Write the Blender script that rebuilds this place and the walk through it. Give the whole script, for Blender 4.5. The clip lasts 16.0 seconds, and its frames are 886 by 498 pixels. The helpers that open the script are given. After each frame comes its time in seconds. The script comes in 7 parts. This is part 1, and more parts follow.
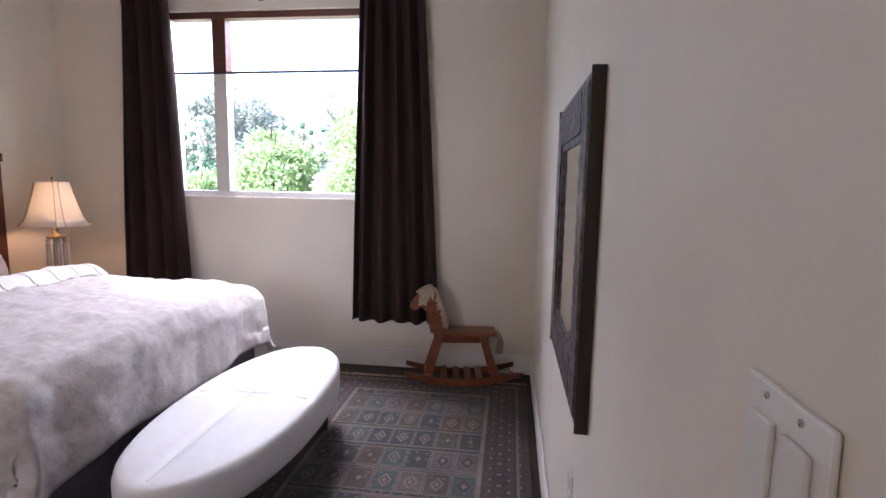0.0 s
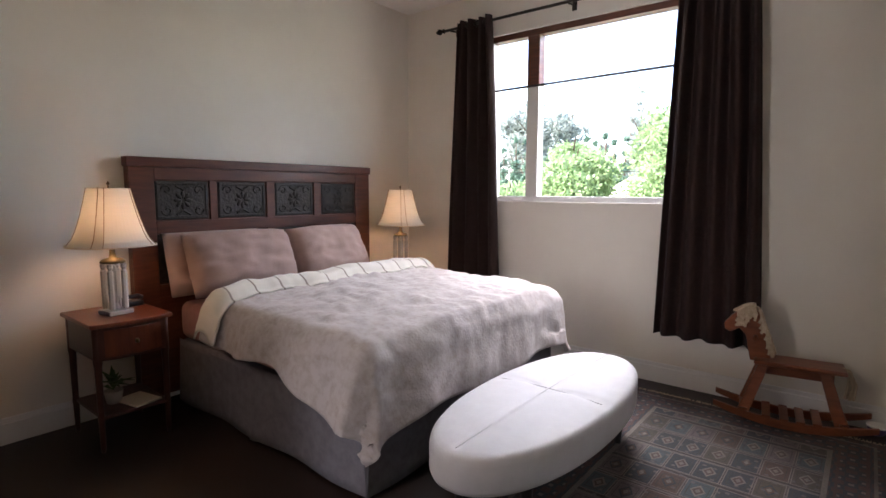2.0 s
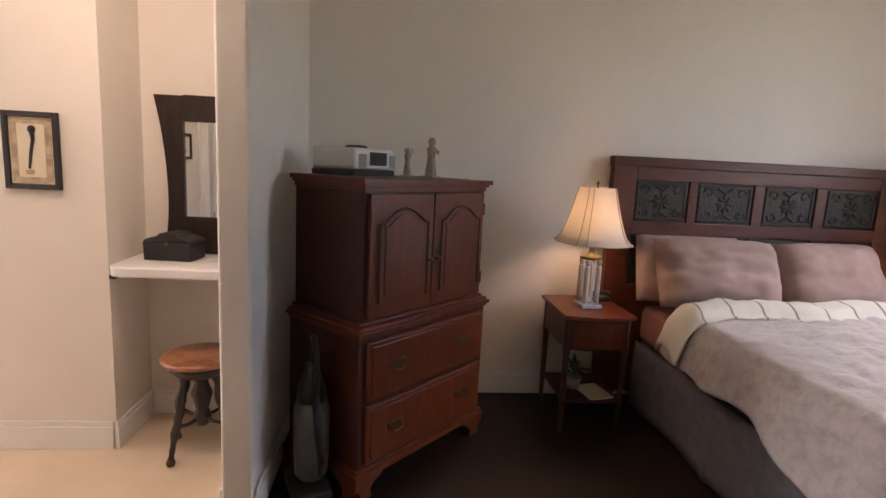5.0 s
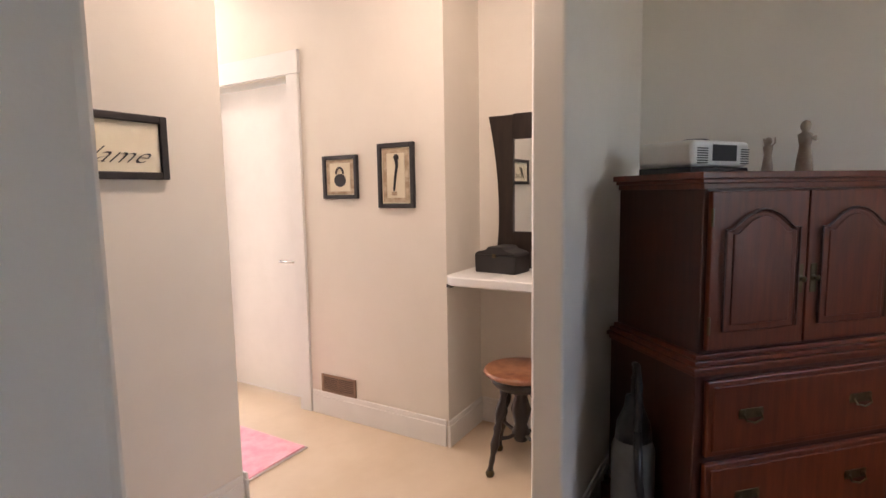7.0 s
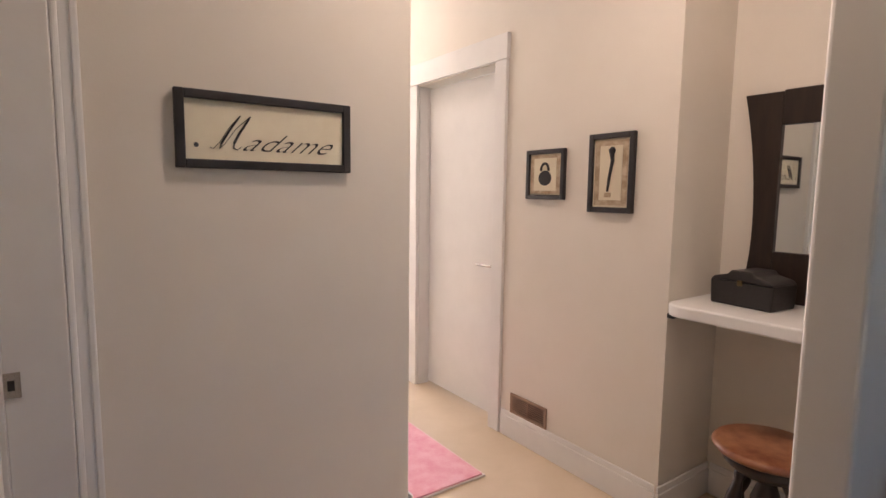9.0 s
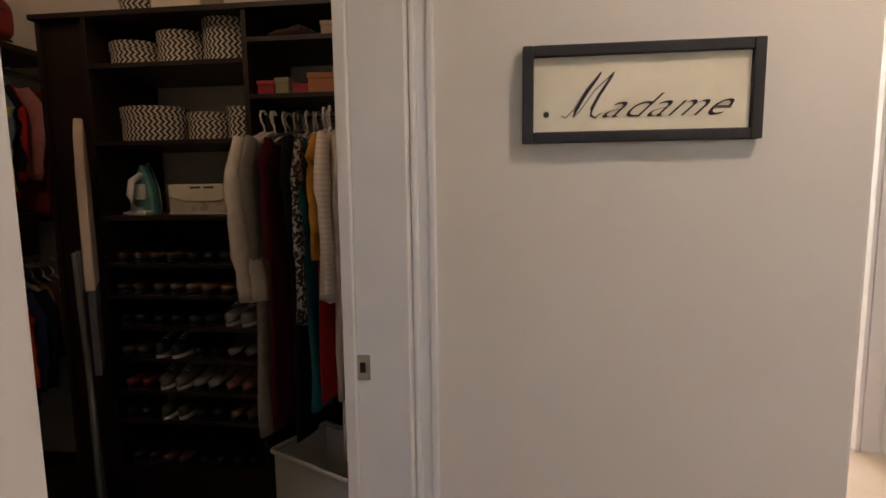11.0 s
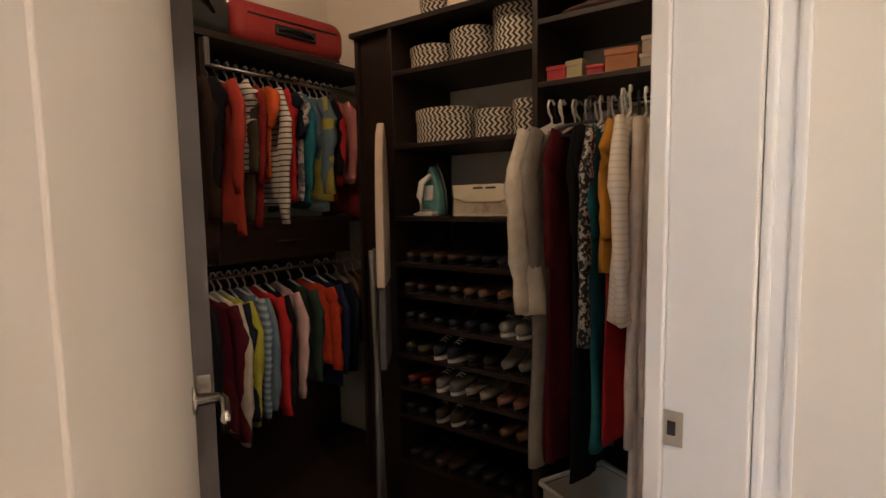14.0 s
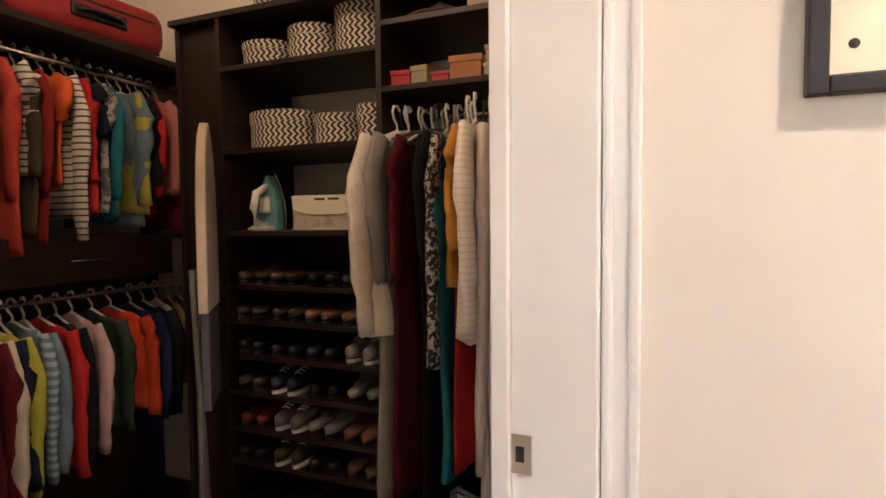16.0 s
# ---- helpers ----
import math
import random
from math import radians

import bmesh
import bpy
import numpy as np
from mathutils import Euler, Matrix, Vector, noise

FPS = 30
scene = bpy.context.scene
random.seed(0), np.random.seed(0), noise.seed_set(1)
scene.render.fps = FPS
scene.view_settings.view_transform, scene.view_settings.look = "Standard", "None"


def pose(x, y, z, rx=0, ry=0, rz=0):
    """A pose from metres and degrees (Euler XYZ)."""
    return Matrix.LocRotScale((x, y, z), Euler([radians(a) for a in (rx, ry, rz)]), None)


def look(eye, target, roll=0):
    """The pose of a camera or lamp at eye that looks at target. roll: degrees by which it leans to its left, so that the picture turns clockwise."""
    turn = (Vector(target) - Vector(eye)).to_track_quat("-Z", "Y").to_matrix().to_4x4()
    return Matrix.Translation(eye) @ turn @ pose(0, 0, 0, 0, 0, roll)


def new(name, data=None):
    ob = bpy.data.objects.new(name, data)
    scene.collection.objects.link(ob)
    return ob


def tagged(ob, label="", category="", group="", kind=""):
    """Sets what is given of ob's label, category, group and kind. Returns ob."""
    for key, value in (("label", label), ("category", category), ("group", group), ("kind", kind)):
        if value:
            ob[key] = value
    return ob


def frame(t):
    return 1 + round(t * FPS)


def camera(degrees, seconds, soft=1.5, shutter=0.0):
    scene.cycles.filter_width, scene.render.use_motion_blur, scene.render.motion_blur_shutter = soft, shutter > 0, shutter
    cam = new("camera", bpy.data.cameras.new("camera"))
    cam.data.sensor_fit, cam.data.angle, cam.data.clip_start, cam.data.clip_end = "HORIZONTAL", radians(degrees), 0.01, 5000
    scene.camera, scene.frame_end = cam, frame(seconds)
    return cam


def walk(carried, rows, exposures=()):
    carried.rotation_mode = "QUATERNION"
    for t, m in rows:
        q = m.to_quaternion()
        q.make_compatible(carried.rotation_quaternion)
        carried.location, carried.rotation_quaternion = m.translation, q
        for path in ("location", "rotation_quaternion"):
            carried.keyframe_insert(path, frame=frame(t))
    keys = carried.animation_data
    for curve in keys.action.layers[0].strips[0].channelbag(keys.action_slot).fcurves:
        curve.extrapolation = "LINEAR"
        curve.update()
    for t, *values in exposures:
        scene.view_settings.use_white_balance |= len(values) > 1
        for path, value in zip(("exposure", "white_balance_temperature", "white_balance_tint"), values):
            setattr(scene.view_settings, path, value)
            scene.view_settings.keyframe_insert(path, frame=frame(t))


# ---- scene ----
cam = camera(80.3, 16.0)
PATH = [
    (0, (-0.203, -3.907, 1.441), (-0.453, -1.939, 1.189), 1.0),
    (0.5, (-0.212, -3.885, 1.413), (-0.779, -1.983, 1.165), 0.5),
    (1, (-0.244, -3.845, 1.378), (-1.095, -2.049, 1.151), 0.3),
    (1.5, (-0.241, -3.868, 1.385), (-1.32, -2.199, 1.164), 0.2),
    (2, (-0.243, -3.89, 1.385), (-1.493, -2.344, 1.166), 0.2),
    (2.5, (-0.253, -3.9, 1.376), (-1.652, -2.488, 1.157), 0.4),
    (3, (-0.271, -3.879, 1.36), (-1.825, -2.638, 1.145), 0.4),
    (3.5, (-0.294, -3.884, 1.357), (-1.988, -2.844, 1.141), 0.7),
    (4, (-0.307, -3.926, 1.374), (-2.129, -3.132, 1.149), 1.2),
    (4.5, (-0.381, -3.963, 1.448), (-2.292, -3.443, 1.168), 2.6),
    (5, (-0.561, -3.947, 1.474), (-2.527, -3.756, 1.161), 2.9),
    (5.2, (-0.6, -3.942, 1.471), (-2.575, -3.896, 1.159), 2.2),
    (7.3, (-0.818, -3.923, 1.333), (-2.476, -5.024, 1.138), -0.5),
    (7.5, (-0.82, -3.958, 1.323), (-2.449, -5.102, 1.139), -0.1),
    (8, (-0.919, -4.06, 1.339), (-2.448, -5.333, 1.145), 0.4),
    (8.5, (-1.044, -4.127, 1.35), (-2.432, -5.552, 1.144), 0.7),
    (9, (-1.193, -4.102, 1.354), (-2.336, -5.729, 1.141), 0.7),
    (9.5, (-1.293, -4.114, 1.364), (-2.112, -5.924, 1.132), 0.5),
    (10, (-1.354, -4.239, 1.35), (-1.824, -6.168, 1.111), 0.2),
    (10.2, (-1.378, -4.306, 1.352), (-1.709, -6.262, 1.1), -0.1),
    (12.3, (-1.404, -4.63, 1.238), (-0.49, -6.399, 1.06), 0.0),
    (12.5, (-1.396, -4.657, 1.239), (-0.425, -6.396, 1.06), 0.0),
    (13.0, (-1.37, -4.711, 1.245), (-0.266, -6.369, 1.067), -0.2),
    (13.5, (-1.315, -4.736, 1.26), (-0.15, -6.353, 1.087), -0.4),
    (14.0, (-1.256, -4.748, 1.286), (-0.078, -6.353, 1.1), -0.9),
    (14.5, (-1.21, -4.787, 1.286), (-0.045, -6.403, 1.109), -1.1),
    (15.0, (-1.173, -4.844, 1.281), (-0.088, -6.516, 1.116), -1.3),
    (15.5, (-1.18, -4.89, 1.259), (-0.241, -6.651, 1.123), -0.9),
    (16.0, (-1.234, -4.903, 1.248), (-0.508, -6.764, 1.144), -0.6),
]
walk(cam, [(t, look(eye, target, roll)) for t, eye, target, roll in PATH],
     exposures=((0, 3.15, 6000, 22), (2.5, 2.75, 6450, 17), (3.5, 2.7, 6450, 17), (4.2, 2.65, 6550, 19), (5.0, 3.0, 6850, 22), (7.3, 3.1, 6550, 19), (8.5, 2.7, 6550, 19), (10.2, 2.55, 6400, 16), (12.5, 3.35, 6400, 11), (13.2, 3.65, 6450, 11), (14.0, 3.8, 6500, 12), (15.0, 4.2, 6650, 13), (16.0, 4.3, 6450, 14)))

# ---- world and light ----
world = bpy.data.worlds.new("world")
scene.world = world
world.use_nodes = True
wn = world.node_tree
sky = wn.nodes.new("ShaderNodeTexSky")
sky.sky_type = 'NISHITA'
sky.sun_disc = False
sky.sun_elevation = radians(48)
sky.sun_rotation = radians(215)
sky.air_density = 1.0
wn.nodes["Background"].inputs["Strength"].default_value = 0.15
wn.links.new(sky.outputs[0], wn.nodes["Background"].inputs[0])


def lamp(name, kind, power, color, where, size=0.1, size_y=None, aim=None, spread=None):
    data = bpy.data.lights.new(name, kind)
    data.energy, data.color = power, color
    if kind == 'AREA':
        data.size = size
        if size_y:
            data.shape, data.size_y = 'RECTANGLE', size_y
        if spread:
            data.spread = spread
    elif kind == 'SUN':
        data.angle = radians(0.5)
    else:
        data.shadow_soft_size = size
    ob = new(name, data)
    ob.matrix_world = look(where, aim) if aim else Matrix.Translation(where)
    return ob


lamp("sun", 'SUN', 5.0, (1.0, 0.95, 0.87), (0, -40, 44), aim=(22, 0, 0))
lamp("window_sky_light", 'AREA', 48, (0.97, 0.96, 0.965), (-2.0, 0.95, 3.60), 2.4, 1.1, aim=(-2.1, -3.2, 1.3))
lamp("bedside_bulb", 'POINT', 0.75, (1.0, 0.60, 0.36), (-3.47, -2.80, 1.22), 0.04)
lamp("bedside_bulb", 'POINT', 0.75, (1.0, 0.60, 0.36), (-3.50, -0.47, 1.22), 0.04)
lamp("hall_downlight", 'AREA', 2.3, (1.0, 0.80, 0.65), (-2.35, -5.05, 2.775), 0.16, aim=(-2.35, -5.051, 0))
lamp("hall_downlight", 'AREA', 1.0, (1.0, 0.84, 0.71), (-2.60, -7.3, 2.775), 0.16, aim=(-2.60, -7.301, 0))
# Area lamp added to brighten the far room; its walls have no window.
lamp("bath_fill_light", 'AREA', 30, (0.92, 0.94, 1.0), (-3.4, -11.3, 1.9), 1.6, 1.6, aim=(-3.0, -8.0, 1.2))
lamp("closet_ceiling_lamp", 'POINT', 1.05, (1.0, 0.72, 0.48), (-0.25, -5.42, 2.60), 0.08)


# ---- materials ----
def node(nt, kind, **values):
    n = nt.nodes.new(kind)
    for k, v in values.items():
        if k in ("operation", "blend_type", "data_type", "noise_dimensions", "feature", "wave_type", "bands_direction", "wave_profile", "distance"):
            if k == "operation": n.operation = v
            elif k == "blend_type": n.blend_type = v
            elif k == "data_type": n.data_type = v
            elif k == "feature": n.feature = v
            elif k == "wave_type": n.wave_type = v
            elif k == "bands_direction": n.bands_direction = v
            elif k == "wave_profile": n.wave_profile = v
            elif k == "distance": n.distance = v
        else:
            n.inputs[k.replace("_", " ")].default_value = v
    return n


def surface(name, a, b=None, rough=0.6, scale=8.0, stretch=(1, 1, 1), bump=0.1, bump_scale=60.0, metal=0.0, sheen=0.0,
            rough2=None, detail=4.0, coat=0.0, big=0.0, vary=0.0, contrast=(0.35, 0.65), bump_distance=0.004):
    """Two colours mixed by stretched noise, with a fine bump."""
    m = bpy.data.materials.new(name)
    m.use_nodes = True
    nt = m.node_tree
    p = nt.nodes["Principled BSDF"]
    b = b or tuple(c * 0.85 for c in a)
    tc = nt.nodes.new("ShaderNodeTexCoord")
    mp = nt.nodes.new("ShaderNodeMapping")
    mp.inputs["Scale"].default_value = stretch
    nt.links.new(tc.outputs["Object"], mp.inputs[0])
    n1 = node(nt, "ShaderNodeTexNoise", Scale=scale, Detail=detail, Roughness=0.6)
    nt.links.new(mp.outputs[0], n1.inputs["Vector"])
    ramp = nt.nodes.new("ShaderNodeValToRGB")
    ramp.color_ramp.elements[0].position, ramp.color_ramp.elements[1].position = contrast
    ramp.color_ramp.elements[0].color, ramp.color_ramp.elements[1].color = (*a, 1), (*b, 1)
    nt.links.new(n1.outputs["Fac"], ramp.inputs[0])
    col = ramp.outputs[0]
    if big > 0:
        n3 = node(nt, "ShaderNodeTexNoise", Scale=1.3, Detail=2.0)
        nt.links.new(tc.outputs["Object"], n3.inputs["Vector"])
        mx = nt.nodes.new("ShaderNodeMix"); mx.data_type = 'RGBA'; mx.blend_type = 'MULTIPLY'
        mr = nt.nodes.new("ShaderNodeMapRange")
        mr.inputs[3].default_value, mr.inputs[4].default_value = 1 - big, 1 + big * 0.4
        nt.links.new(n3.outputs["Fac"], mr.inputs[0])
        mx.inputs[0].default_value = 1.0
        nt.links.new(col, mx.inputs[6]); nt.links.new(mr.outputs[0], mx.inputs[7])
        col = mx.outputs[2]
    if vary > 0:
        oi = nt.nodes.new("ShaderNodeObjectInfo")
        hs = nt.nodes.new("ShaderNodeHueSaturation")
        mr = nt.nodes.new("ShaderNodeMapRange")
        mr.inputs[3].default_value, mr.inputs[4].default_value = 1 - vary, 1 + vary
        nt.links.new(oi.outputs["Random"], mr.inputs[0]); nt.links.new(mr.outputs[0], hs.inputs["Value"])
        nt.links.new(col, hs.inputs["Color"])
        col = hs.outputs[0]
    nt.links.new(col, p.inputs["Base Color"])
    p.inputs["Roughness"].default_value = rough
    if rough2 is not None:
        mr = nt.nodes.new("ShaderNodeMapRange")
        mr.inputs[3].default_value, mr.inputs[4].default_value = rough, rough2
        nt.links.new(n1.outputs["Fac"], mr.inputs[0]); nt.links.new(mr.outputs[0], p.inputs["Roughness"])
    p.inputs["Metallic"].default_value = metal
    p.inputs["Sheen Weight"].default_value = sheen
    p.inputs["Coat Weight"].default_value = coat
    p.inputs["Coat Roughness"].default_value = 0.15
    if bump > 0:
        n2 = node(nt, "ShaderNodeTexNoise", Scale=bump_scale, Detail=3.0)
        nt.links.new(mp.outputs[0], n2.inputs["Vector"])
        bp = nt.nodes.new("ShaderNodeBump")
        bp.inputs["Strength"].default_value, bp.inputs["Distance"].default_value = bump, bump_distance
        nt.links.new(n2.outputs["Fac"], bp.inputs["Height"]); nt.links.new(bp.outputs[0], p.inputs["Normal"])
    return m


def glass(name, tint=(1, 1, 1), rough=0.0, ior=1.45):
    m = bpy.data.materials.new(name)
    m.use_nodes = True
    p = m.node_tree.nodes["Principled BSDF"]
    p.inputs["Base Color"].default_value = (*tint, 1)
    p.inputs["Transmission Weight"].default_value = 1.0
    p.inputs["Roughness"].default_value, p.inputs["IOR"].default_value = rough, ior
    return m


def stripes(name, a, b, pitch, axis="Z", duty=0.5, rough=0.85, edge=0.04):
    """Regular stripes across one axis."""
    m = surface(name, a, a, rough=rough)
    nt = m.node_tree
    p = nt.nodes["Principled BSDF"]
    tc = nt.nodes.new("ShaderNodeTexCoord")
    sx = nt.nodes.new("ShaderNodeSeparateXYZ")
    nt.links.new(tc.outputs["Object"], sx.inputs[0])
    mu = node(nt, "ShaderNodeMath", operation='MULTIPLY'); mu.inputs[1].default_value = 1 / pitch
    nt.links.new(sx.outputs[axis], mu.inputs[0])
    fr = node(nt, "ShaderNodeMath", operation='FRACT'); nt.links.new(mu.outputs[0], fr.inputs[0])
    gt = node(nt, "ShaderNodeMath", operation='GREATER_THAN'); gt.inputs[1].default_value = duty
    nt.links.new(fr.outputs[0], gt.inputs[0])
    mx = nt.nodes.new("ShaderNodeMix"); mx.data_type = 'RGBA'
    mx.inputs[6].default_value, mx.inputs[7].default_value = (*a, 1), (*b, 1)
    nt.links.new(gt.outputs[0], mx.inputs[0]); nt.links.new(mx.outputs[2], p.inputs["Base Color"])
    return m


def chevron(name, a, b, width=0.026, pitch=0.021):
    """Upright zigzag stripes side by side round a box."""
    m = surface(name, a, a, rough=0.8)
    nt = m.node_tree
    p = nt.nodes["Principled BSDF"]
    uv = nt.nodes.new("ShaderNodeUVMap")
    sx = nt.nodes.new("ShaderNodeSeparateXYZ")
    nt.links.new(uv.outputs[0], sx.inputs[0])

    def math_(op, x, y=None):
        n = node(nt, "ShaderNodeMath", operation=op)
        nt.links.new(x, n.inputs[0])
        if y is not None:
            if isinstance(y, float): n.inputs[1].default_value = y
            else: nt.links.new(y, n.inputs[1])
        return n.outputs[0]
    u = math_('PINGPONG', sx.outputs[0], width / 2)
    v = math_('ADD', sx.outputs[1], u)
    f = math_('FRACT', math_('MULTIPLY', v, 1 / pitch))
    g = math_('GREATER_THAN', f, 0.5)
    mx = nt.nodes.new("ShaderNodeMix"); mx.data_type = 'RGBA'
    mx.inputs[6].default_value, mx.inputs[7].default_value = (*a, 1), (*b, 1)
    nt.links.new(g, mx.inputs[0]); nt.links.new(mx.outputs[2], p.inputs["Base Color"])
    return m


WALL = surface("wall_paint", (0.80, 0.75, 0.672), (0.775, 0.723, 0.645), rough=0.62, scale=3, bump=0.06, bump_scale=160, big=0.04)
CEIL = surface("ceiling_paint", (0.80, 0.78, 0.74), (0.77, 0.75, 0.71), rough=0.8, scale=3, bump=0.05, bump_scale=140)
TRIM = surface("white_trim_paint", (0.80, 0.79, 0.77), (0.77, 0.76, 0.74), rough=0.35, scale=6, bump=0.03, bump_scale=50, big=0.03)
DARKFLOOR = surface("dark_wood_floor", (0.012, 0.0058, 0.004), (0.021, 0.010, 0.0065), rough=0.42, rough2=0.58, scale=5, stretch=(1, 9, 1), bump=0.12, bump_scale=30)
HALLFLOOR = surface("pale_floor", (0.60, 0.47, 0.33), (0.66, 0.53, 0.39), rough=0.35, rough2=0.5, scale=3, bump=0.04, bump_scale=30, big=0.06)
CHERRY = surface("cherry_wood", (0.104, 0.021, 0.0068), (0.160, 0.035, 0.011), rough=0.32, rough2=0.45, scale=6, stretch=(7, 7, 0.8), bump=0.06, bump_scale=40, coat=0.1)
CHERRY_D = surface("cherry_wood_dark", (0.050, 0.013, 0.007), (0.072, 0.019, 0.010), rough=0.38, scale=6, stretch=(7, 7, 0.8), bump=0.06, bump_scale=40, coat=0.15)
HEADW = surface("headboard_wood", (0.080, 0.022, 0.011), (0.130, 0.037, 0.017), rough=0.42, scale=5, stretch=(2, 1, 9), bump=0.1, bump_scale=40)
CARVED = surface("carved_panel_wood", (0.017, 0.011, 0.007), (0.038, 0.027, 0.018), rough=0.5, scale=30, bump=0.5, bump_scale=60, bump_distance=0.01)
CURTAIN = surface("brown_curtain_cloth", (0.021, 0.0075, 0.0055), (0.029, 0.011, 0.008), rough=0.9, scale=40, bump=0.15, bump_scale=400, sheen=0.0)
IRONM = surface("dark_metal", (0.03, 0.022, 0.018), (0.05, 0.04, 0.03), rough=0.4, metal=0.8, bump=0.05)
STEEL = surface("brushed_steel", (0.55, 0.54, 0.52), (0.62, 0.61, 0.59), rough=0.25, metal=1.0, bump=0.02)
BRASS = surface("aged_brass", (0.16, 0.12, 0.06), (0.10, 0.075, 0.04), rough=0.4, metal=0.9, bump=0.1)
DUVET = surface("pale_duvet_cloth", (0.49, 0.455, 0.45), (0.385, 0.33, 0.305), rough=0.9, scale=24, bump=0.6, bump_scale=70, sheen=0.1, contrast=(0.42, 0.72), big=0.10)
FOLD = stripes("duvet_fold_stripe", (0.66, 0.64, 0.58), (0.25, 0.21, 0.18), 0.17, "Y", 0.93)
SHEET = surface("rose_sheet", (0.36, 0.17, 0.15), (0.32, 0.145, 0.13), rough=0.85, scale=20, bump=0.1, sheen=0.1)
PILLOW = surface("mauve_pillow_cloth", (0.40, 0.28, 0.25), (0.37, 0.255, 0.225), rough=0.85, scale=14, bump=0.15, bump_scale=60, sheen=0.15)
SKIRT = surface("grey_bed_skirt", (0.17, 0.165, 0.19), (0.13, 0.125, 0.145), rough=0.9, scale=20, bump=0.1)
LEATHER = surface("white_leather", (0.66, 0.66, 0.685), (0.62, 0.62, 0.645), rough=0.5, rough2=0.6, scale=12, bump=0.12, bump_scale=220)
SHADE = surface("cream_lamp_shade", (0.80, 0.70, 0.56), (0.76, 0.65, 0.50), rough=0.9, scale=60, bump=0.05)
SEAM = surface("tan_piping", (0.42, 0.30, 0.20), rough=0.9)
CRYSTAL = glass("crystal_glass", (0.93, 0.94, 0.92), 0.12, 1.5)
CRYSTAL.node_tree.nodes["Principled BSDF"].inputs["Transmission Weight"].default_value = 0.55
PANE = glass("window_glass", (1, 1, 1), 0.0, 1.05)
BLACKP = surface("black_painted_wood", (0.015, 0.013, 0.014), (0.024, 0.02, 0.022), rough=0.5, scale=20, bump=0.1)
PAPER = surface("cream_paper", (0.74, 0.68, 0.53), (0.70, 0.63, 0.48), rough=0.9, scale=8, bump=0.02)
SEPIA = surface("sepia_print", (0.34, 0.24, 0.15), (0.60, 0.50, 0.36), rough=0.9, scale=22, bump=0.02)
INK = surface("black_ink", (0.02, 0.018, 0.02), (0.03, 0.028, 0.03), rough=0.7, bump=0)
MIRROR = surface("mirror_glass", (0.86, 0.88, 0.87), (0.86, 0.88, 0.87), rough=0.02, metal=1.0, bump=0)
HORSEW = surface("horse_wood", (0.16, 0.042, 0.014), (0.23, 0.068, 0.024), rough=0.38, scale=8, stretch=(1, 6, 4), bump=0.06, coat=0.2)
MANE = surface("cream_mane_yarn", (0.55, 0.45, 0.33), (0.42, 0.33, 0.23), rough=0.95, scale=40, bump=0.7, bump_scale=90, bump_distance=0.01)
PINKRUG = surface("pink_bath_rug", (0.80, 0.34, 0.42), (0.87, 0.48, 0.54), rough=0.95, scale=14, bump=0.6, bump_scale=200, bump_distance=0.006)
VENTM = surface("brown_vent_paint", (0.28, 0.18, 0.12), (0.24, 0.15, 0.10), rough=0.5)
ESPRESSO = surface("espresso_laminate", (0.012, 0.006, 0.0045), (0.020, 0.010, 0.007), rough=0.4, scale=6, stretch=(1, 1, 6), bump=0.04)
PLASTIC_W = surface("white_plastic", (0.78, 0.77, 0.74), (0.74, 0.73, 0.70), rough=0.35, bump=0.02)
PLASTIC_G = surface("grey_plastic", (0.15, 0.155, 0.155), (0.11, 0.115, 0.115), rough=0.4, bump=0.03)
BLACKPL = surface("black_plastic", (0.014, 0.014, 0.016), (0.02, 0.02, 0.023), rough=0.3, bump=0.03)
BLUEBLACK = surface("dark_grey_matte", (0.10, 0.09, 0.09), (0.08, 0.075, 0.075), rough=0.6, bump=0.05)
CHEV = chevron("chevron_card", (0.62, 0.56, 0.46), (0.035, 0.022, 0.018))
STOOLTOP = surface("worn_stool_seat", (0.17, 0.045, 0.02), (0.42, 0.20, 0.10), rough=0.35, scale=7, bump=0.05, contrast=(0.4, 0.7))


# ---- mesh helpers ----
def thing(name, label, category, where=(0, 0, 0), turn=0.0, group="", kind=""):
    ob = new(name)
    ob.empty_display_size = 0.1
    ob.matrix_world = pose(*where, 0, 0, turn)
    return tagged(ob, label, category, group, kind)


def part(name, bm, material, parent=None, label="", smooth=False, kind="", category=""):
    bmesh.ops.recalc_face_normals(bm, faces=bm.faces)
    me = bpy.data.meshes.new(name)
    bm.to_mesh(me)
    bm.free()
    me.materials.append(material)
    if smooth:
        me.polygons.foreach_set("use_smooth", [True] * len(me.polygons))
    ob = new(name, me)
    ob.parent = parent
    return tagged(ob, label, category, "", kind)


def box(x0, x1, y0, y1, z0, z1, bevel=0.0, bm=None, m=None, segments=2):
    b2 = bmesh.new()
    bmesh.ops.create_cube(b2, size=1)
    bmesh.ops.scale(b2, vec=(abs(x1 - x0), abs(y1 - y0), abs(z1 - z0)), verts=b2.verts)
    if bevel:
        bmesh.ops.bevel(b2, geom=b2.edges[:], offset=bevel, segments=segments, profile=0.5, affect='EDGES')
    bmesh.ops.translate(b2, vec=((x0 + x1) / 2, (y0 + y1) / 2, (z0 + z1) / 2), verts=b2.verts)
    return merge(bm, b2, m)


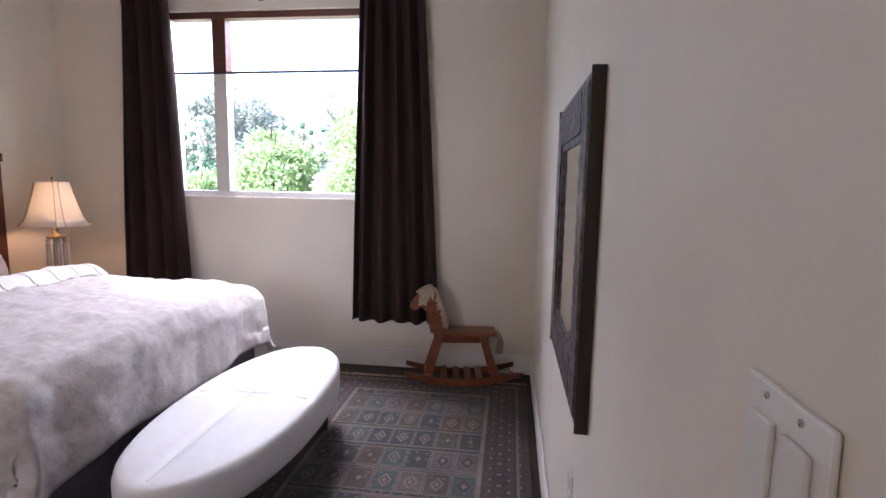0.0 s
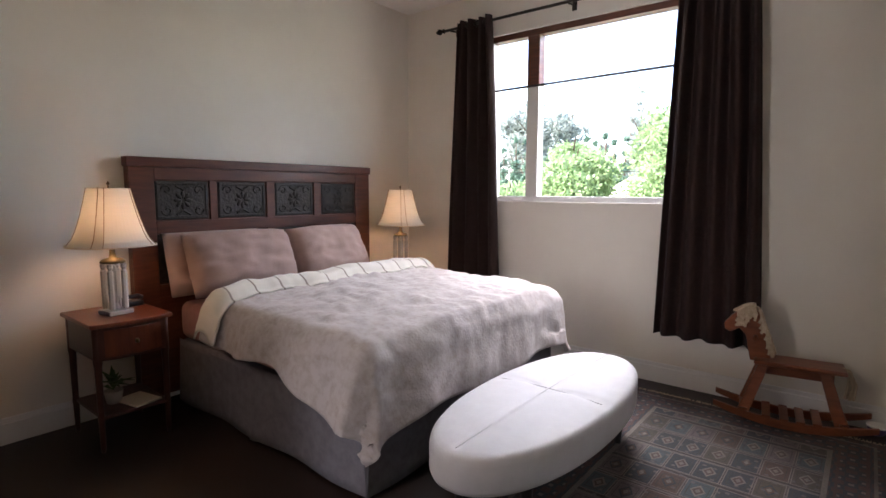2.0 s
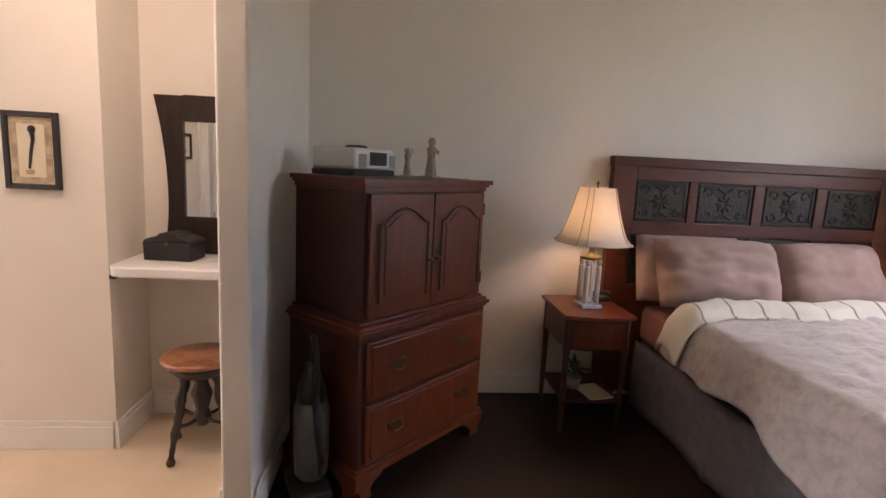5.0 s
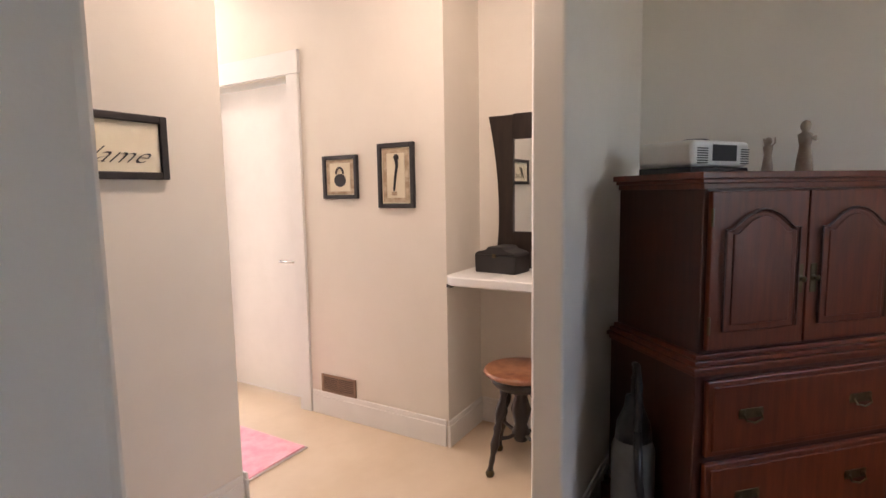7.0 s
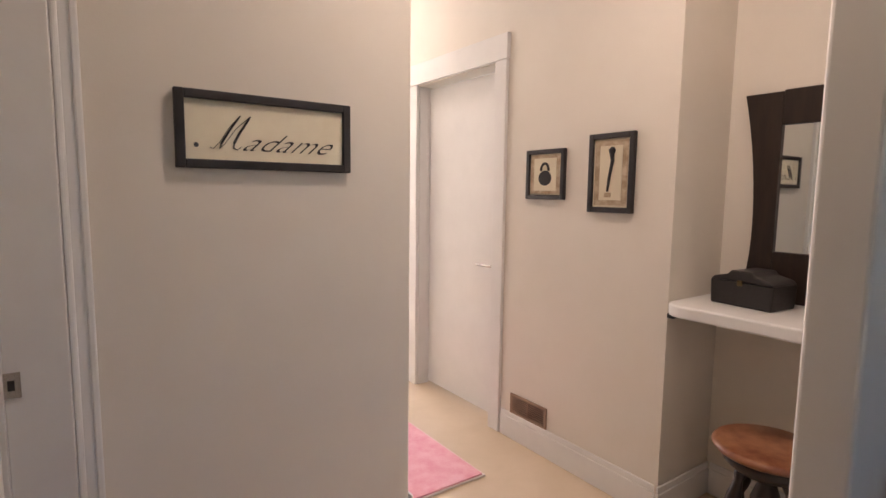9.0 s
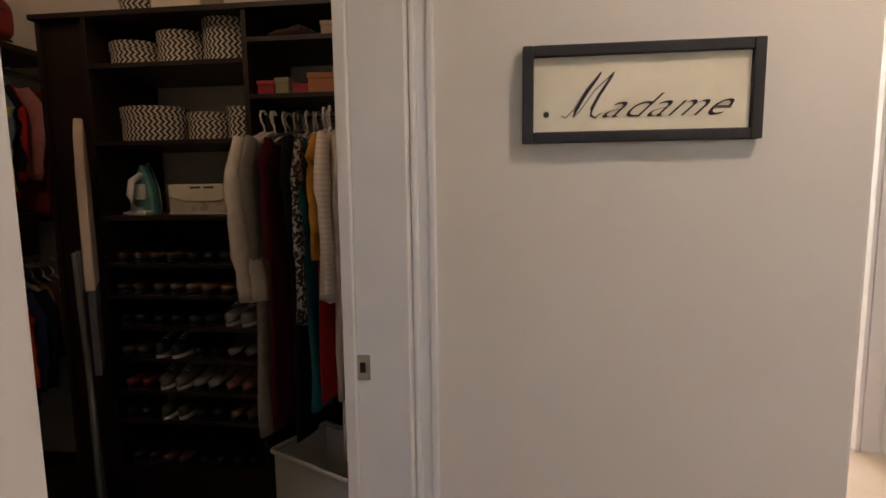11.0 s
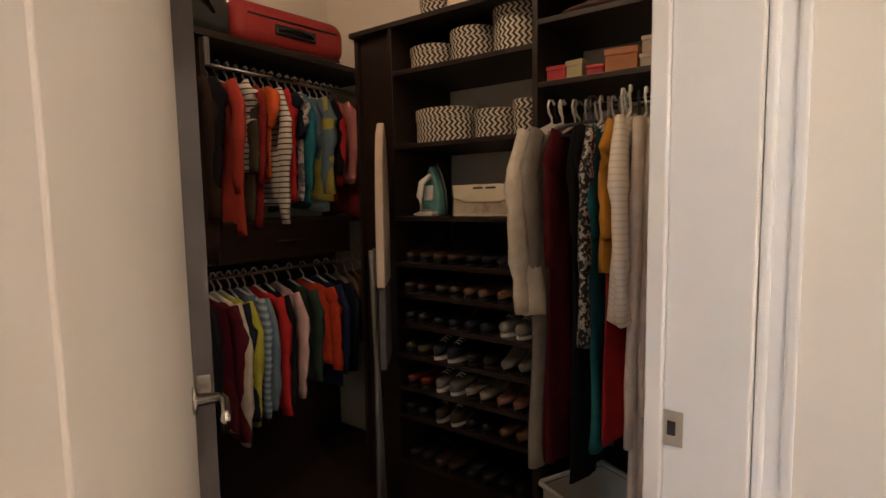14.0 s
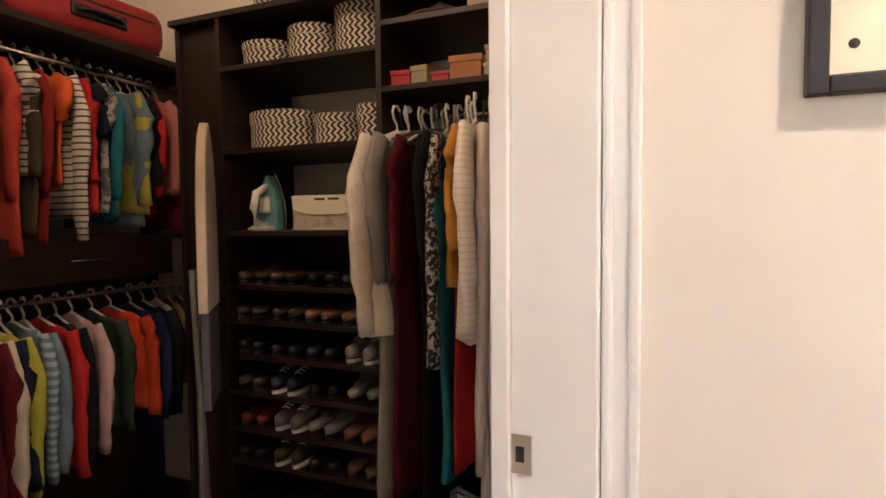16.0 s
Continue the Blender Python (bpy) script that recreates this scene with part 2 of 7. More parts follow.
def merge(bm, b2, m=None):
    if m is not None:
        bmesh.ops.transform(b2, matrix=m, verts=b2.verts)
    if bm is None:
        return b2
    me = bpy.data.meshes.new("tmp")
    b2.to_mesh(me)
    b2.free()
    bm.from_mesh(me)
    bpy.data.meshes.remove(me)
    return bm


def lathe(profile, n=24, bm=None, m=None, squash=1.0, square=0.0):
    """A turned shape from (radius, height) pairs; square pulls the section towards a square."""
    b2 = bmesh.new()
    rings = []
    for r, z in profile:
        ring = []
        for i in range(n):
            a = 2 * math.pi * i / n
            c, s = math.cos(a), math.sin(a)
            k = 1.0
            if square:
                k = (1 - square) + square / max(abs(c), abs(s))
            ring.append(b2.verts.new((r * c * k, r * s * k * squash, z)))
        rings.append(ring)
    for a, b in zip(rings, rings[1:]):
        for i in range(n):
            j = (i + 1) % n
            b2.faces.new((a[i], a[j], b[j], b[i]))
    if profile[0][0] > 0.0005: b2.faces.new(rings[0])
    if profile[-1][0] > 0.0005: b2.faces.new(rings[-1])
    return merge(bm, b2, m)


def tube(points, r, n=8, bm=None, m=None, radii=None):
    b2 = bmesh.new()
    pts = [Vector(p) for p in points]
    rings = []
    for i, p in enumerate(pts):
        d = (pts[min(i + 1, len(pts) - 1)] - pts[max(i - 1, 0)]).normalized()
        side = d.cross(Vector((0.13, 0.21, 1))).normalized()
        if side.length < 0.1: side = Vector((1, 0, 0))
        up = side.cross(d)
        rr = radii[i] if radii else r
        rings.append([b2.verts.new(p + (side * math.cos(2 * math.pi * k / n) + up * math.sin(2 * math.pi * k / n)) * rr) for k in range(n)])
    for a, b in zip(rings, rings[1:]):
        for i in range(n):
            j = (i + 1) % n
            b2.faces.new((a[i], a[j], b[j], b[i]))
    b2.faces.new(rings[0]); b2.faces.new(rings[-1])
    return merge(bm, b2, m)


def slab(outline, y0, y1, bevel=0.0, bm=None, m=None):
    """An outline of (x, z) pairs given a thickness along y."""
    b2 = bmesh.new()
    f = b2.faces.new([b2.verts.new((x, y0, z)) for x, z in outline])
    ex = bmesh.ops.extrude_face_region(b2, geom=[f])
    bmesh.ops.translate(b2, vec=(0, y1 - y0, 0), verts=[v for v in ex["geom"] if isinstance(v, bmesh.types.BMVert)])
    if bevel:
        bmesh.ops.bevel(b2, geom=b2.edges[:], offset=bevel, segments=2, profile=0.5, affect='EDGES')
    return merge(bm, b2, m)


def sheet(nu, nv, fn, material, name, parent=None, label="", thick=0.0, smooth=True):
    bm = bmesh.new()
    g = [[bm.verts.new(fn(i / nu, j / nv)) for j in range(nv + 1)] for i in range(nu + 1)]
    for i in range(nu):
        for j in range(nv):
            bm.faces.new((g[i][j], g[i + 1][j], g[i + 1][j + 1], g[i][j + 1]))
    ob = part(name, bm, material, parent, label, smooth)
    if thick:
        md = ob.modifiers.new("thickness", 'SOLIDIFY')
        md.thickness = thick
    return ob


def structure(name, bm, material, label=""):
    return part(name, bm, material, None, label, kind="structure")


# ---- structure ----
H, HH = 3.07, 2.78
structure("floor_bedroom", box(-4.0, 0.2, -4.60, 0.3, -0.12, 0.0), DARKFLOOR, "very dark stained wood floor")
structure("floor_hall", box(-4.2, -1.02, -12.0, -4.60, -0.12, 0.0), HALLFLOOR, "pale cream hall floor")
structure("floor_closet", box(-1.02, 1.15, -6.95, -4.60, -0.12, 0.0), DARKFLOOR, "dark closet floor")
structure("ceiling", box(-4.05, 0.2, -4.60, 0.25, H, H + 0.12), CEIL, "white bedroom ceiling")
structure("ceiling_hall", box(-4.2, 1.2, -12.0, -4.55, HH, HH + 0.12), CEIL, "white hall ceiling")
WX0, WX1, WZ0, WZ1 = -2.89, -1.12, 1.30, 2.70
bm = box(-4.05, WX0, 0, 0.2, 0, H)
box(WX1, 0.2, 0, 0.2, 0, H, bm=bm)
box(WX0, WX1, 0, 0.2, 0, WZ0, bm=bm)
box(WX0, WX1, 0, 0.2, WZ1, H, bm=bm)
structure("wall_north", bm, WALL, "cream painted wall with a window")
structure("wall_west", box(-4.0, -3.83, -4.55, 0, 0, H), WALL, "cream painted wall")
structure("wall_east", box(0, 0.15, -4.43, 0, 0, H), WALL, "cream painted wall")
structure("wall_partition", box(-4.0, -2.535, -4.59, -4.47, 0, H, 0.012, segments=3), WALL, "cream painted partition with rounded corners")
structure("wall_header", box(-4.0, 0.2, -4.56, -4.46, HH, H), WALL)
structure("wall_south", box(-1.07, 1.15, -4.58, -4.43, 0, H, 0.02, segments=3), WALL, "cream painted wall with a rounded corner")
structure("wall_closet_front_stub", box(-1.088, -1.02, -4.735, -4.50, 0, HH, 0.012, segments=3), WALL, "cream painted wall")
structure("wall_closet_header", box(-1.088, -1.02, -5.80, -4.735, 2.06, HH), WALL)
structure("wall_lettered", box(-2.235, -1.02, -5.95, -5.80, 0, HH, 0.012, segments=3), WALL, "cream painted wall behind the framed word")
structure("wall_hall_east", box(-2.235, -2.08, -9.0, -5.95, 0, HH), WALL, "cream hall wall")
# hall west wall with a doorway
DY0, DY1 = -7.16, -6.35
bm = box(-3.27, -3.13, DY1, -5.28, 0, HH, 0.0)
box(-3.27, -3.13, -7.46, DY0, 0, HH, bm=bm)
box(-3.27, -3.13, DY0, DY1, 2.06, HH, bm=bm)
structure("wall_hall_west", bm, WALL, "cream hall wall with a white door")
structure("wall_alcove_back", box(-3.67, -3.52, -5.43, -4.59, 0, HH), WALL, "cream alcove wall")
structure("wall_alcove_side", box(-3.52, -3.27, -5.43, -5.28, 0, HH), WALL, "cream alcove wall")
structure("wall_far", box(-4.4, -2.0, -11.75, -11.6, 0, HH), WALL)
structure("wall_bath_west", box(-4.35, -4.2, -11.6, -7.32, 0, HH), WALL)
structure("wall_bath_north", box(-4.2, -3.27, -7.46, -7.34, 0, HH), WALL)
structure("wall_bath_east", box(-2.15, -2.0, -11.6, -9.0, 0, HH), WALL)
structure("wall_closet_south", box(-1.15, 1.15, -6.93, -6.78, 0, HH), WALL, "beige closet wall")
structure("wall_closet_east", box(1.00, 1.15, -6.78, -4.58, 0, HH), WALL, "beige closet wall")
structure("wall_closet_west", box(-1.15, -1.02, -6.78, -5.95, 0, HH), WALL)


def baseboard(x0, x1, y0, y1, name="baseboard"):
    """A board 14 cm high with a stepped, softened top."""
    dx, dy = abs(x1 - x0), abs(y1 - y0)
    bm = box(x0, x1, y0, y1, 0, 0.118, 0.003)
    if dx > dy:
        yy = (y0, y0 + (y1 - y0) * 0.62) if abs(y0) <= abs(y1) and y0 >= -0.1 else (y0, y1)
    box(x0 + (0.0 if dx > dy else 0.003), x1 - (0.0 if dx > dy else 0.003), y0 + (0.003 if dx > dy else 0), y1 - (0.003 if dx > dy else 0), 0.118, 0.148, 0.004, bm=bm)
    return structure(name, bm, TRIM, "white painted baseboard")


baseboard(-3.82, -0.018, -0.016, -0.001)
baseboard(-0.017, -0.001, -4.42, -0.017)
baseboard(-3.829, -3.812, -4.468, -0.017)
baseboard(-3.81, -2.55, -4.469, -4.453)
baseboard(-3.129, -3.113, -6.255, -5.29)
baseboard(-3.129, -3.113, -7.45, -7.255)
baseboard(-3.51, -3.114, -5.279, -5.263)
baseboard(-3.519, -3.503, -5.262, -4.60)
baseboard(-3.50, -2.55, -4.607, -4.591)
baseboard(-2.22, -1.205, -5.799, -5.783)
baseboard(-2.252, -2.236, -9.0, -5.79)

# window
win = thing("window_1", "white and brown framed window with a narrow side pane", "window", kind="structure")
part("frame_top", box(WX0, WX1, 0.03, 0.12, 2.65, 2.70, 0.004), HEADW, win, "brown wooden window head")
part("frame_bottom", box(WX0, WX1, 0.03, 0.13, 1.30, 1.345, 0.004), TRIM, win)
part("sill", box(WX0, WX1, 0.003, 0.05, 1.285, 1.302, 0.003), TRIM, win)
part("frame_side", box(WX0, WX0 + 0.03, 0.03, 0.12, 1.345, 2.65, 0.004), TRIM, win)
part("frame_side", box(WX1 - 0.03, WX1, 0.03, 0.12, 1.345, 2.65, 0.004), TRIM, win)
part("mullion_upper", box(-2.52, -2.41, 0.03, 0.12, 2.245, 2.65, 0.004), HEADW, win, "brown upper mullion")
part("mullion_lower", box(-2.52, -2.41, 0.03, 0.12, 1.345, 2.245, 0.004), TRIM, win, "white lower mullion")
part("glazing_bar", tube([(WX0 + 0.02, 0.022, 2.245), (WX1 - 0.02, 0.022, 2.255)], 0.010), BLACKP, win, "thin black bar")
for a, b in ((WX0 + 0.03, -2.52), (-2.41, WX1 - 0.03)):
    pane = part("pane", box(a, b, 0.07, 0.076, 1.345, 2.65), PANE, win)
    pane.visible_shadow = False


# curtains
def curtain(x0t, x1t, x0b, x1b, z0, folds, seed, label):
    root = thing("curtain", label, "curtain", group="curtains at the window")
    rnd = random.Random(seed)
    ph = [rnd.uniform(-0.5, 0.5) for _ in range(6)]

    def fn(u, v):
        z = 2.84 - v * (2.84 - z0)
        x0, x1 = x0t + (x0b - x0t) * v ** 0.8, x1t + (x1b - x1t) * v ** 0.8
        w = u * folds * 2 * math.pi
        amp = 0.042 + 0.012 * math.sin(w * 0.31 + ph[0])
        x = x0 + (x1 - x0) * (u + 0.012 * math.sin(w * 0.5 + v * 2 + ph[1]))
        y = -0.105 + amp * math.sin(w + 0.5 * v * math.sin(u * 9 + ph[2])) + 0.006 * math.sin(v * 7 + w * 0.5)
        return (x, y, z + (0.006 * math.sin(w * 0.5 + ph[3]) if v > 0.98 else 0))
    sheet(folds * 14, 36, fn, CURTAIN, "drape", root, thick=0.004)
    for i in range(folds * 2):
        u = (i + 0.5) / (folds * 2)
        x = x0t + (x1t - x0t) * u
        m = Matrix.Translation((x, -0.105, 2.80)) @ Euler((0, radians(90), 0)).to_matrix().to_4x4()
        part("grommet", lathe([(0.019, -0.004), (0.028, -0.004), (0.028, 0.004), (0.019, 0.004)], 14, m=m), IRONM, root, smooth=False)
    return root


curtain(-3.15, -2.79, -3.26, -2.69, 0.38, 4, 3, "dark brown grommet curtain hanging beside the bed")
curtain(-1.31, -0.86, -1.38, -0.71, 0.385, 5, 8, "dark brown grommet curtain beside the rocking horse")
rod = thing("curtain_rod", "thin dark metal curtain rod with ball finials", "curtain rod")
part("pole", tube([(-3.30, -0.105, 2.80), (-0.50, -0.105, 2.80)], 0.012, 12), IRONM, rod, smooth=True)
for s, x in ((-1, -3.30), (1, -0.50)):
    m = Matrix.Translation((x, -0.105, 2.80)) @ Euler((0, radians(90 * s), 0)).to_matrix().to_4x4()
    part("finial", lathe([(0.012, -0.01), (0.020, 0.0), (0.012, 0.012), (0.010, 0.02), (0.022, 0.035), (0.026, 0.05), (0.020, 0.066), (0.010, 0.074), (0.014, 0.08), (0.0, 0.086)], 16, m=m), IRONM, rod, smooth=True)
for x in (-3.22, -2.1, -0.6):
    bm = tube([(x, -0.001, 2.80), (x, -0.05, 2.795), (x, -0.105, 2.785)], 0.007)
    box(x - 0.02, x + 0.02, -0.008, -0.001, 2.76, 2.84, 0.003, bm=bm)
    part("bracket", bm, IRONM, rod)

# ---- headboard and bed ----
bed = thing("bed", "king bed made with a pale rumpled duvet and grey skirt", "bed")
HX0, HX1 = -3.80, -3.735
hb = part("headboard", box(HX0, HX1 - 0.02, -2.60, -0.63, 0.05, 1.56, 0.004), HEADW, bed, "dark reddish wood headboard with carved panels")
part("top_rail", box(HX0, HX1 + 0.012, -2.61, -0.62, 1.53, 1.59, 0.006), HEADW, hb)
part("rail", box(HX1 - 0.02, HX1, -2.45, -0.79, 1.45, 1.53, 0.004), HEADW, hb)
part("rail", box(HX1 - 0.02, HX1, -2.45, -0.79, 1.11, 1.19, 0.004), HEADW, hb)
part("rail", box(HX1 - 0.02, HX1, -2.45, -0.79, 0.70, 0.78, 0.004), HEADW, hb)
part("stile", box(HX1 - 0.02, HX1 + 0.002, -2.60, -2.45, 0.05, 1.53, 0.004), HEADW, hb)
part("stile", box(HX1 - 0.02, HX1 + 0.002, -0.79, -0.63, 0.05, 1.53, 0.004), HEADW, hb)
PAN = [(-2.45, -2.095), (-2.04, -1.66), (-1.59, -1.23), (-1.16, -0.79)]
for (a, b), (c, d) in zip(PAN, PAN[1:]):
    part("muntin", box(HX1 - 0.02, HX1 - 0.001, b, c, 0.78, 1.45, 0.004), HEADW, hb)
for a, b in PAN:
    for z0, z1 in ((1.19, 1.45), (0.78, 1.11)):
        cy, cz, w, h = (a + b) / 2, (z0 + z1) / 2, (b - a) / 2, (z1 - z0) / 2
        bm = box(HX1 - 0.022, HX1 - 0.012, a + 0.008, b - 0.008, z0 + 0.006, z1 - 0.006, 0.002)
        # raised rim and a carved flower with scrolls
        box(HX1 - 0.012, HX1 - 0.004, a + 0.012, b - 0.012, z1 - 0.03, z1 - 0.012, 0.003, bm=bm)
        box(HX1 - 0.012, HX1 - 0.004, a + 0.012, b - 0.012, z0 + 0.012, z0 + 0.03, 0.003, bm=bm)
        box(HX1 - 0.012, HX1 - 0.004, a + 0.012, a + 0.03, z0 + 0.03, z1 - 0.03, 0.003, bm=bm)
        box(HX1 - 0.012, HX1 - 0.004, b - 0.03, b - 0.012, z0 + 0.03, z1 - 0.03, 0.003, bm=bm)
        for k in range(8):
            t = k * math.pi / 4
            m = Matrix.Translation((HX1 - 0.011, cy + 0.035 * math.cos(t), cz + 0.035 * math.sin(t))) @ Euler((t, 0, 0)).to_matrix().to_4x4() @ Matrix.Diagonal((0.35, 1.0, 0.5, 1))
            b2 = bmesh.new(); bmesh.ops.create_uvsphere(b2, u_segments=8, v_segments=6, radius=0.026)
            merge(bm, b2, m)
        for sy in (-1, 1):
            for sz in (-1, 1):
                pts = []
                for k in range(12):
                    t = k * 0.55
                    r = 0.036 * (1 - k / 14)
                    pts.append((HX1 - 0.010, cy + sy * (w * 0.58 + r * math.cos(t)), cz + sz * (h * 0.50 + r * math.sin(t))))
                tube(pts, 0.006, 6, bm=bm)
        for sz in (-1, 1):
            tube([(HX1 - 0.010, cy - w * 0.25, cz + sz * h * 0.72), (HX1 - 0.008, cy, cz + sz * h * 0.52), (HX1 - 0.010, cy + w * 0.25, cz + sz * h * 0.72)], 0.008, 6, bm=bm)
        part("carved_panel", bm, CARVED, hb)
BX0, BX1, BY0, BY1, BZ = -3.70, -1.92, -2.36, -0.66, 0.68
part("box_spring", box(BX0, BX1, BY0, BY1, 0.20, 0.42, 0.03), SKIRT, bed)
part("mattress", box(BX0, BX1, BY0, BY1, 0.42, BZ - 0.01, 0.06, segments=4), SHEET, bed, "mattress with a rose fitted sheet", smooth=True)


def skirt(p0, p1, n, name):
    d = Vector((p1[0] - p0[0], p1[1] - p0[1], 0)); L = d.length; d.normalize(); nn = Vector((d.y, -d.x, 0))

    def fn(u, v):
        w = 0.010 * math.sin(u * n) * (0.3 + v) + 0.02 * v + (0.012 * v if abs(u - 0.5) < 0.02 else 0)
        p = Vector((*p0, 0)) + d * (u * L) + nn * w
        return (p.x, p.y, 0.42 - v * 0.405)
    sheet(90, 8, fn, SKIRT, name, bed, thick=0.003)


skirt((BX0, BY0), (BX1 + 0.026, BY0), 16, "skirt_side")
skirt((BX1, BY0 - 0.026), (BX1, BY1 + 0.026), 14, "skirt_foot")
skirt((BX1 + 0.026, BY1), (BX0, BY1), 16, "skirt_side")

FX = -3.12   # where the duvet starts


def duvet_point(u, v, lift=0.0):
    over = 0.28 + 0.23 / (1 + math.exp(-(u - 0.62) * 9)) + 0.02 * math.sin(u * 13)
    sx = FX + u * (BX1 + 0.37 + 0.015 * math.sin(v * 17) + 0.20 * math.exp(-v / 0.12) + 0.10 * math.exp(-(1 - v) / 0.10) - FX)
    sy = (BY0 - over) + v * (BY1 - BY0 + 2 * over)
    ox = max(0.0, sx - BX1)
    oy = max(0.0, BY0 - sy, sy - BY1)
    sgn = -1 if sy < BY0 else 1
    cx, cy = min(sx, BX1), min(max(sy, BY0), BY1)
    R = 0.09

    def drop(o):
        a = min(o / R, math.pi / 2)
        return R * math.sin(a) * 0.9, R * (1 - math.cos(a)) + max(0.0, o - R * math.pi / 2)
    hx, dx = drop(ox)
    hy, dy = drop(oy)
    lower = 0.055 * max(0.0, u - 0.55) / 0.45
    if ox and oy:
        o = math.hypot(ox, oy)
        oe = o if o < 0.42 else 0.42 + (o - 0.42) * 0.30
        hh, dd = drop(oe)
        k = 1.0 + 0.8 * min(1, dd / 0.3)
        x = cx + hh * k * ox / o
        y = cy + sgn * hh * k * oy / o
        z = BZ + 0.07 - dd - lower
    else:
        z = BZ + 0.07 - max(dx, dy) - lower
        x = cx + hx * (1.0 + 0.8 * min(1, dx / 0.3))
        y = cy + sgn * hy * (1.0 + 0.8 * min(1, dy / 0.3))
    n = noise.noise(Vector((sx * 2.6, sy * 2.6, 3.1))) * 0.020 + noise.noise(Vector((sx * 7, sy * 7, 1.7))) * 0.010 + noise.noise(Vector((sx * 16, sy * 9, 9.7))) * 0.010 + abs(noise.noise(Vector((sx * 6 + sy * 5, sy * 9, 4.4)))) * 0.016
    ripple = 0.022 * math.sin(sx * 15 + 2.2 * math.sin(sy * 3)) * min(1, dy / 0.2) + 0.011 * math.sin(sy * 14 + 1.5 * math.sin(sx * 4)) * min(1, dx / 0.2)
    crown = 0.03 * math.cos((cy - (BY0 + BY1) / 2) * 1.5)
    if dx < 0.02 and dy < 0.02:
        z += n + crown
    else:
        z += n * 0.6 + crown * 0.3
        if dx >= dy: x += ripple + n * 0.7
        if dy >= dx: y += sgn * (ripple + n * 0.7)
    z += 0.05 * noise.noise(Vector((sx * 2.0, sy * 2.0, 7.7))) * (1 if dx > 0.25 or dy > 0.25 else 0)
    z += 0.03 * max(0.0, 1 - u * 7)
    return (x, y, max(z + lift, 0.10))


sheet(110, 130, duvet_point, DUVET, "duvet", bed, "pale floral duvet, rumpled", thick=0.03)


def fold_point(u, v):
    q = duvet_point(0.0, v)
    x = FX - 0.06 + u * 0.22
    h = 0.060 * math.sin(min(1.0, u * 1.15) * math.pi) ** 0.5 if u < 0.87 else 0.0
    return (x + 0.015 * math.sin(v * 21), q[1] - 0.004, q[2] + h - 0.01 + 0.012 * noise.noise(Vector((u * 3, v * 14, 2))))


sheet(14, 110, fold_point, FOLD, "turned_back_fold", bed, "turned back duvet edge with thin dark lines", thick=0.012)


def pillow(name, where, size, rx, rz, material, label, seed):
    L, Hh, T = size
    bm = bmesh.new()
    n = 26
    for side in (1, -1):
        g = []
        for i in range(n + 1):
            row = []
            for j in range(n + 1):
                a, b = 2 * i / n - 1, 2 * j / n - 1
                pinch = 1 - 0.055 * (a * a) * (1 - b * b) - 0.03
                t = max(0.0, (1 - a ** 4) * (1 - b ** 4)) ** 0.45
                w = noise.noise(Vector((a * 2.2 + seed, b * 2.2, seed))) * 0.020 + noise.noise(Vector((a * 5 + seed, b * 5, seed))) * 0.016
                row.append(bm.verts.new((a * L / 2 * (1 - 0.06 * (1 - a * a) * b * b), side * (T / 2 * t + w * t), b * Hh / 2 * (1 - 0.07 * (1 - b * b) * a * a) * pinch)))
            g.append(row)
        for i in range(n):
            for j in range(n):
                bm.faces.new((g[i][j], g[i + 1][j], g[i + 1][j + 1], g[i][j + 1]))
    bmesh.ops.remove_doubles(bm, verts=bm.verts, dist=0.002)
    ob = part(name, bm, material, None, smooth=True)
    ob.matrix_world = pose(*where, rx, 0, rz)
    return tagged(ob, label, "pillow", "pillows on the bed")


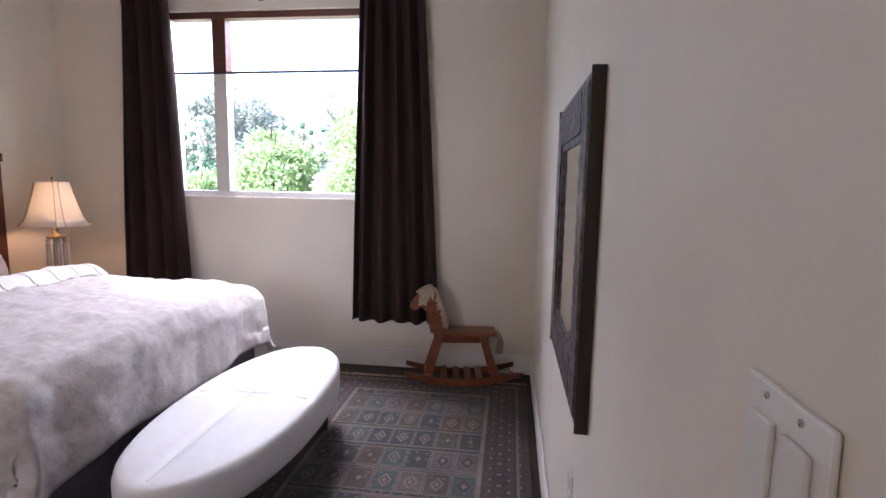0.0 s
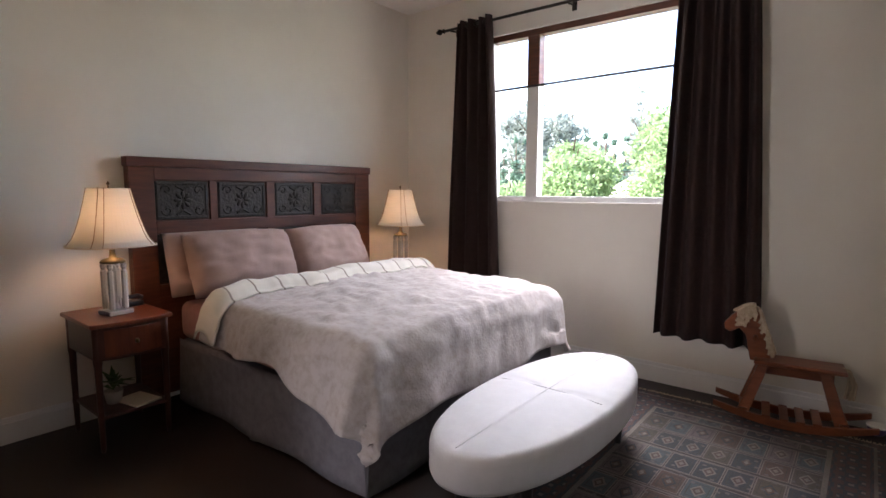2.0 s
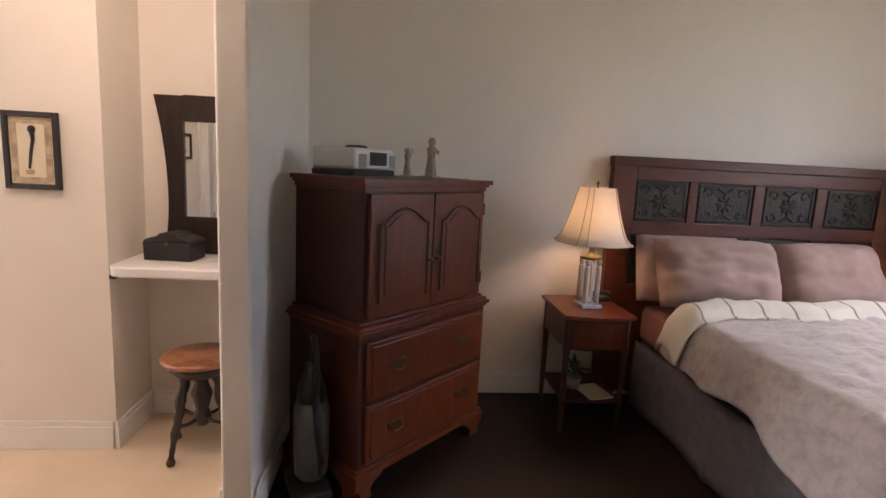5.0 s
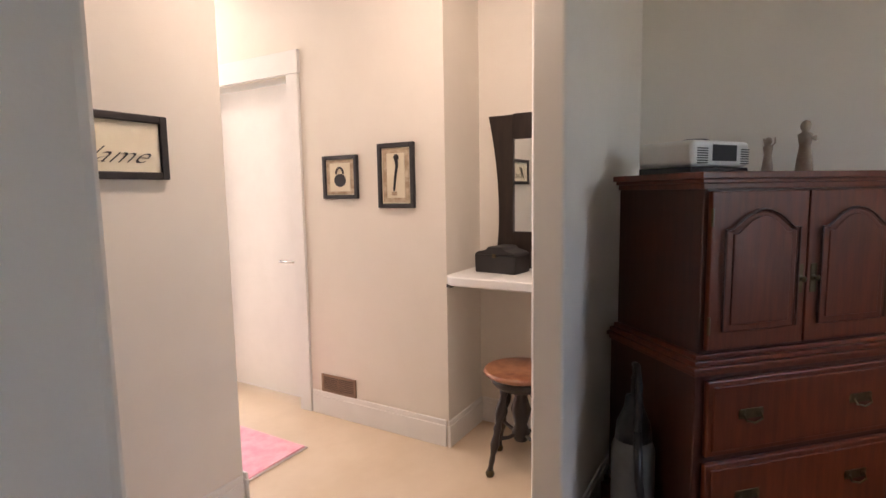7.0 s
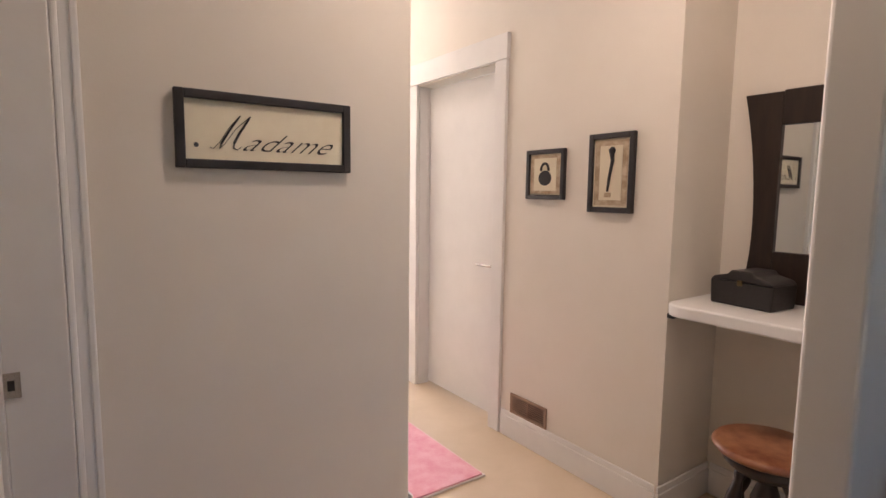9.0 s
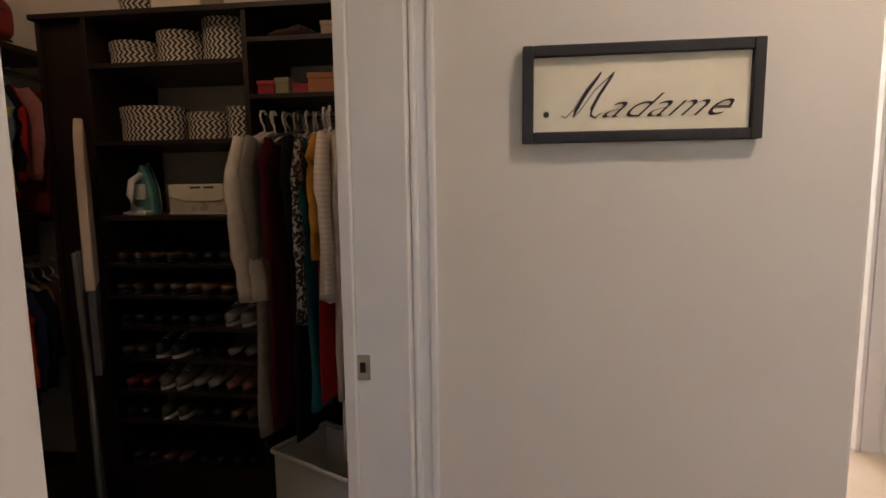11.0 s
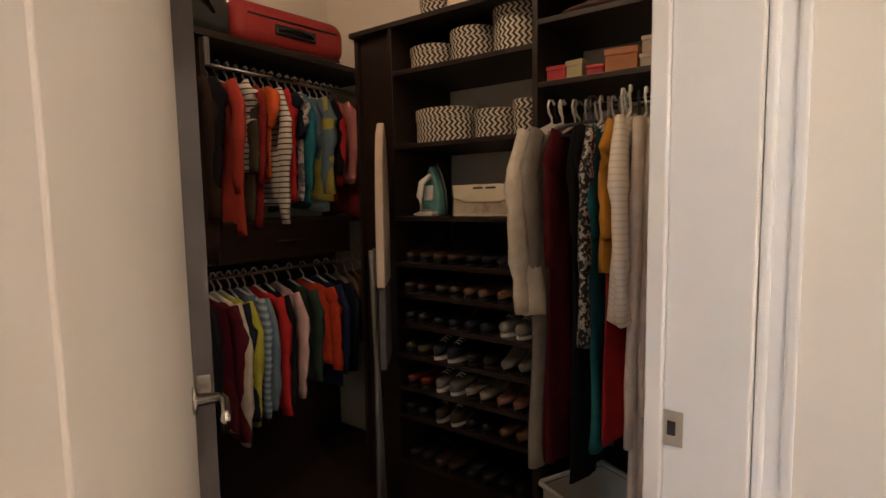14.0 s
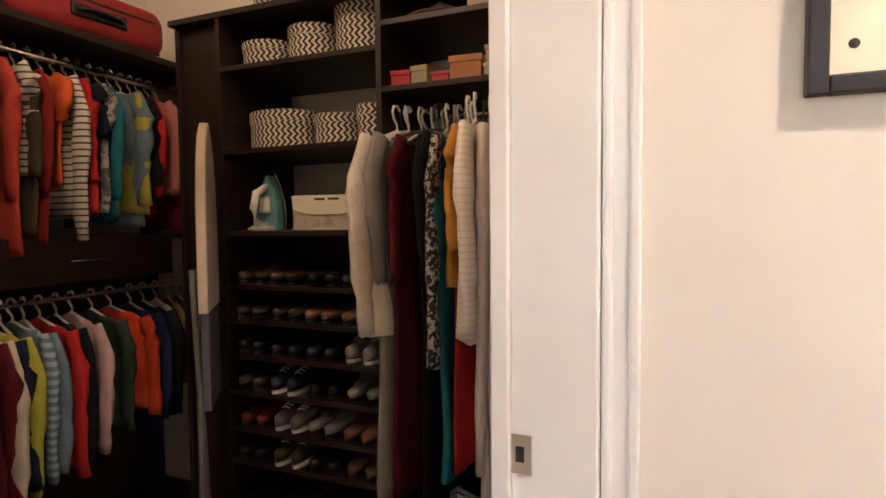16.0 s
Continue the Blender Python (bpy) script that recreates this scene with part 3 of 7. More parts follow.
# ---- lamps, tables ----
def bedside_lamp(where):
    x, y, z = where
    root = thing("table_lamp", "lit crystal table lamp with a cream square bell shade", "lamp", where, 8, "bedside lamps")
    part("base", box(-0.065, 0.065, -0.065, 0.065, 0, 0.025, 0.006), CRYSTAL, root)
    for sx in (-1, 1):
        for sy in (-1, 1):
            part("crystal_rod", lathe([(0.0, 0.025), (0.016, 0.03), (0.016, 0.24), (0.009, 0.25), (0.016, 0.262), (0.016, 0.28), (0.0, 0.286)], 8, m=Matrix.Translation((sx * 0.036, sy * 0.036, 0))), CRYSTAL, root)
    part("crystal_column", lathe([(0.0, 0.025), (0.026, 0.03), (0.014, 0.06), (0.024, 0.10), (0.024, 0.24), (0.012, 0.27), (0.0, 0.28)], 8), CRYSTAL, root)
    part("collar", lathe([(0.06, 0.286), (0.064, 0.292), (0.055, 0.305), (0.02, 0.315), (0.014, 0.34), (0.014, 0.40), (0.0, 0.402)], 20), BRASS, root, smooth=True)
    bm = bmesh.new()
    n = 48
    rings = []
    for k in range(13):
        t = k / 12
        z_ = 0.385 + 0.31 * t
        r = 0.205 - 0.105 * t ** 0.62
        ring = []
        for i in range(n):
            a = 2 * math.pi * i / n
            c, s = math.cos(a), math.sin(a)
            sq = 0.80 + 0.20 / max(abs(c), abs(s)) * 0.92
            flute = 1 - 0.035 * (1 if abs(abs(c) - abs(s)) < 0.09 else 0)
            ring.append(bm.verts.new((r * c * sq * flute, r * s * sq * flute, z_)))
        rings.append(ring)
    for a, b in zip(rings, rings[1:]):
        for i in range(n):
            j = (i + 1) % n
            bm.faces.new((a[i], a[j], b[j], b[i]))
    sh = part("shade", bm, SHADE_T, root, "cream lamp shade glowing warm")
    sh.modifiers.new("thickness", 'SOLIDIFY').thickness = 0.002
    part("shade_trim", tube([(0.213 * math.cos(t * math.pi / 12) * (0.80 + 0.184 / max(abs(math.cos(t * math.pi / 12)), abs(math.sin(t * math.pi / 12)))), 0.213 * math.sin(t * math.pi / 12) * (0.80 + 0.184 / max(abs(math.cos(t * math.pi / 12)), abs(math.sin(t * math.pi / 12)))), 0.383) for t in range(25)], 0.004, 6), SHADE, root)
    for q in range(4):
        for off in (-0.13, 0.13):
            a = math.pi / 4 + q * math.pi / 2 + off
            c, s = math.cos(a), math.sin(a)
            sq = 0.80 + 0.20 / max(abs(c), abs(s)) * 0.92
            part("shade_seam", tube([((0.207 - 0.105 * (k / 8) ** 0.62) * c * sq, (0.207 - 0.105 * (k / 8) ** 0.62) * s * sq, 0.385 + 0.31 * k / 8) for k in range(9)], 0.0022, 5), SEAM, root, "tan piping")
    part("finial", lathe([(0.004, 0.69), (0.004, 0.71), (0.009, 0.72), (0.0, 0.735)], 10), BRASS, root, smooth=True)
    part("bulb", lathe([(0.0, 0.44), (0.014, 0.445), (0.018, 0.47), (0.030, 0.50), (0.026, 0.53), (0.0, 0.545)], 14), BULB, root, smooth=True)
    return root


SHADE_T = bpy.data.materials.new("translucent_shade")
SHADE_T.use_nodes = True
nt = SHADE_T.node_tree
tr = nt.nodes.new("ShaderNodeBsdfTranslucent"); tr.inputs[0].default_value = (0.88, 0.84, 0.76, 1)
df = nt.nodes.new("ShaderNodeBsdfDiffuse"); df.inputs[0].default_value = (0.84, 0.81, 0.75, 1)
nz = nt.nodes.new("ShaderNodeTexNoise"); nz.inputs["Scale"].default_value = 120
mr = nt.nodes.new("ShaderNodeMapRange"); mr.inputs[3].default_value, mr.inputs[4].default_value = 0.25, 0.42
mxs = nt.nodes.new("ShaderNodeMixShader")
nt.links.new(nz.outputs["Fac"], mr.inputs[0]); nt.links.new(mr.outputs[0], mxs.inputs[0])
nt.links.new(df.outputs[0], mxs.inputs[1]); nt.links.new(tr.outputs[0], mxs.inputs[2])
nt.links.new(mxs.outputs[0], nt.nodes["Material Output"].inputs[0])
BULB = bpy.data.materials.new("lit_bulb")
BULB.use_nodes = True
BULB.node_tree.nodes["Principled BSDF"].inputs["Emission Color"].default_value = (1, 0.62, 0.32, 1)
BULB.node_tree.nodes["Principled BSDF"].inputs["Emission Strength"].default_value = 3.0


def nightstand(where, w, d, h, label, turn=0):
    root = thing("nightstand", label, "nightstand", where, turn, "nightstands beside the bed")
    # local: x is depth towards the room, y is width
    def bow(z0, z1, grow, bev=0.004):
        out = []
        n = 14
        for i in range(n + 1):
            t = i / n * 2 - 1
            out.append((d / 2 + grow + 0.035 * (1 - t * t), t * (w / 2 + grow)))
        out += [(-d / 2 - grow, w / 2 + grow), (-d / 2 - grow, -w / 2 - grow)]
        b = bmesh.new()
        f = b.faces.new([b.verts.new((x, y, z0)) for x, y in out])
        ex = bmesh.ops.extrude_face_region(b, geom=[f])
        bmesh.ops.translate(b, vec=(0, 0, z1 - z0), verts=[v for v in ex["geom"] if isinstance(v, bmesh.types.BMVert)])
        bmesh.ops.bevel(b, geom=b.edges[:], offset=bev, segments=2, profile=0.5, affect='EDGES')
        return b
    part("top", bow(h - 0.022, h, 0.015), CHERRY, root)
    part("body", bow(h - 0.20, h - 0.022, -0.006), CHERRY_D, root)
    dr = part("drawer", bow(h - 0.185, h - 0.04, -0.0005, 0.003), CHERRY, root)
    dr.scale = (1, 0.86, 1)
    part("knob", lathe([(0.006, 0), (0.006, 0.012), (0.013, 0.018), (0.012, 0.026), (0, 0.03)], 12, m=Matrix.Translation((d / 2 + 0.034, 0, h - 0.112)) @ Euler((0, radians(90), 0)).to_matrix().to_4x4()), BRASS, dr, smooth=True)
    for sx in (-1, 1):
        for sy in (-1, 1):
            bm = bmesh.new()
            part("leg", lathe([(0.010, 0), (0.013, 0.03), (0.015, 0.16), (0.018, 0.19), (0.015, 0.21), (0.018, h - 0.24), (0.022, h - 0.21), (0.022, h - 0.02)], 10, m=Matrix.Translation((sx * (d / 2 - 0.022), sy * (w / 2 - 0.022), 0))), CHERRY_D, root, smooth=True)
    part("shelf", box(-d / 2 + 0.02, d / 2 - 0.01, -w / 2 + 0.02, w / 2 - 0.02, 0.18, 0.197, 0.003), CHERRY_D, root)
    return root


nightstand((-3.50, -2.79, 0), 0.38, 0.44, 0.70, "dark cherry bow-fronted nightstand with a lower shelf, under a lamp")
nightstand((-3.56, -0.40, 0), 0.40, 0.40, 0.70, "dark cherry nightstand behind the far side of the bed")
bedside_lamp((-3.47, -2.80, 0.70))
bedside_lamp((-3.50, -0.47, 0.70))
pillow("pillow", (-3.47, -2.02, 0.915), (0.72, 0.44, 0.27), -27, 86, PILLOW, "mauve pillow leaning on the headboard", 1.3)
pillow("pillow", (-3.47, -1.30, 0.915), (0.68, 0.44, 0.27), -27, 94, PILLOW, "mauve pillow leaning on the headboard", 4.1)
pillow("pillow", (-3.60, -2.13, 0.92), (0.66, 0.42, 0.15), -14, 90, PILLOW, "mauve pillow behind the front pillow", 7.7)

# ---- oval bench ----
bench = thing("bench", "long oval white leather bench at the foot of the bed", "bench", (-1.40, -1.63, 0), 0)


def oval(a, b, z0, z1, bulge, n=72):
    bm = bmesh.new()
    rings = []
    prof = [(0.93, z0), (0.985, z0 + 0.012), (1.0, z0 + 0.035), (1.0, z1 - 0.035), (0.99, z1 - 0.014), (0.965, z1 - 0.002), (0.93, z1 + 0.003), (0.8, z1 + bulge * 0.45), (0.6, z1 + bulge * 0.8), (0.4, z1 + bulge * 0.95), (0.2, z1 + bulge)]
    for r, z in prof:
        ring = []
        for i in range(n):
            t = 2 * math.pi * i / n
            x, y = math.cos(t), math.sin(t)
            e = 0.92
            px = a * r * math.copysign(abs(x) ** e, x)
            py = b * r * math.copysign(abs(y) ** e, y)
            dz = 0.0
            if r < 0.95:
                dz = -0.010 * (math.exp(-(px / 0.016) ** 2) + math.exp(-(py / 0.016) ** 2)) - 0.012 * math.exp(-(px * px + py * py) / 0.004)
            ring.append(bm.verts.new((px, py, z + dz)))
        rings.append(ring)
    for p, q in zip(rings, rings[1:]):
        for i in range(n):
            j = (i + 1) % n
            bm.faces.new((p[i], p[j], q[j], q[i]))
    c = bm.verts.new((0, 0, z1 + bulge - 0.016))
    for i in range(n):
        bm.faces.new((rings[-1][i], rings[-1][(i + 1) % n], c))
    bm.faces.new(rings[0])
    return bm


part("cushion", oval(0.325, 0.80, 0.245, 0.41, 0.028, 120), LEATHER, bench, smooth=True)
part("seam", tube([(0, -0.745 + 0.149 * i, 0.4125 + 0.014 * (1 - (abs(-0.745 + 0.149 * i) / 0.8) ** 2)) for i in range(11)], 0.0022, 6), LEATHER, bench)
part("seam", tube([(-0.27 + 0.054 * i, 0, 0.4125 + 0.014 * (1 - (abs(-0.27 + 0.054 * i) / 0.3) ** 2)) for i in range(11)], 0.0022, 6), LEATHER, bench)
part("button", lathe([(0.014, 0.414), (0.012, 0.420), (0.0, 0.423)], 14), LEATHER, bench, smooth=True)
for sx, sy in ((-0.17, -0.5), (0.17, -0.5), (-0.17, 0.5), (0.17, 0.5)):
    part("leg", lathe([(0.018, 0), (0.028, 0.26), (0.03, 0.275)], 12, m=Matrix.Translation((sx, sy, 0))), BLACKP, bench, smooth=True)

BLACKW = surface("dark_walnut", (0.018, 0.011, 0.009), (0.032, 0.019, 0.014), rough=0.4, scale=6, stretch=(6, 6, 1))

# ---- armoire in the corner ----
arm = thing("armoire", "tall cherry wood armoire with arched doors over two drawers", "armoire", (-3.165, -3.925, 0), 45)
# local: front faces +x, width along y
AW, AD = 0.445, 0.26
part("lower_case", box(-AD, AD - 0.02, -AW, AW, 0.11, 0.74, 0.004), CHERRY_D, arm)
part("upper_case", box(-AD, AD - 0.045, -AW + 0.03, AW - 0.03, 0.80, 1.37, 0.004), CHERRY_D, arm)


def moulding(y0, y1, x0, x1, steps, bm=None):
    for z0, z1, g in steps:
        bm = box(x0, x1 + g, y0 - g, y1 + g, z0, z1, 0.003, bm=bm)
    return bm


part("cornice", moulding(-AW + 0.03, AW - 0.03, -AD, AD - 0.045, [(1.352, 1.372, 0.008), (1.372, 1.386, 0.020), (1.386, 1.408, 0.034)]), CHERRY, arm)
part("waist_moulding", moulding(-AW, AW, -AD, AD - 0.02, [(0.735, 0.752, 0.010), (0.752, 0.768, 0.022), (0.768, 0.785, 0.008), (0.785, 0.80, -0.012)]), CHERRY, arm)
part("base_moulding", moulding(-AW, AW, -AD, AD - 0.02, [(0.10, 0.125, 0.022), (0.125, 0.145, 0.010)]), CHERRY, arm)
foot = [(0, 0.10), (0.17, 0.10), (0.15, 0.075), (0.115, 0.065), (0.09, 0.035), (0.10, 0.0), (0.02, 0.0), (0.03, 0.03), (0.005, 0.06)]
for sy in (-1, 1):
    mm = Matrix.Translation((AD - 0.004, sy * (AW + 0.018), 0)) @ Euler((0, 0, radians(-90 * sy))).to_matrix().to_4x4() @ Matrix.Diagonal((1, 1, 1, 1))
    part("bracket_foot", slab(foot, -0.03 if sy > 0 else 0.0, 0.0 if sy > 0 else 0.03, 0.004, m=mm), CHERRY, arm)
    ms = Matrix.Translation((AD, sy * (AW + 0.018), 0)) @ Matrix.Diagonal((-1, 1, 1, 1))
    part("bracket_foot", slab(foot, -0.03 if sy > 0 else 0, 0 if sy > 0 else 0.03, 0.004, m=ms), CHERRY, arm)
    part("bracket_foot", box(-AD, -AD + 0.08, sy * AW - 0.04, sy * AW + 0.04, 0, 0.10, 0.008), CHERRY, arm)


def bail(x, y, z, parent, name="drawer_pull"):
    bm = lathe([(0.017, 0), (0.015, 0.005), (0.0, 0.007)], 12, m=Matrix.Translation((x, y - 0.035, z)) @ Euler((0, radians(90), 0)).to_matrix().to_4x4())
    lathe([(0.017, 0), (0.015, 0.005), (0.0, 0.007)], 12, bm=bm, m=Matrix.Translation((x, y + 0.035, z)) @ Euler((0, radians(90), 0)).to_matrix().to_4x4())
    box(x, x + 0.003, y - 0.05, y + 0.05, z - 0.018, z + 0.016, 0.001, bm=bm)
    tube([(x + 0.008, y - 0.035, z), (x + 0.018, y - 0.033, z - 0.018), (x + 0.02, y, z - 0.028), (x + 0.018, y + 0.033, z - 0.018), (x + 0.008, y + 0.035, z)], 0.0035, 6, bm=bm)
    return part(name, bm, BRASS, parent)


for z0, z1 in ((0.165, 0.43), (0.455, 0.72)):
    d = part("drawer", box(AD - 0.02, AD + 0.002, -AW + 0.035, AW - 0.035, z0, z1, 0.006), CHERRY, arm)
    part("drawer_field", box(AD + 0.002, AD + 0.008, -AW + 0.055, AW - 0.055, z0 + 0.02, z1 - 0.02, 0.004), CHERRY, d)
    for sy in (-0.24, 0.24):
        bail(AD + 0.008, sy, (z0 + z1) / 2 + 0.01, d)


def arched_door(y0, y1, hinge):
    z0, z1 = 0.815, 1.345
    xf = AD - 0.045
    d = part("door", box(xf, xf + 0.020, y0 + 0.003, y1 - 0.003, z0, z1, 0.004), CHERRY, arm)
    cy, w = (y0 + y1) / 2, (y1 - y0) / 2 - 0.055
    top = []
    for i in range(13):
        t = i / 12 * 2 - 1
        zz = 1.215 + (0.062 * math.cos(t / 0.78 * math.pi / 2) ** 0.8 if abs(t) < 0.78 else 0.0)
        top.append((t * w, zz))
    out = [(-w, z0 + 0.06)] + top + [(w, z0 + 0.06)]
    mm = Matrix.Translation((xf + 0.020, cy, 0)) @ Euler((0, 0, radians(90))).to_matrix().to_4x4()
    part("raised_panel", slab(out, -0.008, 0.0, 0.006, m=mm), CHERRY, d)
    inner = [(x * 0.82, z0 + 0.085 + (z - z0 - 0.06) * 0.90) for x, z in out]
    part("raised_field", slab(inner, -0.012, -0.008, 0.003, m=mm), CHERRY, d)
    bm = tube([(xf + 0.032, cy + a, b) for a, b in [(x * 1.04, z + 0.006) for x, z in out]], 0.0045, 6)
    part("bead", bm, CHERRY_D, d)
    hy = y0 + 0.03 if hinge > 0 else y1 - 0.03
    bm = lathe([(0.014, 0), (0.012, 0.004), (0.006, 0.006), (0.006, 0.016), (0.011, 0.02), (0.0, 0.026)], 12, m=Matrix.Translation((xf + 0.02, hy, 1.04)) @ Euler((0, radians(90), 0)).to_matrix().to_4x4())
    box(xf + 0.02, xf + 0.0225, hy - 0.014, hy + 0.014, 0.99, 1.09, 0.001, bm=bm)
    part("door_pull", bm, BRASS, d)
    for z in (0.90, 1.26):
        oy = y1 - 0.004 if hinge > 0 else y0 + 0.004
        part("hinge", tube([(xf + 0.022, oy, z - 0.03), (xf + 0.022, oy, z + 0.03)], 0.005), BRASS, d)


arched_door(0.0, AW - 0.045, 1)
arched_door(-AW + 0.045, 0.0, -1)

# things on the armoire
ra = thing("table_radio", "white and dark table radio on top of the armoire", "radio", (-3.18, -4.14, 1.408), 60)
part("body", box(-0.13, 0.12, -0.175, 0.175, 0.03, 0.128, 0.018, segments=3), PLASTIC_W, ra)
part("base", box(-0.125, 0.115, -0.18, 0.18, 0.0, 0.028, 0.006), BLACKPL, ra)
part("display", box(0.12, 0.124, -0.065, 0.085, 0.05, 0.112, 0.002), BLACKPL, ra)
for k in range(7):
    part("grille_slat", box(0.12, 0.124, -0.155, -0.095, 0.040 + k * 0.009, 0.044 + k * 0.009), BLACKPL, ra)
    part("grille_slat", box(0.12, 0.124, 0.115, 0.165, 0.040 + k * 0.009, 0.044 + k * 0.009), BLACKPL, ra)
part("dial", lathe([(0.055, 0.127), (0.055, 0.136), (0.045, 0.142), (0, 0.144)], 20), BLACKPL, ra, smooth=True)
FIG = surface("carved_figure_paint", (0.33, 0.25, 0.20), (0.50, 0.42, 0.34), rough=0.7, scale=14, bump=0.2)


def figurine(where, h, seed, label):
    prof = [(0.026, 0), (0.028, 0.01), (0.024, 0.25), (0.017, 0.50), (0.021, 0.62), (0.024, 0.72), (0.010, 0.78), (0.016, 0.83), (0.018, 0.90), (0.012, 0.97), (0.0, 1.0)]
    bm = lathe([(r * 1.25 * h / 0.20, z * h) for r, z in prof], 16, squash=0.75)
    s = h / 0.2
    if seed == 1:
        tube([(-0.018 * s, 0, 0.142 * s), (-0.036 * s, 0.008, 0.165 * s), (-0.042 * s, 0.004, 0.195 * s)], 0.005 * s, 6, bm=bm)
        tube([(0.018 * s, 0, 0.142 * s), (0.036 * s, 0.008, 0.165 * s), (0.042 * s, 0.004, 0.195 * s)], 0.005 * s, 6, bm=bm)
    else:
        tube([(0.02 * s, 0, 0.14 * s), (0.04 * s, 0.01, 0.12 * s), (0.045 * s, 0.0, 0.135 * s)], 0.006 * s, 6, bm=bm)
    box(-0.045 * s, 0.045 * s, -0.03 * s, 0.03 * s, -0.004, 0.004, 0.002, bm=bm)
    ob = part("figurine", bm, FIG, None, label, smooth=True, category="figurine")
    ob.matrix_world = Matrix.Translation(where) @ Euler((0, 0, 0.7)).to_matrix().to_4x4()


figurine((-3.36, -3.885, 1.413), 0.145, 1, "small pale carved figurine with raised arms on the armoire")
figurine((-3.37, -3.76, 1.413), 0.205, 2, "standing brown and cream carved figurine on the armoire")

vac = thing("upright_vacuum", "dark and grey upright vacuum cleaner beside the armoire", "vacuum cleaner", (-2.765, -4.275, 0), 20)
part("head", box(-0.14, 0.14, -0.10, 0.07, 0.0, 0.07, 0.02, segments=3), BLACKPL, vac)
part("canister", lathe([(0.04, 0.06), (0.072, 0.10), (0.078, 0.22), (0.078, 0.40), (0.065, 0.44), (0.0, 0.45)], 20), PLASTIC_G, vac, smooth=True)
part("shoulder", lathe([(0.066, 0.44), (0.06, 0.50), (0.035, 0.56), (0.03, 0.60), (0.0, 0.61)], 18), BLACKPL, vac, smooth=True)
part("handle", tube([(0, 0.0, 0.58), (-0.01, 0.0, 0.66), (0.0, 0.0, 0.72), (0.05, 0, 0.73), (0.09, 0, 0.67), (0.095, 0, 0.58), (0.08, 0, 0.48)], 0.013, 8), BLACKPL, vac, smooth=True)
part("hose", tube([(0.07, 0.03, 0.12), (0.11, 0.02, 0.2), (0.12, 0, 0.35), (0.08, 0, 0.5)], 0.016, 8), BLACKPL, vac, smooth=True)

# ---- things on the nightstand shelf ----
PLANT = surface("green_leaf", (0.05, 0.11, 0.03), (0.09, 0.16, 0.05), rough=0.5, scale=10, bump=0.05)
TERRA = surface("pale_pot", (0.45, 0.42, 0.38), (0.38, 0.35, 0.32), rough=0.6)
pl = thing("potted_plant", "small leafy plant on the nightstand shelf", "plant", (-3.47, -2.84, 0.197))
part("pot", lathe([(0.035, 0), (0.05, 0.07), (0.046, 0.07), (0.0, 0.062)], 16), TERRA, pl, smooth=True)
rnd = random.Random(5)
for k in range(22):
    a, l = rnd.uniform(0, 6.28), rnd.uniform(0.07, 0.13)
    b = bmesh.new()
    pts = [(0, 0, 0), (0.018, l * 0.4, 0.02), (0.0, l, -0.01), (-0.018, l * 0.4, 0.02)]
    b.faces.new([b.verts.new(p) for p in pts])
    ex = bmesh.ops.extrude_face_region(b, geom=b.faces[:])
    bmesh.ops.translate(b, vec=(0, 0, 0.0015), verts=[v for v in ex["geom"] if isinstance(v, bmesh.types.BMVert)])
    part("leaf", merge(None, b, Matrix.Translation((0, 0, 0.07 + rnd.uniform(0, 0.03))) @ Euler((rnd.uniform(0.1, 1.1), 0, a), 'XYZ').to_matrix().to_4x4()), PLANT, pl)
mg = thing("magazine", "pale magazine lying on the nightstand shelf", "magazine", (-3.40, -2.74, 0.197), 12)
part("cover", box(-0.10, 0.10, -0.075, 0.075, 0, 0.010, 0.002), PAPER, mg)
cd = thing("candle_holder", "small white candle holder on the far nightstand", "candle", (-3.40, -0.33, 0.70))
part("cup", lathe([(0.022, 0), (0.032, 0.012), (0.034, 0.045), (0.028, 0.045), (0.026, 0.02), (0, 0.018)], 18), PLASTIC_W, cd, smooth=True)
ph = thing("telephone", "small black telephone on the nightstand", "telephone", (-3.62, -2.66, 0.70), 10)
part("cradle", box(-0.04, 0.04, -0.05, 0.05, 0, 0.03, 0.01), BLACKPL, ph)
part("handset", tube([(0, -0.06, 0.04), (0, -0.02, 0.055), (0, 0.03, 0.055), (0, 0.06, 0.04)], 0.014), BLACKPL, ph, smooth=True)

# ---- rug ----
RUG = bpy.data.materials.new("woven_rug")
RUG.use_nodes = True
nt = RUG.node_tree
p = nt.nodes["Principled BSDF"]
p.inputs["Roughness"].default_value = 0.95
p.inputs["Sheen Weight"].default_value = 0.1
tc = nt.nodes.new("ShaderNodeTexCoord")
sp = nt.nodes.new("ShaderNodeSeparateXYZ")
nt.links.new(tc.outputs["Object"], sp.inputs[0])


def mth(op, a, b=None, c=None):
    n = nt.nodes.new("ShaderNodeMath"); n.operation = op
    for i, v in enumerate((a, b, c)):
        if v is None: continue
        if isinstance(v, (int, float)): n.inputs[i].default_value = v
        else: nt.links.new(v, n.inputs[i])
    return n.outputs[0]


def mixc(f, a, b):
    n = nt.nodes.new("ShaderNodeMix"); n.data_type = 'RGBA'
    for i, v in ((0, f), (6, a), (7, b)):
        if isinstance(v, tuple): n.inputs[i].default_value = (*v, 1)
        elif isinstance(v, (int, float)): n.inputs[i].default_value = v
        else: nt.links.new(v, n.inputs[i])
    return n.outputs[2]


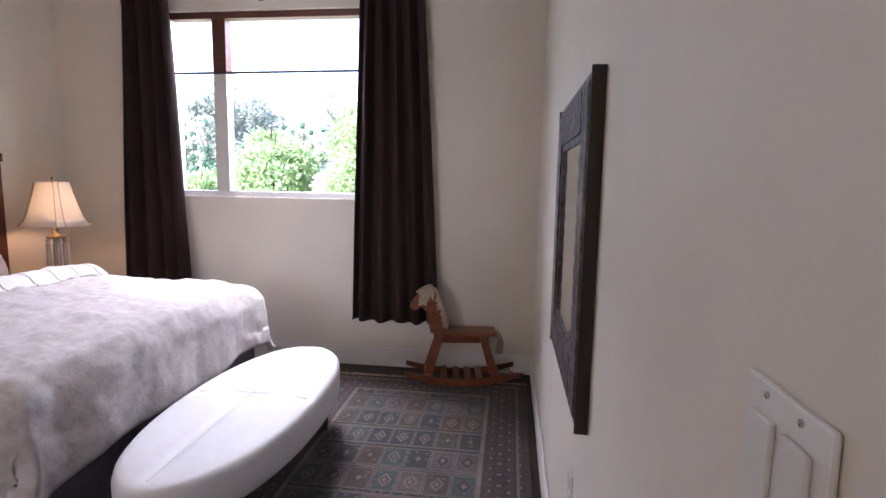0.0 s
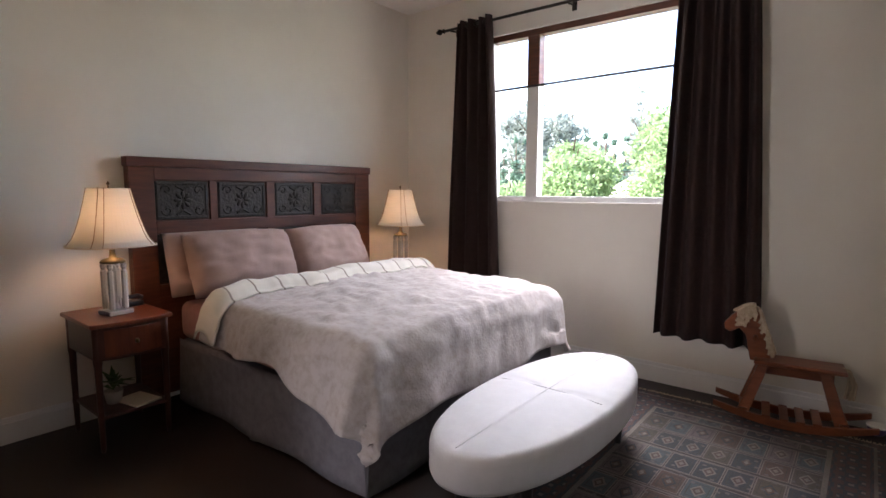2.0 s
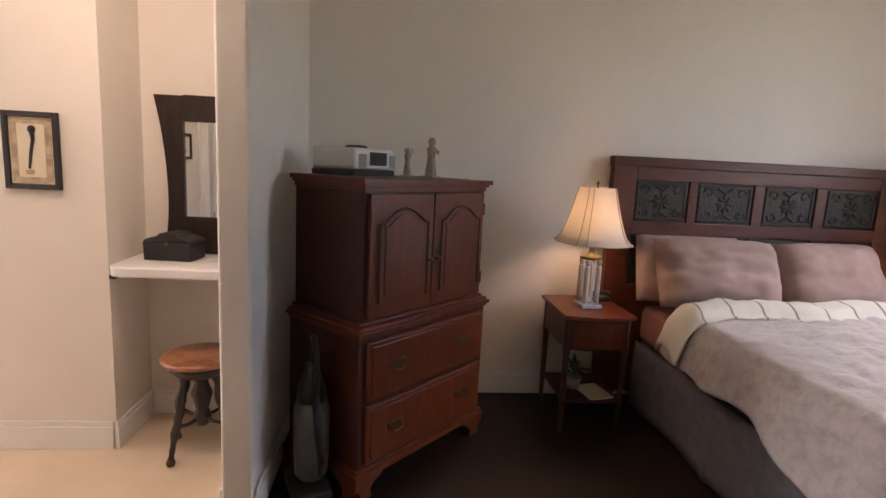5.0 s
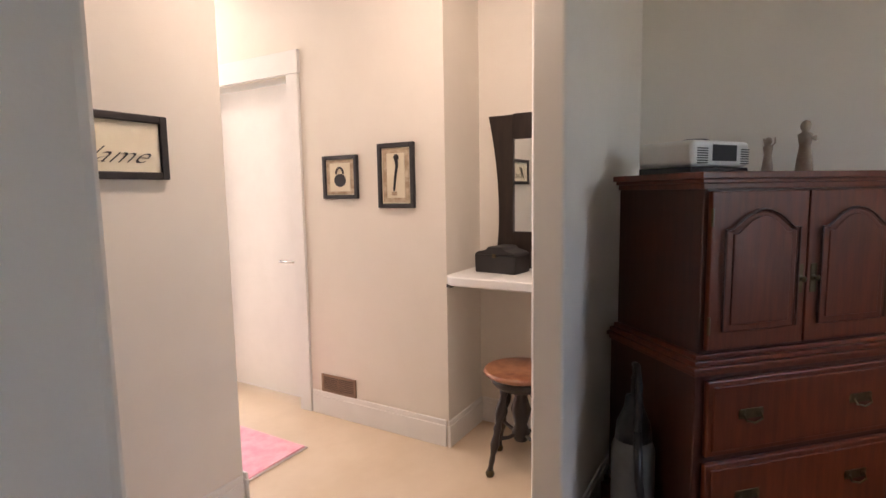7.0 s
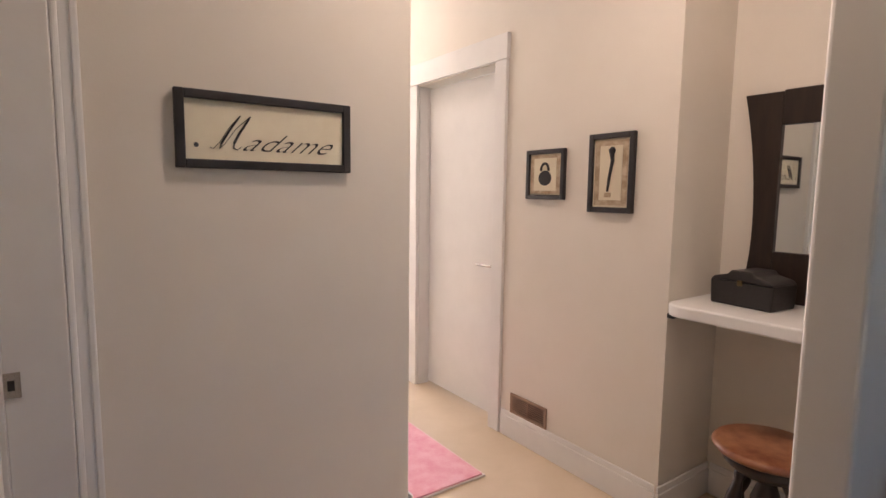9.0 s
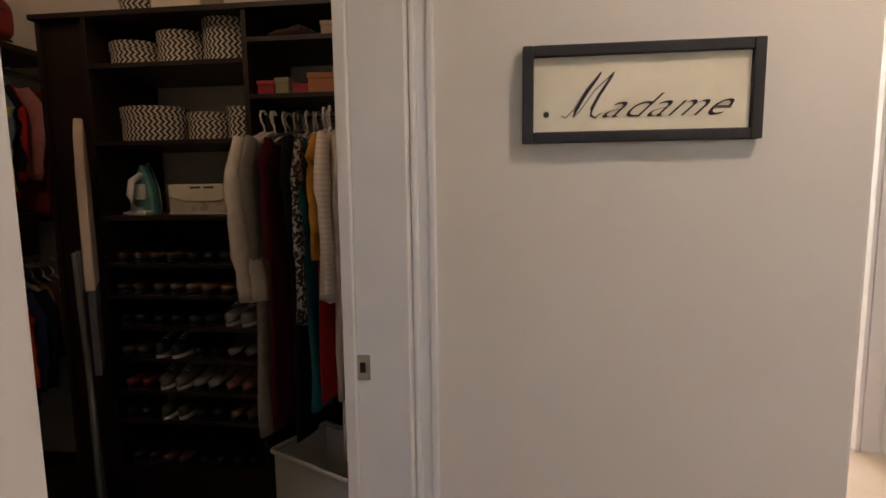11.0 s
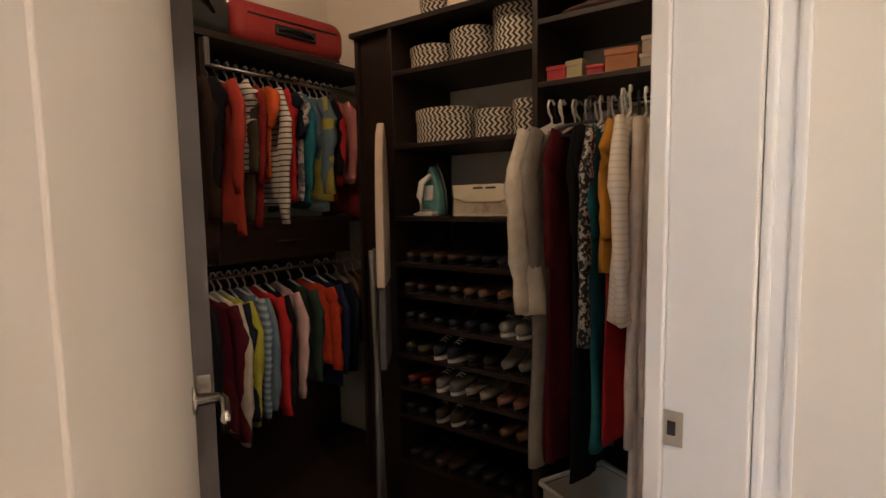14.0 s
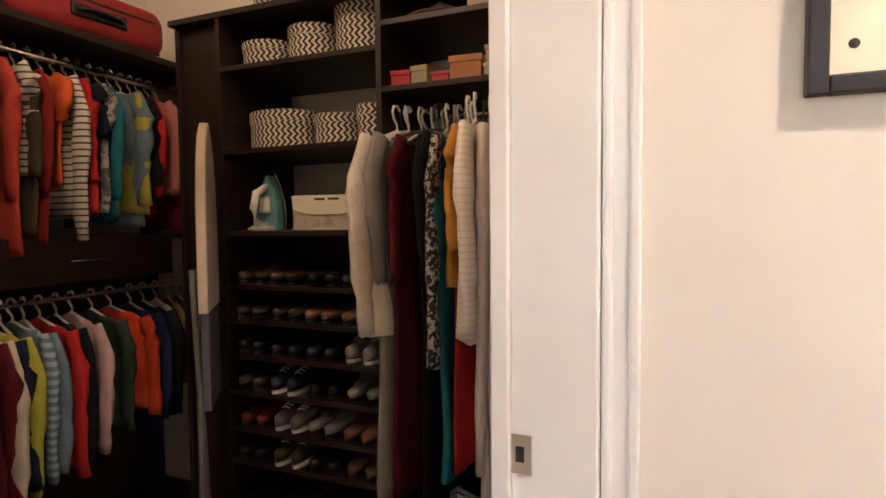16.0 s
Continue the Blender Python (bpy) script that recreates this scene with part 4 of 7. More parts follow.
def ringed(scale_x, scale_y, cut):
    u, v = mth('PINGPONG', mth('MULTIPLY', sp.outputs[0], scale_x), 0.5), mth('PINGPONG', mth('MULTIPLY', sp.outputs[1], scale_y), 0.5)
    return mth('MAXIMUM', mth('MULTIPLY', u, 0.9), v), mth('ADD', u, v)


RW, RL = 0.705, 1.55      # half sizes
sq, dia = ringed(7.8, 4.6, 0)
cellx = mth('FLOOR', mth('ADD', mth('MULTIPLY', sp.outputs[0], 7.8), 0.5))
celly = mth('FLOOR', mth('ADD', mth('MULTIPLY', sp.outputs[1], 4.6), 0.5))
cb = nt.nodes.new("ShaderNodeCombineXYZ"); nt.links.new(cellx, cb.inputs[0]); nt.links.new(celly, cb.inputs[1])
wn_ = nt.nodes.new("ShaderNodeTexWhiteNoise"); nt.links.new(cb.outputs[0], wn_.inputs["Vector"])
NAVY, MAR, TAN, OLV = (0.024, 0.027, 0.034), (0.060, 0.030, 0.026), (0.135, 0.112, 0.096), (0.052, 0.042, 0.031)
TEAL, MAUVE, RUST = (0.042, 0.056, 0.060), (0.085, 0.065, 0.064), (0.062, 0.036, 0.028)
pick = wn_.outputs["Value"]
base = mixc(mth('GREATER_THAN', pick, 0.28), NAVY, TEAL)
base = mixc(mth('GREATER_THAN', pick, 0.52), base, MAUVE)
base = mixc(mth('GREATER_THAN', pick, 0.74), base, RUST)
base = mixc(mth('GREATER_THAN', pick, 0.88), base, OLV)
inner = mixc(mth('GREATER_THAN', mth('FRACT', mth('MULTIPLY', pick, 7.3)), 0.5), NAVY, TAN)
field = mixc(mth('LESS_THAN', sq, 0.43), (0.030, 0.022, 0.020), TAN)
field = mixc(mth('LESS_THAN', sq, 0.40), field, base)
field = mixc(mth('LESS_THAN', sq, 0.31), field, (0.035, 0.028, 0.026))
field = mixc(mth('LESS_THAN', sq, 0.285), field, base)
field = mixc(mth('LESS_THAN', dia, 0.27), field, inner)
field = mixc(mth('LESS_THAN', dia, 0.19), field, RUST)
field = mixc(mth('LESS_THAN', dia, 0.10), field, TAN)
field = mixc(mth('GREATER_THAN', mth('PINGPONG', mth('MULTIPLY', sp.outputs[1], 26.0), 0.5), mth('ADD', 0.32, mth('MULTIPLY', mth('LESS_THAN', sq, 0.44), 1.0))), field, (0.11, 0.095, 0.085))
vo = nt.nodes.new("ShaderNodeTexVoronoi"); vo.distance = 'CHEBYCHEV'; vo.inputs["Scale"].default_value = 19; vo.inputs["Randomness"].default_value = 0.55
nt.links.new(tc.outputs["Object"], vo.inputs["Vector"])
field = mixc(mth('MULTIPLY', mth('LESS_THAN', vo.outputs["Distance"], 0.16), 0.6), field, mixc(wn_.outputs["Value"], TAN, (0.09, 0.085, 0.085)))
edge = mth('MINIMUM', mth('SUBTRACT', RW, mth('ABSOLUTE', sp.outputs[0])), mth('SUBTRACT', RL, mth('ABSOLUTE', sp.outputs[1])))
zig = mth('PINGPONG', mth('MULTIPLY', mth('ADD', sp.outputs[0], sp.outputs[1]), 1.0), 0.05)
zag = mth('PINGPONG', mth('SUBTRACT', sp.outputs[0], sp.outputs[1]), 0.05)
border = mixc(mth('GREATER_THAN', mth('ADD', zig, zag), 0.055), NAVY, MAR)
border = mixc(mth('LESS_THAN', mth('ADD', zig, zag), 0.022), border, TAN)
inb = mth('LESS_THAN', edge, 0.26)
col = mixc(inb, field, border)
for lo, hi, c in ((0.24, 0.262, TAN), (0.205, 0.218, MAR), (0.055, 0.07, TAN), (0.0, 0.03, (0.05, 0.03, 0.025)), (0.085, 0.10, MAR)):
    band = mth('MULTIPLY', mth('GREATER_THAN', edge, lo), mth('LESS_THAN', edge, hi))
    col = mixc(band, col, c)
ns = nt.nodes.new("ShaderNodeTexNoise"); ns.inputs["Scale"].default_value = 90; ns.inputs["Detail"].default_value = 3
nt.links.new(tc.outputs["Object"], ns.inputs["Vector"])
nb = nt.nodes.new("ShaderNodeTexNoise"); nb.inputs["Scale"].default_value = 5
nt.links.new(tc.outputs["Object"], nb.inputs["Vector"])
hs = nt.nodes.new("ShaderNodeHueSaturation"); hs.inputs["Saturation"].default_value = 1.0
nt.links.new(mth('ADD', mth('MULTIPLY', ns.outputs["Fac"], 0.9), mth('MULTIPLY', nb.outputs["Fac"], 1.1)), hs.inputs["Value"])
nt.links.new(col, hs.inputs["Color"]); nt.links.new(hs.outputs[0], p.inputs["Base Color"])
bp = nt.nodes.new("ShaderNodeBump"); bp.inputs["Strength"].default_value = 0.5; bp.inputs["Distance"].default_value = 0.003
nt.links.new(ns.outputs["Fac"], bp.inputs["Height"]); nt.links.new(bp.outputs[0], p.inputs["Normal"])
rug = thing("patterned_rug", "dark woven rug with geometric medallions and a banded border", "rug", (-0.765, -1.80, 0.0))
part("weave", box(-RW, RW, -RL, RL, 0.001, 0.011, 0.003), RUG, rug)
bm = bmesh.new()
rnd = random.Random(2)
for i in range(140):
    x = -RW + 2 * RW * i / 139
    tube([(x, RL - 0.002, 0.006), (x + rnd.uniform(-0.006, 0.006), RL + 0.02, 0.004), (x + rnd.uniform(-0.01, 0.01), RL + 0.045 + rnd.uniform(-0.008, 0.008), 0.003)], 0.0034, 4, bm=bm)
part("fringe", bm, MANE, rug, "cream knotted fringe")

# ---- rocking horse ----
rh = thing("rocking_horse", "wooden rocking horse with a cream yarn mane", "rocking horse", (-0.525, -0.25, 0.0), 8)
# local: head towards -x, rockers along x
for sy in (-0.115, 0.115):
    out_t, out_b = [], []
    for i in range(17):
        t = i / 16 * 2 - 1
        zb = 0.015 + 0.075 * t * t
        out_b.append((t * 0.40, zb)); out_t.append((t * 0.40, zb + 0.05 - 0.02 * abs(t) ** 3))
    part("rocker", slab(out_b + out_t[::-1], sy - 0.011, sy + 0.011, 0.003), HORSEW, rh)
for x in (-0.24, -0.12, -0.03, 0.05, 0.13, 0.25):
    part("slat", box(x - 0.022, x + 0.022, -0.125, 0.125, 0.062 + 0.4 * x * x, 0.076 + 0.4 * x * x, 0.003), HORSEW, rh)
for x0, x1 in ((-0.15, -0.24), (0.15, 0.24)):
    for sy in (-1, 1):
        a = [(x0 - 0.028, 0.37), (x0 + 0.028, 0.37), (x1 + 0.032, 0.075), (x1 - 0.032, 0.075)]
        mm = Matrix.Translation((0, sy * 0.095, 0)) @ Euler((radians(4) * sy, 0, 0)).to_matrix().to_4x4()
        part("leg", slab(a, -0.011, 0.011, 0.004, m=mm), HORSEW, rh)
part("seat", box(-0.20, 0.25, -0.10, 0.10, 0.37, 0.395, 0.009), HORSEW, rh)
part("body_rail", box(-0.19, 0.20, -0.02, 0.02, 0.30, 0.37, 0.006), HORSEW, rh)
head = [(-0.22, 0.37), (-0.235, 0.44), (-0.25, 0.52), (-0.285, 0.56), (-0.335, 0.53), (-0.365, 0.545), (-0.37, 0.585), (-0.33, 0.635), (-0.29, 0.675), (-0.25, 0.695), (-0.215, 0.72), (-0.205, 0.69), (-0.165, 0.63), (-0.14, 0.55), (-0.125, 0.46), (-0.11, 0.37)]
part("head", slab(head, -0.020, 0.020, 0.006), HORSEW, rh)
part("hand_peg", tube([(-0.20, -0.10, 0.52), (-0.20, 0.10, 0.52)], 0.012, 10), HORSEW, rh, smooth=True)
part("eye", lathe([(0.009, 0), (0.0, 0.006)], 10, m=Matrix.Translation((-0.30, -0.02, 0.62)) @ Euler((radians(90), 0, 0)).to_matrix().to_4x4()), BLACKPL, rh)
bm = bmesh.new()
rnd = random.Random(11)
for i in range(70):
    t = i / 69
    bx, bz = (-0.32 + 0.12 * t * 1.3, 0.665 + 0.05 * math.sin(t * 2.4)) if t < 0.6 else (-0.20 + (t - 0.6) * 0.2, 0.70 - (t - 0.6) * 0.55)
    sy = rnd.choice((-1, 1))
    L = rnd.uniform(0.06, 0.12)
    tube([(bx, 0, bz), (bx + 0.012, sy * 0.028, bz - 0.005), (bx + 0.02 + rnd.uniform(-0.01, 0.01), sy * 0.036, bz - L * 0.6), (bx + 0.02 + rnd.uniform(-0.02, 0.02), sy * 0.033, bz - L)], 0.009, 5, bm=bm)
part("mane", bm, MANE, rh, "cream yarn mane")
bm = bmesh.new()
for i in range(22):
    a, b = rnd.uniform(-0.022, 0.022), rnd.uniform(-0.02, 0.02)
    tube([(0.235, a * 0.4, 0.39), (0.27, a, 0.375), (0.285 + b, a * 1.3, 0.30), (0.275 + b, a * 1.2, 0.22)], 0.008, 5, bm=bm)
part("tail", bm, MANE, rh, "cream yarn tail")
cup = thing("purple_ball_toy", "small purple and white cup on the floor by the corner", "cup", (-0.115, -0.075, 0))
part("bowl", lathe([(0.028, 0), (0.045, 0.02), (0.05, 0.05), (0.043, 0.052), (0.0, 0.03)], 18), surface("purple_plastic", (0.10, 0.05, 0.16), rough=0.35), cup, smooth=True)
part("rim", lathe([(0.044, 0.050), (0.052, 0.050), (0.052, 0.058), (0.044, 0.058)], 18), PLASTIC_W, cup, smooth=True)

# ---- wall mirror on the east wall ----
MFR = surface("carved_mirror_frame", (0.055, 0.038, 0.036), (0.15, 0.12, 0.13), rough=0.45, scale=26, bump=0.7, bump_scale=34, bump_distance=0.012, contrast=(0.45, 0.6))
mi = thing("wall_mirror", "rectangular mirror in a broad carved dark frame", "mirror")
MY0, MY1, MZ0, MZ1, MF = -2.665, -1.88, 0.848, 1.700, 0.15
for a, b, c, d in ((MY0, MY0 + MF, MZ0, MZ1), (MY1 - MF, MY1, MZ0, MZ1), (MY0 + MF, MY1 - MF, MZ0, MZ0 + MF), (MY0 + MF, MY1 - MF, MZ1 - MF, MZ1)):
    part("frame_side", box(-0.030, -0.002, a, b, c, d, 0.004), MFR, mi)
    part("outer_lip", box(-0.038, -0.030, a + (0.0), b, c, d, 0.003) if (b - a) < 0.02 else box(-0.036, -0.030, a + 0.02, b - 0.02, c + 0.02, d - 0.02, 0.004), MFR, mi)
part("edge_band", box(-0.034, -0.001, MY0 - 0.008, MY0, MZ0 - 0.006, MZ1 + 0.006, 0.002), BLACKW, mi)
part("edge_band", box(-0.034, -0.001, MY1, MY1 + 0.008, MZ0 - 0.006, MZ1 + 0.006, 0.002), BLACKW, mi)
part("glass", box(-0.024, -0.018, MY0 + MF, MY1 - MF, MZ0 + MF, MZ1 - MF), MIRROR, mi)
k = 0
for yy in np.arange(MY0 + 0.05, MY1 - 0.03, 0.0555):
    for zz in (MZ0 + 0.05, MZ0 + 0.103, MZ1 - 0.103, MZ1 - 0.05):
        part("carved_block", box(-0.0372, -0.0352, float(yy) - 0.019, float(yy) + 0.019, zz - 0.026, zz + 0.026, 0.0008, segments=1), MFR, mi)
for zz in np.arange(MZ0 + 0.205, MZ1 - 0.18, 0.0555):
    for yy in (MY0 + 0.05, MY0 + 0.103, MY1 - 0.103, MY1 - 0.05):
        part("carved_block", box(-0.0372, -0.0352, yy - 0.026, yy + 0.026, float(zz) - 0.019, float(zz) + 0.019, 0.0008, segments=1), MFR, mi)

sw = thing("light_switch", "white double rocker light switch plate", "light switch", kind="")
part("plate", box(-0.007, -0.001, -3.583, -3.467, 1.180, 1.297, 0.003), PLASTIC_W, sw)
for y in (-3.549, -3.502):
    part("rocker", box(-0.012, -0.007, y - 0.017, y + 0.017, 1.205, 1.272, 0.002), PLASTIC_W, sw)
    for z in (1.190, 1.287):
        part("screw", lathe([(0.003, 0), (0.003, 0.0015), (0, 0.002)], 8, m=Matrix.Translation((-0.007, y, z)) @ Euler((0, radians(-90), 0)).to_matrix().to_4x4()), STEEL, sw)
ol = thing("wall_outlet", "white wall outlet plate above the baseboard", "outlet")
part("plate", box(-0.006, -0.001, -2.47, -2.40, 0.50, 0.615, 0.003), PLASTIC_W, ol)
part("socket", box(-0.009, -0.006, -2.452, -2.418, 0.565, 0.60, 0.004), PLASTIC_W, ol)
part("socket", box(-0.009, -0.006, -2.452, -2.418, 0.515, 0.55, 0.004), PLASTIC_W, ol)

# ---- closet doorway: jambs, trim, open door ----
structure("jamb_south", box(-1.165, -1.03, -5.80, -5.722, 0, 2.06, 0.003), TRIM, "white painted door jamb")
structure("jamb_south_rebate", box(-1.03, -1.00, -5.80, -5.705, 0, 2.06, 0.003), TRIM)
bm = box(-1.225, -1.165, -5.80, -5.782, 0, 2.14, 0.003)
box(-1.183, -1.166, -5.80, -5.764, 0, 2.14, 0.006, bm=bm)
box(-1.225, -1.207, -5.80, -5.776, 0, 2.14, 0.005, bm=bm)
structure("trim_south", bm, TRIM, "white moulded door casing")
structure("jamb_north", box(-1.095, -1.02, -4.762, -4.735, 0, 2.06, 0.003), TRIM, "white painted door jamb")
bm = box(-1.122, -1.090, -4.755, -4.665, 0, 2.14, 0.004)
structure("trim_north", bm, TRIM, "white door casing")
structure("jamb_head", box(-1.135, -1.02, -5.72, -4.765, 2.035, 2.06, 0.003), TRIM)
st = thing("strike_plate", "satin metal strike plate on the door jamb", "strike plate", (-1.042, -5.7205, 0.872))
bm = box(-0.022, 0.018, 0.0, 0.0025, -0.032, 0.032, 0.0)
part("plate", bm, STEEL, st)
part("latch_hole", box(-0.010, 0.004, 0.0025, 0.003, -0.013, 0.013), BLACKPL, st)
cd_ang = -30.5
LEAFM = surface("cream_door_paint", (0.65, 0.615, 0.56), (0.62, 0.585, 0.53), rough=0.45, scale=4, bump=0.03, bump_scale=60, big=0.03)
leaf = thing("closet_door", "cream flush closet door standing open with a chrome lever", "door", (-1.02, -4.82, 0), cd_ang)
part("leaf", box(0.0, 0.86, 0.0, 0.040, 0.012, 2.03, 0.002), LEAFM, leaf)
# Added strip, wider than the leaf, gives a dark band past its face.
part("edge_strip", box(0.86, 0.868, -0.036, 0.040, 0.012, 2.03, 0.001), BLUEBLACK, leaf, "dark grey strip added at the free end of the door")
bm = lathe([(0.026, 0), (0.026, 0.006), (0.012, 0.009), (0.009, 0.045), (0.0, 0.046)], 20, m=Matrix.Translation((0.805, 0, 0.925)) @ Euler((radians(90), 0, 0)).to_matrix().to_4x4())
part("lever_rose", bm, STEEL, leaf, "chrome lever handle", smooth=True)
part("lever", tube([(0.805, -0.048, 0.925), (0.78, -0.055, 0.925), (0.72, -0.056, 0.922), (0.695, -0.054, 0.922)], 0.008, 10), STEEL, leaf, smooth=True)
part("latch_plate", box(0.856, 0.8605, -0.030, -0.006, 0.895, 0.955, 0.0005), STEEL, leaf)
for z in (0.25, 1.05, 1.80):
    part("hinge", tube([(-0.004, 0.03, z - 0.045), (-0.004, 0.03, z + 0.045)], 0.007), STEEL, leaf)

# ---- hall: door, casing, vent, pictures ----
hd = thing("door_hall", "white flush hall door with a small silver lever", "door", kind="structure")
part("leaf", box(-3.255, -3.215, DY0 + 0.01, DY1 - 0.01, 0.014, 2.045, 0.003), TRIM, hd)
part("door_handle", tube([(-3.215, DY1 - 0.07, 0.93), (-3.165, DY1 - 0.07, 0.93), (-3.16, DY1 - 0.10, 0.93), (-3.16, DY1 - 0.19, 0.93)], 0.008, 8), STEEL, hd, smooth=True)
part("handle_rose", lathe([(0.026, 0), (0.026, 0.006), (0, 0.008)], 18, m=Matrix.Translation((-3.215, DY1 - 0.07, 0.93)) @ Euler((0, radians(90), 0)).to_matrix().to_4x4()), STEEL, hd)
part("stop", box(-3.215, -3.195, DY1 - 0.012, DY1 - 0.001, 0, 2.05, 0.002), TRIM, hd)
part("stop", box(-3.215, -3.195, DY0 + 0.001, DY0 + 0.012, 0, 2.05, 0.002), TRIM, hd)
structure("trim_hall_door_side", box(-3.129, -3.108, DY1 - 0.005, DY1 + 0.085, 0, 2.065, 0.003), TRIM, "white flat door casing")
structure("trim_hall_door_side", box(-3.129, -3.108, DY0 - 0.085, DY0 + 0.005, 0, 2.065, 0.003), TRIM, "white flat door casing")
structure("trim_hall_door_head", box(-3.129, -3.104, DY0 - 0.095, DY1 + 0.095, 2.066, 2.20, 0.003), TRIM, "white flat door header")
structure("jamb_hall_door", box(-3.215, -3.131, DY1 - 0.010, DY1 - 0.0005, 0, 2.055), TRIM)
structure("jamb_hall_door", box(-3.215, -3.131, DY0 + 0.0005, DY0 + 0.010, 0, 2.055), TRIM)
vt = thing("floor_vent", "brown louvred wall vent above the baseboard", "vent", (-3.129, -6.045, 0.20))
bm = box(0, 0.010, -0.135, -0.118, -0.058, 0.058, 0.002)
box(0, 0.010, 0.118, 0.135, -0.058, 0.058, 0.002, bm=bm)
box(0, 0.010, -0.118, 0.118, 0.042, 0.058, 0.002, bm=bm)
box(0, 0.010, -0.118, 0.118, -0.058, -0.042, 0.002, bm=bm)
part("frame", bm, VENTM, vt)
part("backing", box(0, 0.002, -0.118, 0.118, -0.042, 0.042), BLACKP, vt)
for i in range(7):
    part("louvre", box(0.003, 0.008, -0.118, 0.118, -0.039 + i * 0.0115, -0.033 + i * 0.0115), VENTM, vt)
part("divider", box(0.003, 0.010, -0.004, 0.004, -0.042, 0.042), VENTM, vt)


def picture(name, label, m, w, h, fr, depth, mat_w, category="picture"):
    """Local: x across, z up, the front towards -y."""
    root = tagged(new(name), label, category)
    root.matrix_world = m
    for a, b, c, d in ((-w / 2, -w / 2 + fr, -h / 2, h / 2), (w / 2 - fr, w / 2, -h / 2, h / 2), (-w / 2 + fr, w / 2 - fr, h / 2 - fr, h / 2), (-w / 2 + fr, w / 2 - fr, -h / 2, -h / 2 + fr)):
        part("frame_side", box(a, b, -depth, 0, c, d, 0.003), BLACKP, root)
    part("mount", box(-w / 2 + fr, w / 2 - fr, -depth * 0.45, -0.002, -h / 2 + fr, h / 2 - fr), PAPER, root)
    return root


west = Matrix.Translation((-3.128, -5.965, 1.45)) @ Euler((0, 0, radians(90))).to_matrix().to_4x4()
p1 = picture("framed_picture", "small square black-framed print of a padlock", west, 0.255, 0.245, 0.022, 0.022, 0.04)
part("rabbet", box(-0.10, 0.10, -0.0125, -0.0105, -0.095, 0.095), SEPIA, p1)
part("print_ground", box(-0.075, 0.075, -0.0145, -0.0127, -0.08, 0.08), PAPER, p1)
part("padlock_body", lathe([(0.0, -0.006), (0.040, -0.006), (0.044, 0.0), (0.0, 0.002)], 20, m=Matrix.Translation((0, -0.0145, -0.018)) @ Euler((radians(90), 0, 0)).to_matrix().to_4x4(), squash=0.85), INK, p1)
part("padlock_shackle", tube([(0.026 * math.cos(t * 0.35), -0.017, 0.018 + 0.036 * math.sin(t * 0.35)) for t in range(10)], 0.006, 8), INK, p1)
west2 = Matrix.Translation((-3.128, -5.575, 1.448)) @ Euler((0, 0, radians(90))).to_matrix().to_4x4()
p2 = picture("framed_picture", "tall black-framed sepia print of an old key", west2, 0.235, 0.345, 0.024, 0.022, 0.04)
part("rabbet", box(-0.085, 0.085, -0.0125, -0.0105, -0.14, 0.14), SEPIA, p2)
part("print_ground", box(-0.058, 0.058, -0.0145, -0.0127, -0.118, 0.118), PAPER, p2)
part("key_shaft", tube([(0.004, -0.0165, 0.10), (0.010, -0.0165, 0.05), (-0.004, -0.0165, -0.02), (-0.012, -0.0165, -0.08)], 0.006, 8, radii=[0.013, 0.008, 0.007, 0.005]), INK, p2)
part("key_bow", lathe([(0.010, -0.003), (0.018, 0.0), (0.010, 0.003)], 16, m=Matrix.Translation((0.006, -0.0165, 0.095)) @ Euler((radians(90), 0, 0)).to_matrix().to_4x4()), INK, p2)
part("key_base", box(-0.028, 0.006, -0.0165, -0.0146, -0.105, -0.085), SEPIA, p2)

south = Matrix.Translation((-1.708, -5.798, 1.530)) @ Euler((0, 0, radians(180))).to_matrix().to_4x4()
pm = picture("framed_word", "wide black-framed cream sign with a handwritten word", south, 0.54, 0.225, 0.026, 0.024, 0.0, "sign")
def lettering(text, size, dx, dz, shear, sx):
    cu = bpy.data.curves.new("lettering", 'FONT')
    cu.body, cu.size, cu.shear, cu.extrude, cu.align_x, cu.align_y, cu.space_character = text, size, shear, 0.0005, 'LEFT', 'BOTTOM_BASELINE', 1.06
    cu.offset = -size * 0.012
    cu.materials.append(INK)
    tx = new("lettering", cu)
    tx.parent = pm
    tx.matrix_local = Matrix.Translation((dx, -0.0125, dz)) @ Euler((radians(90), 0, 0)).to_matrix().to_4x4() @ Matrix.Diagonal((sx, 1, 1, 1))
    tagged(tx, "slanting black handwritten letters")


stroke = [(-0.128, -0.050), (-0.118, -0.054), (-0.100, -0.035), (-0.070, 0.012), (-0.038, 0.048), (-0.044, 0.040), (-0.072, 0.000), (-0.094, -0.036), (-0.101, -0.053), (-0.086, -0.040),
          (-0.052, 0.008), (-0.008, 0.048), (-0.014, 0.038), (-0.042, -0.004), (-0.058, -0.034), (-0.060, -0.050), (-0.050, -0.055), (-0.036, -0.044)]
weight = [0.0014, 0.0010, 0.0009, 0.0010, 0.0016, 0.0028, 0.0034, 0.0034, 0.0022, 0.0010, 0.0009, 0.0014, 0.0028, 0.0036, 0.0036, 0.0030, 0.0014, 0.0009]
part("lettering", tube([(x - 0.050, -0.0130, z) for x, z in stroke], 0.002, 6, radii=weight), INK, pm, "tall slanting handwritten capital")
lettering("adame", 0.080, -0.092, -0.056, 0.85, 1.27)
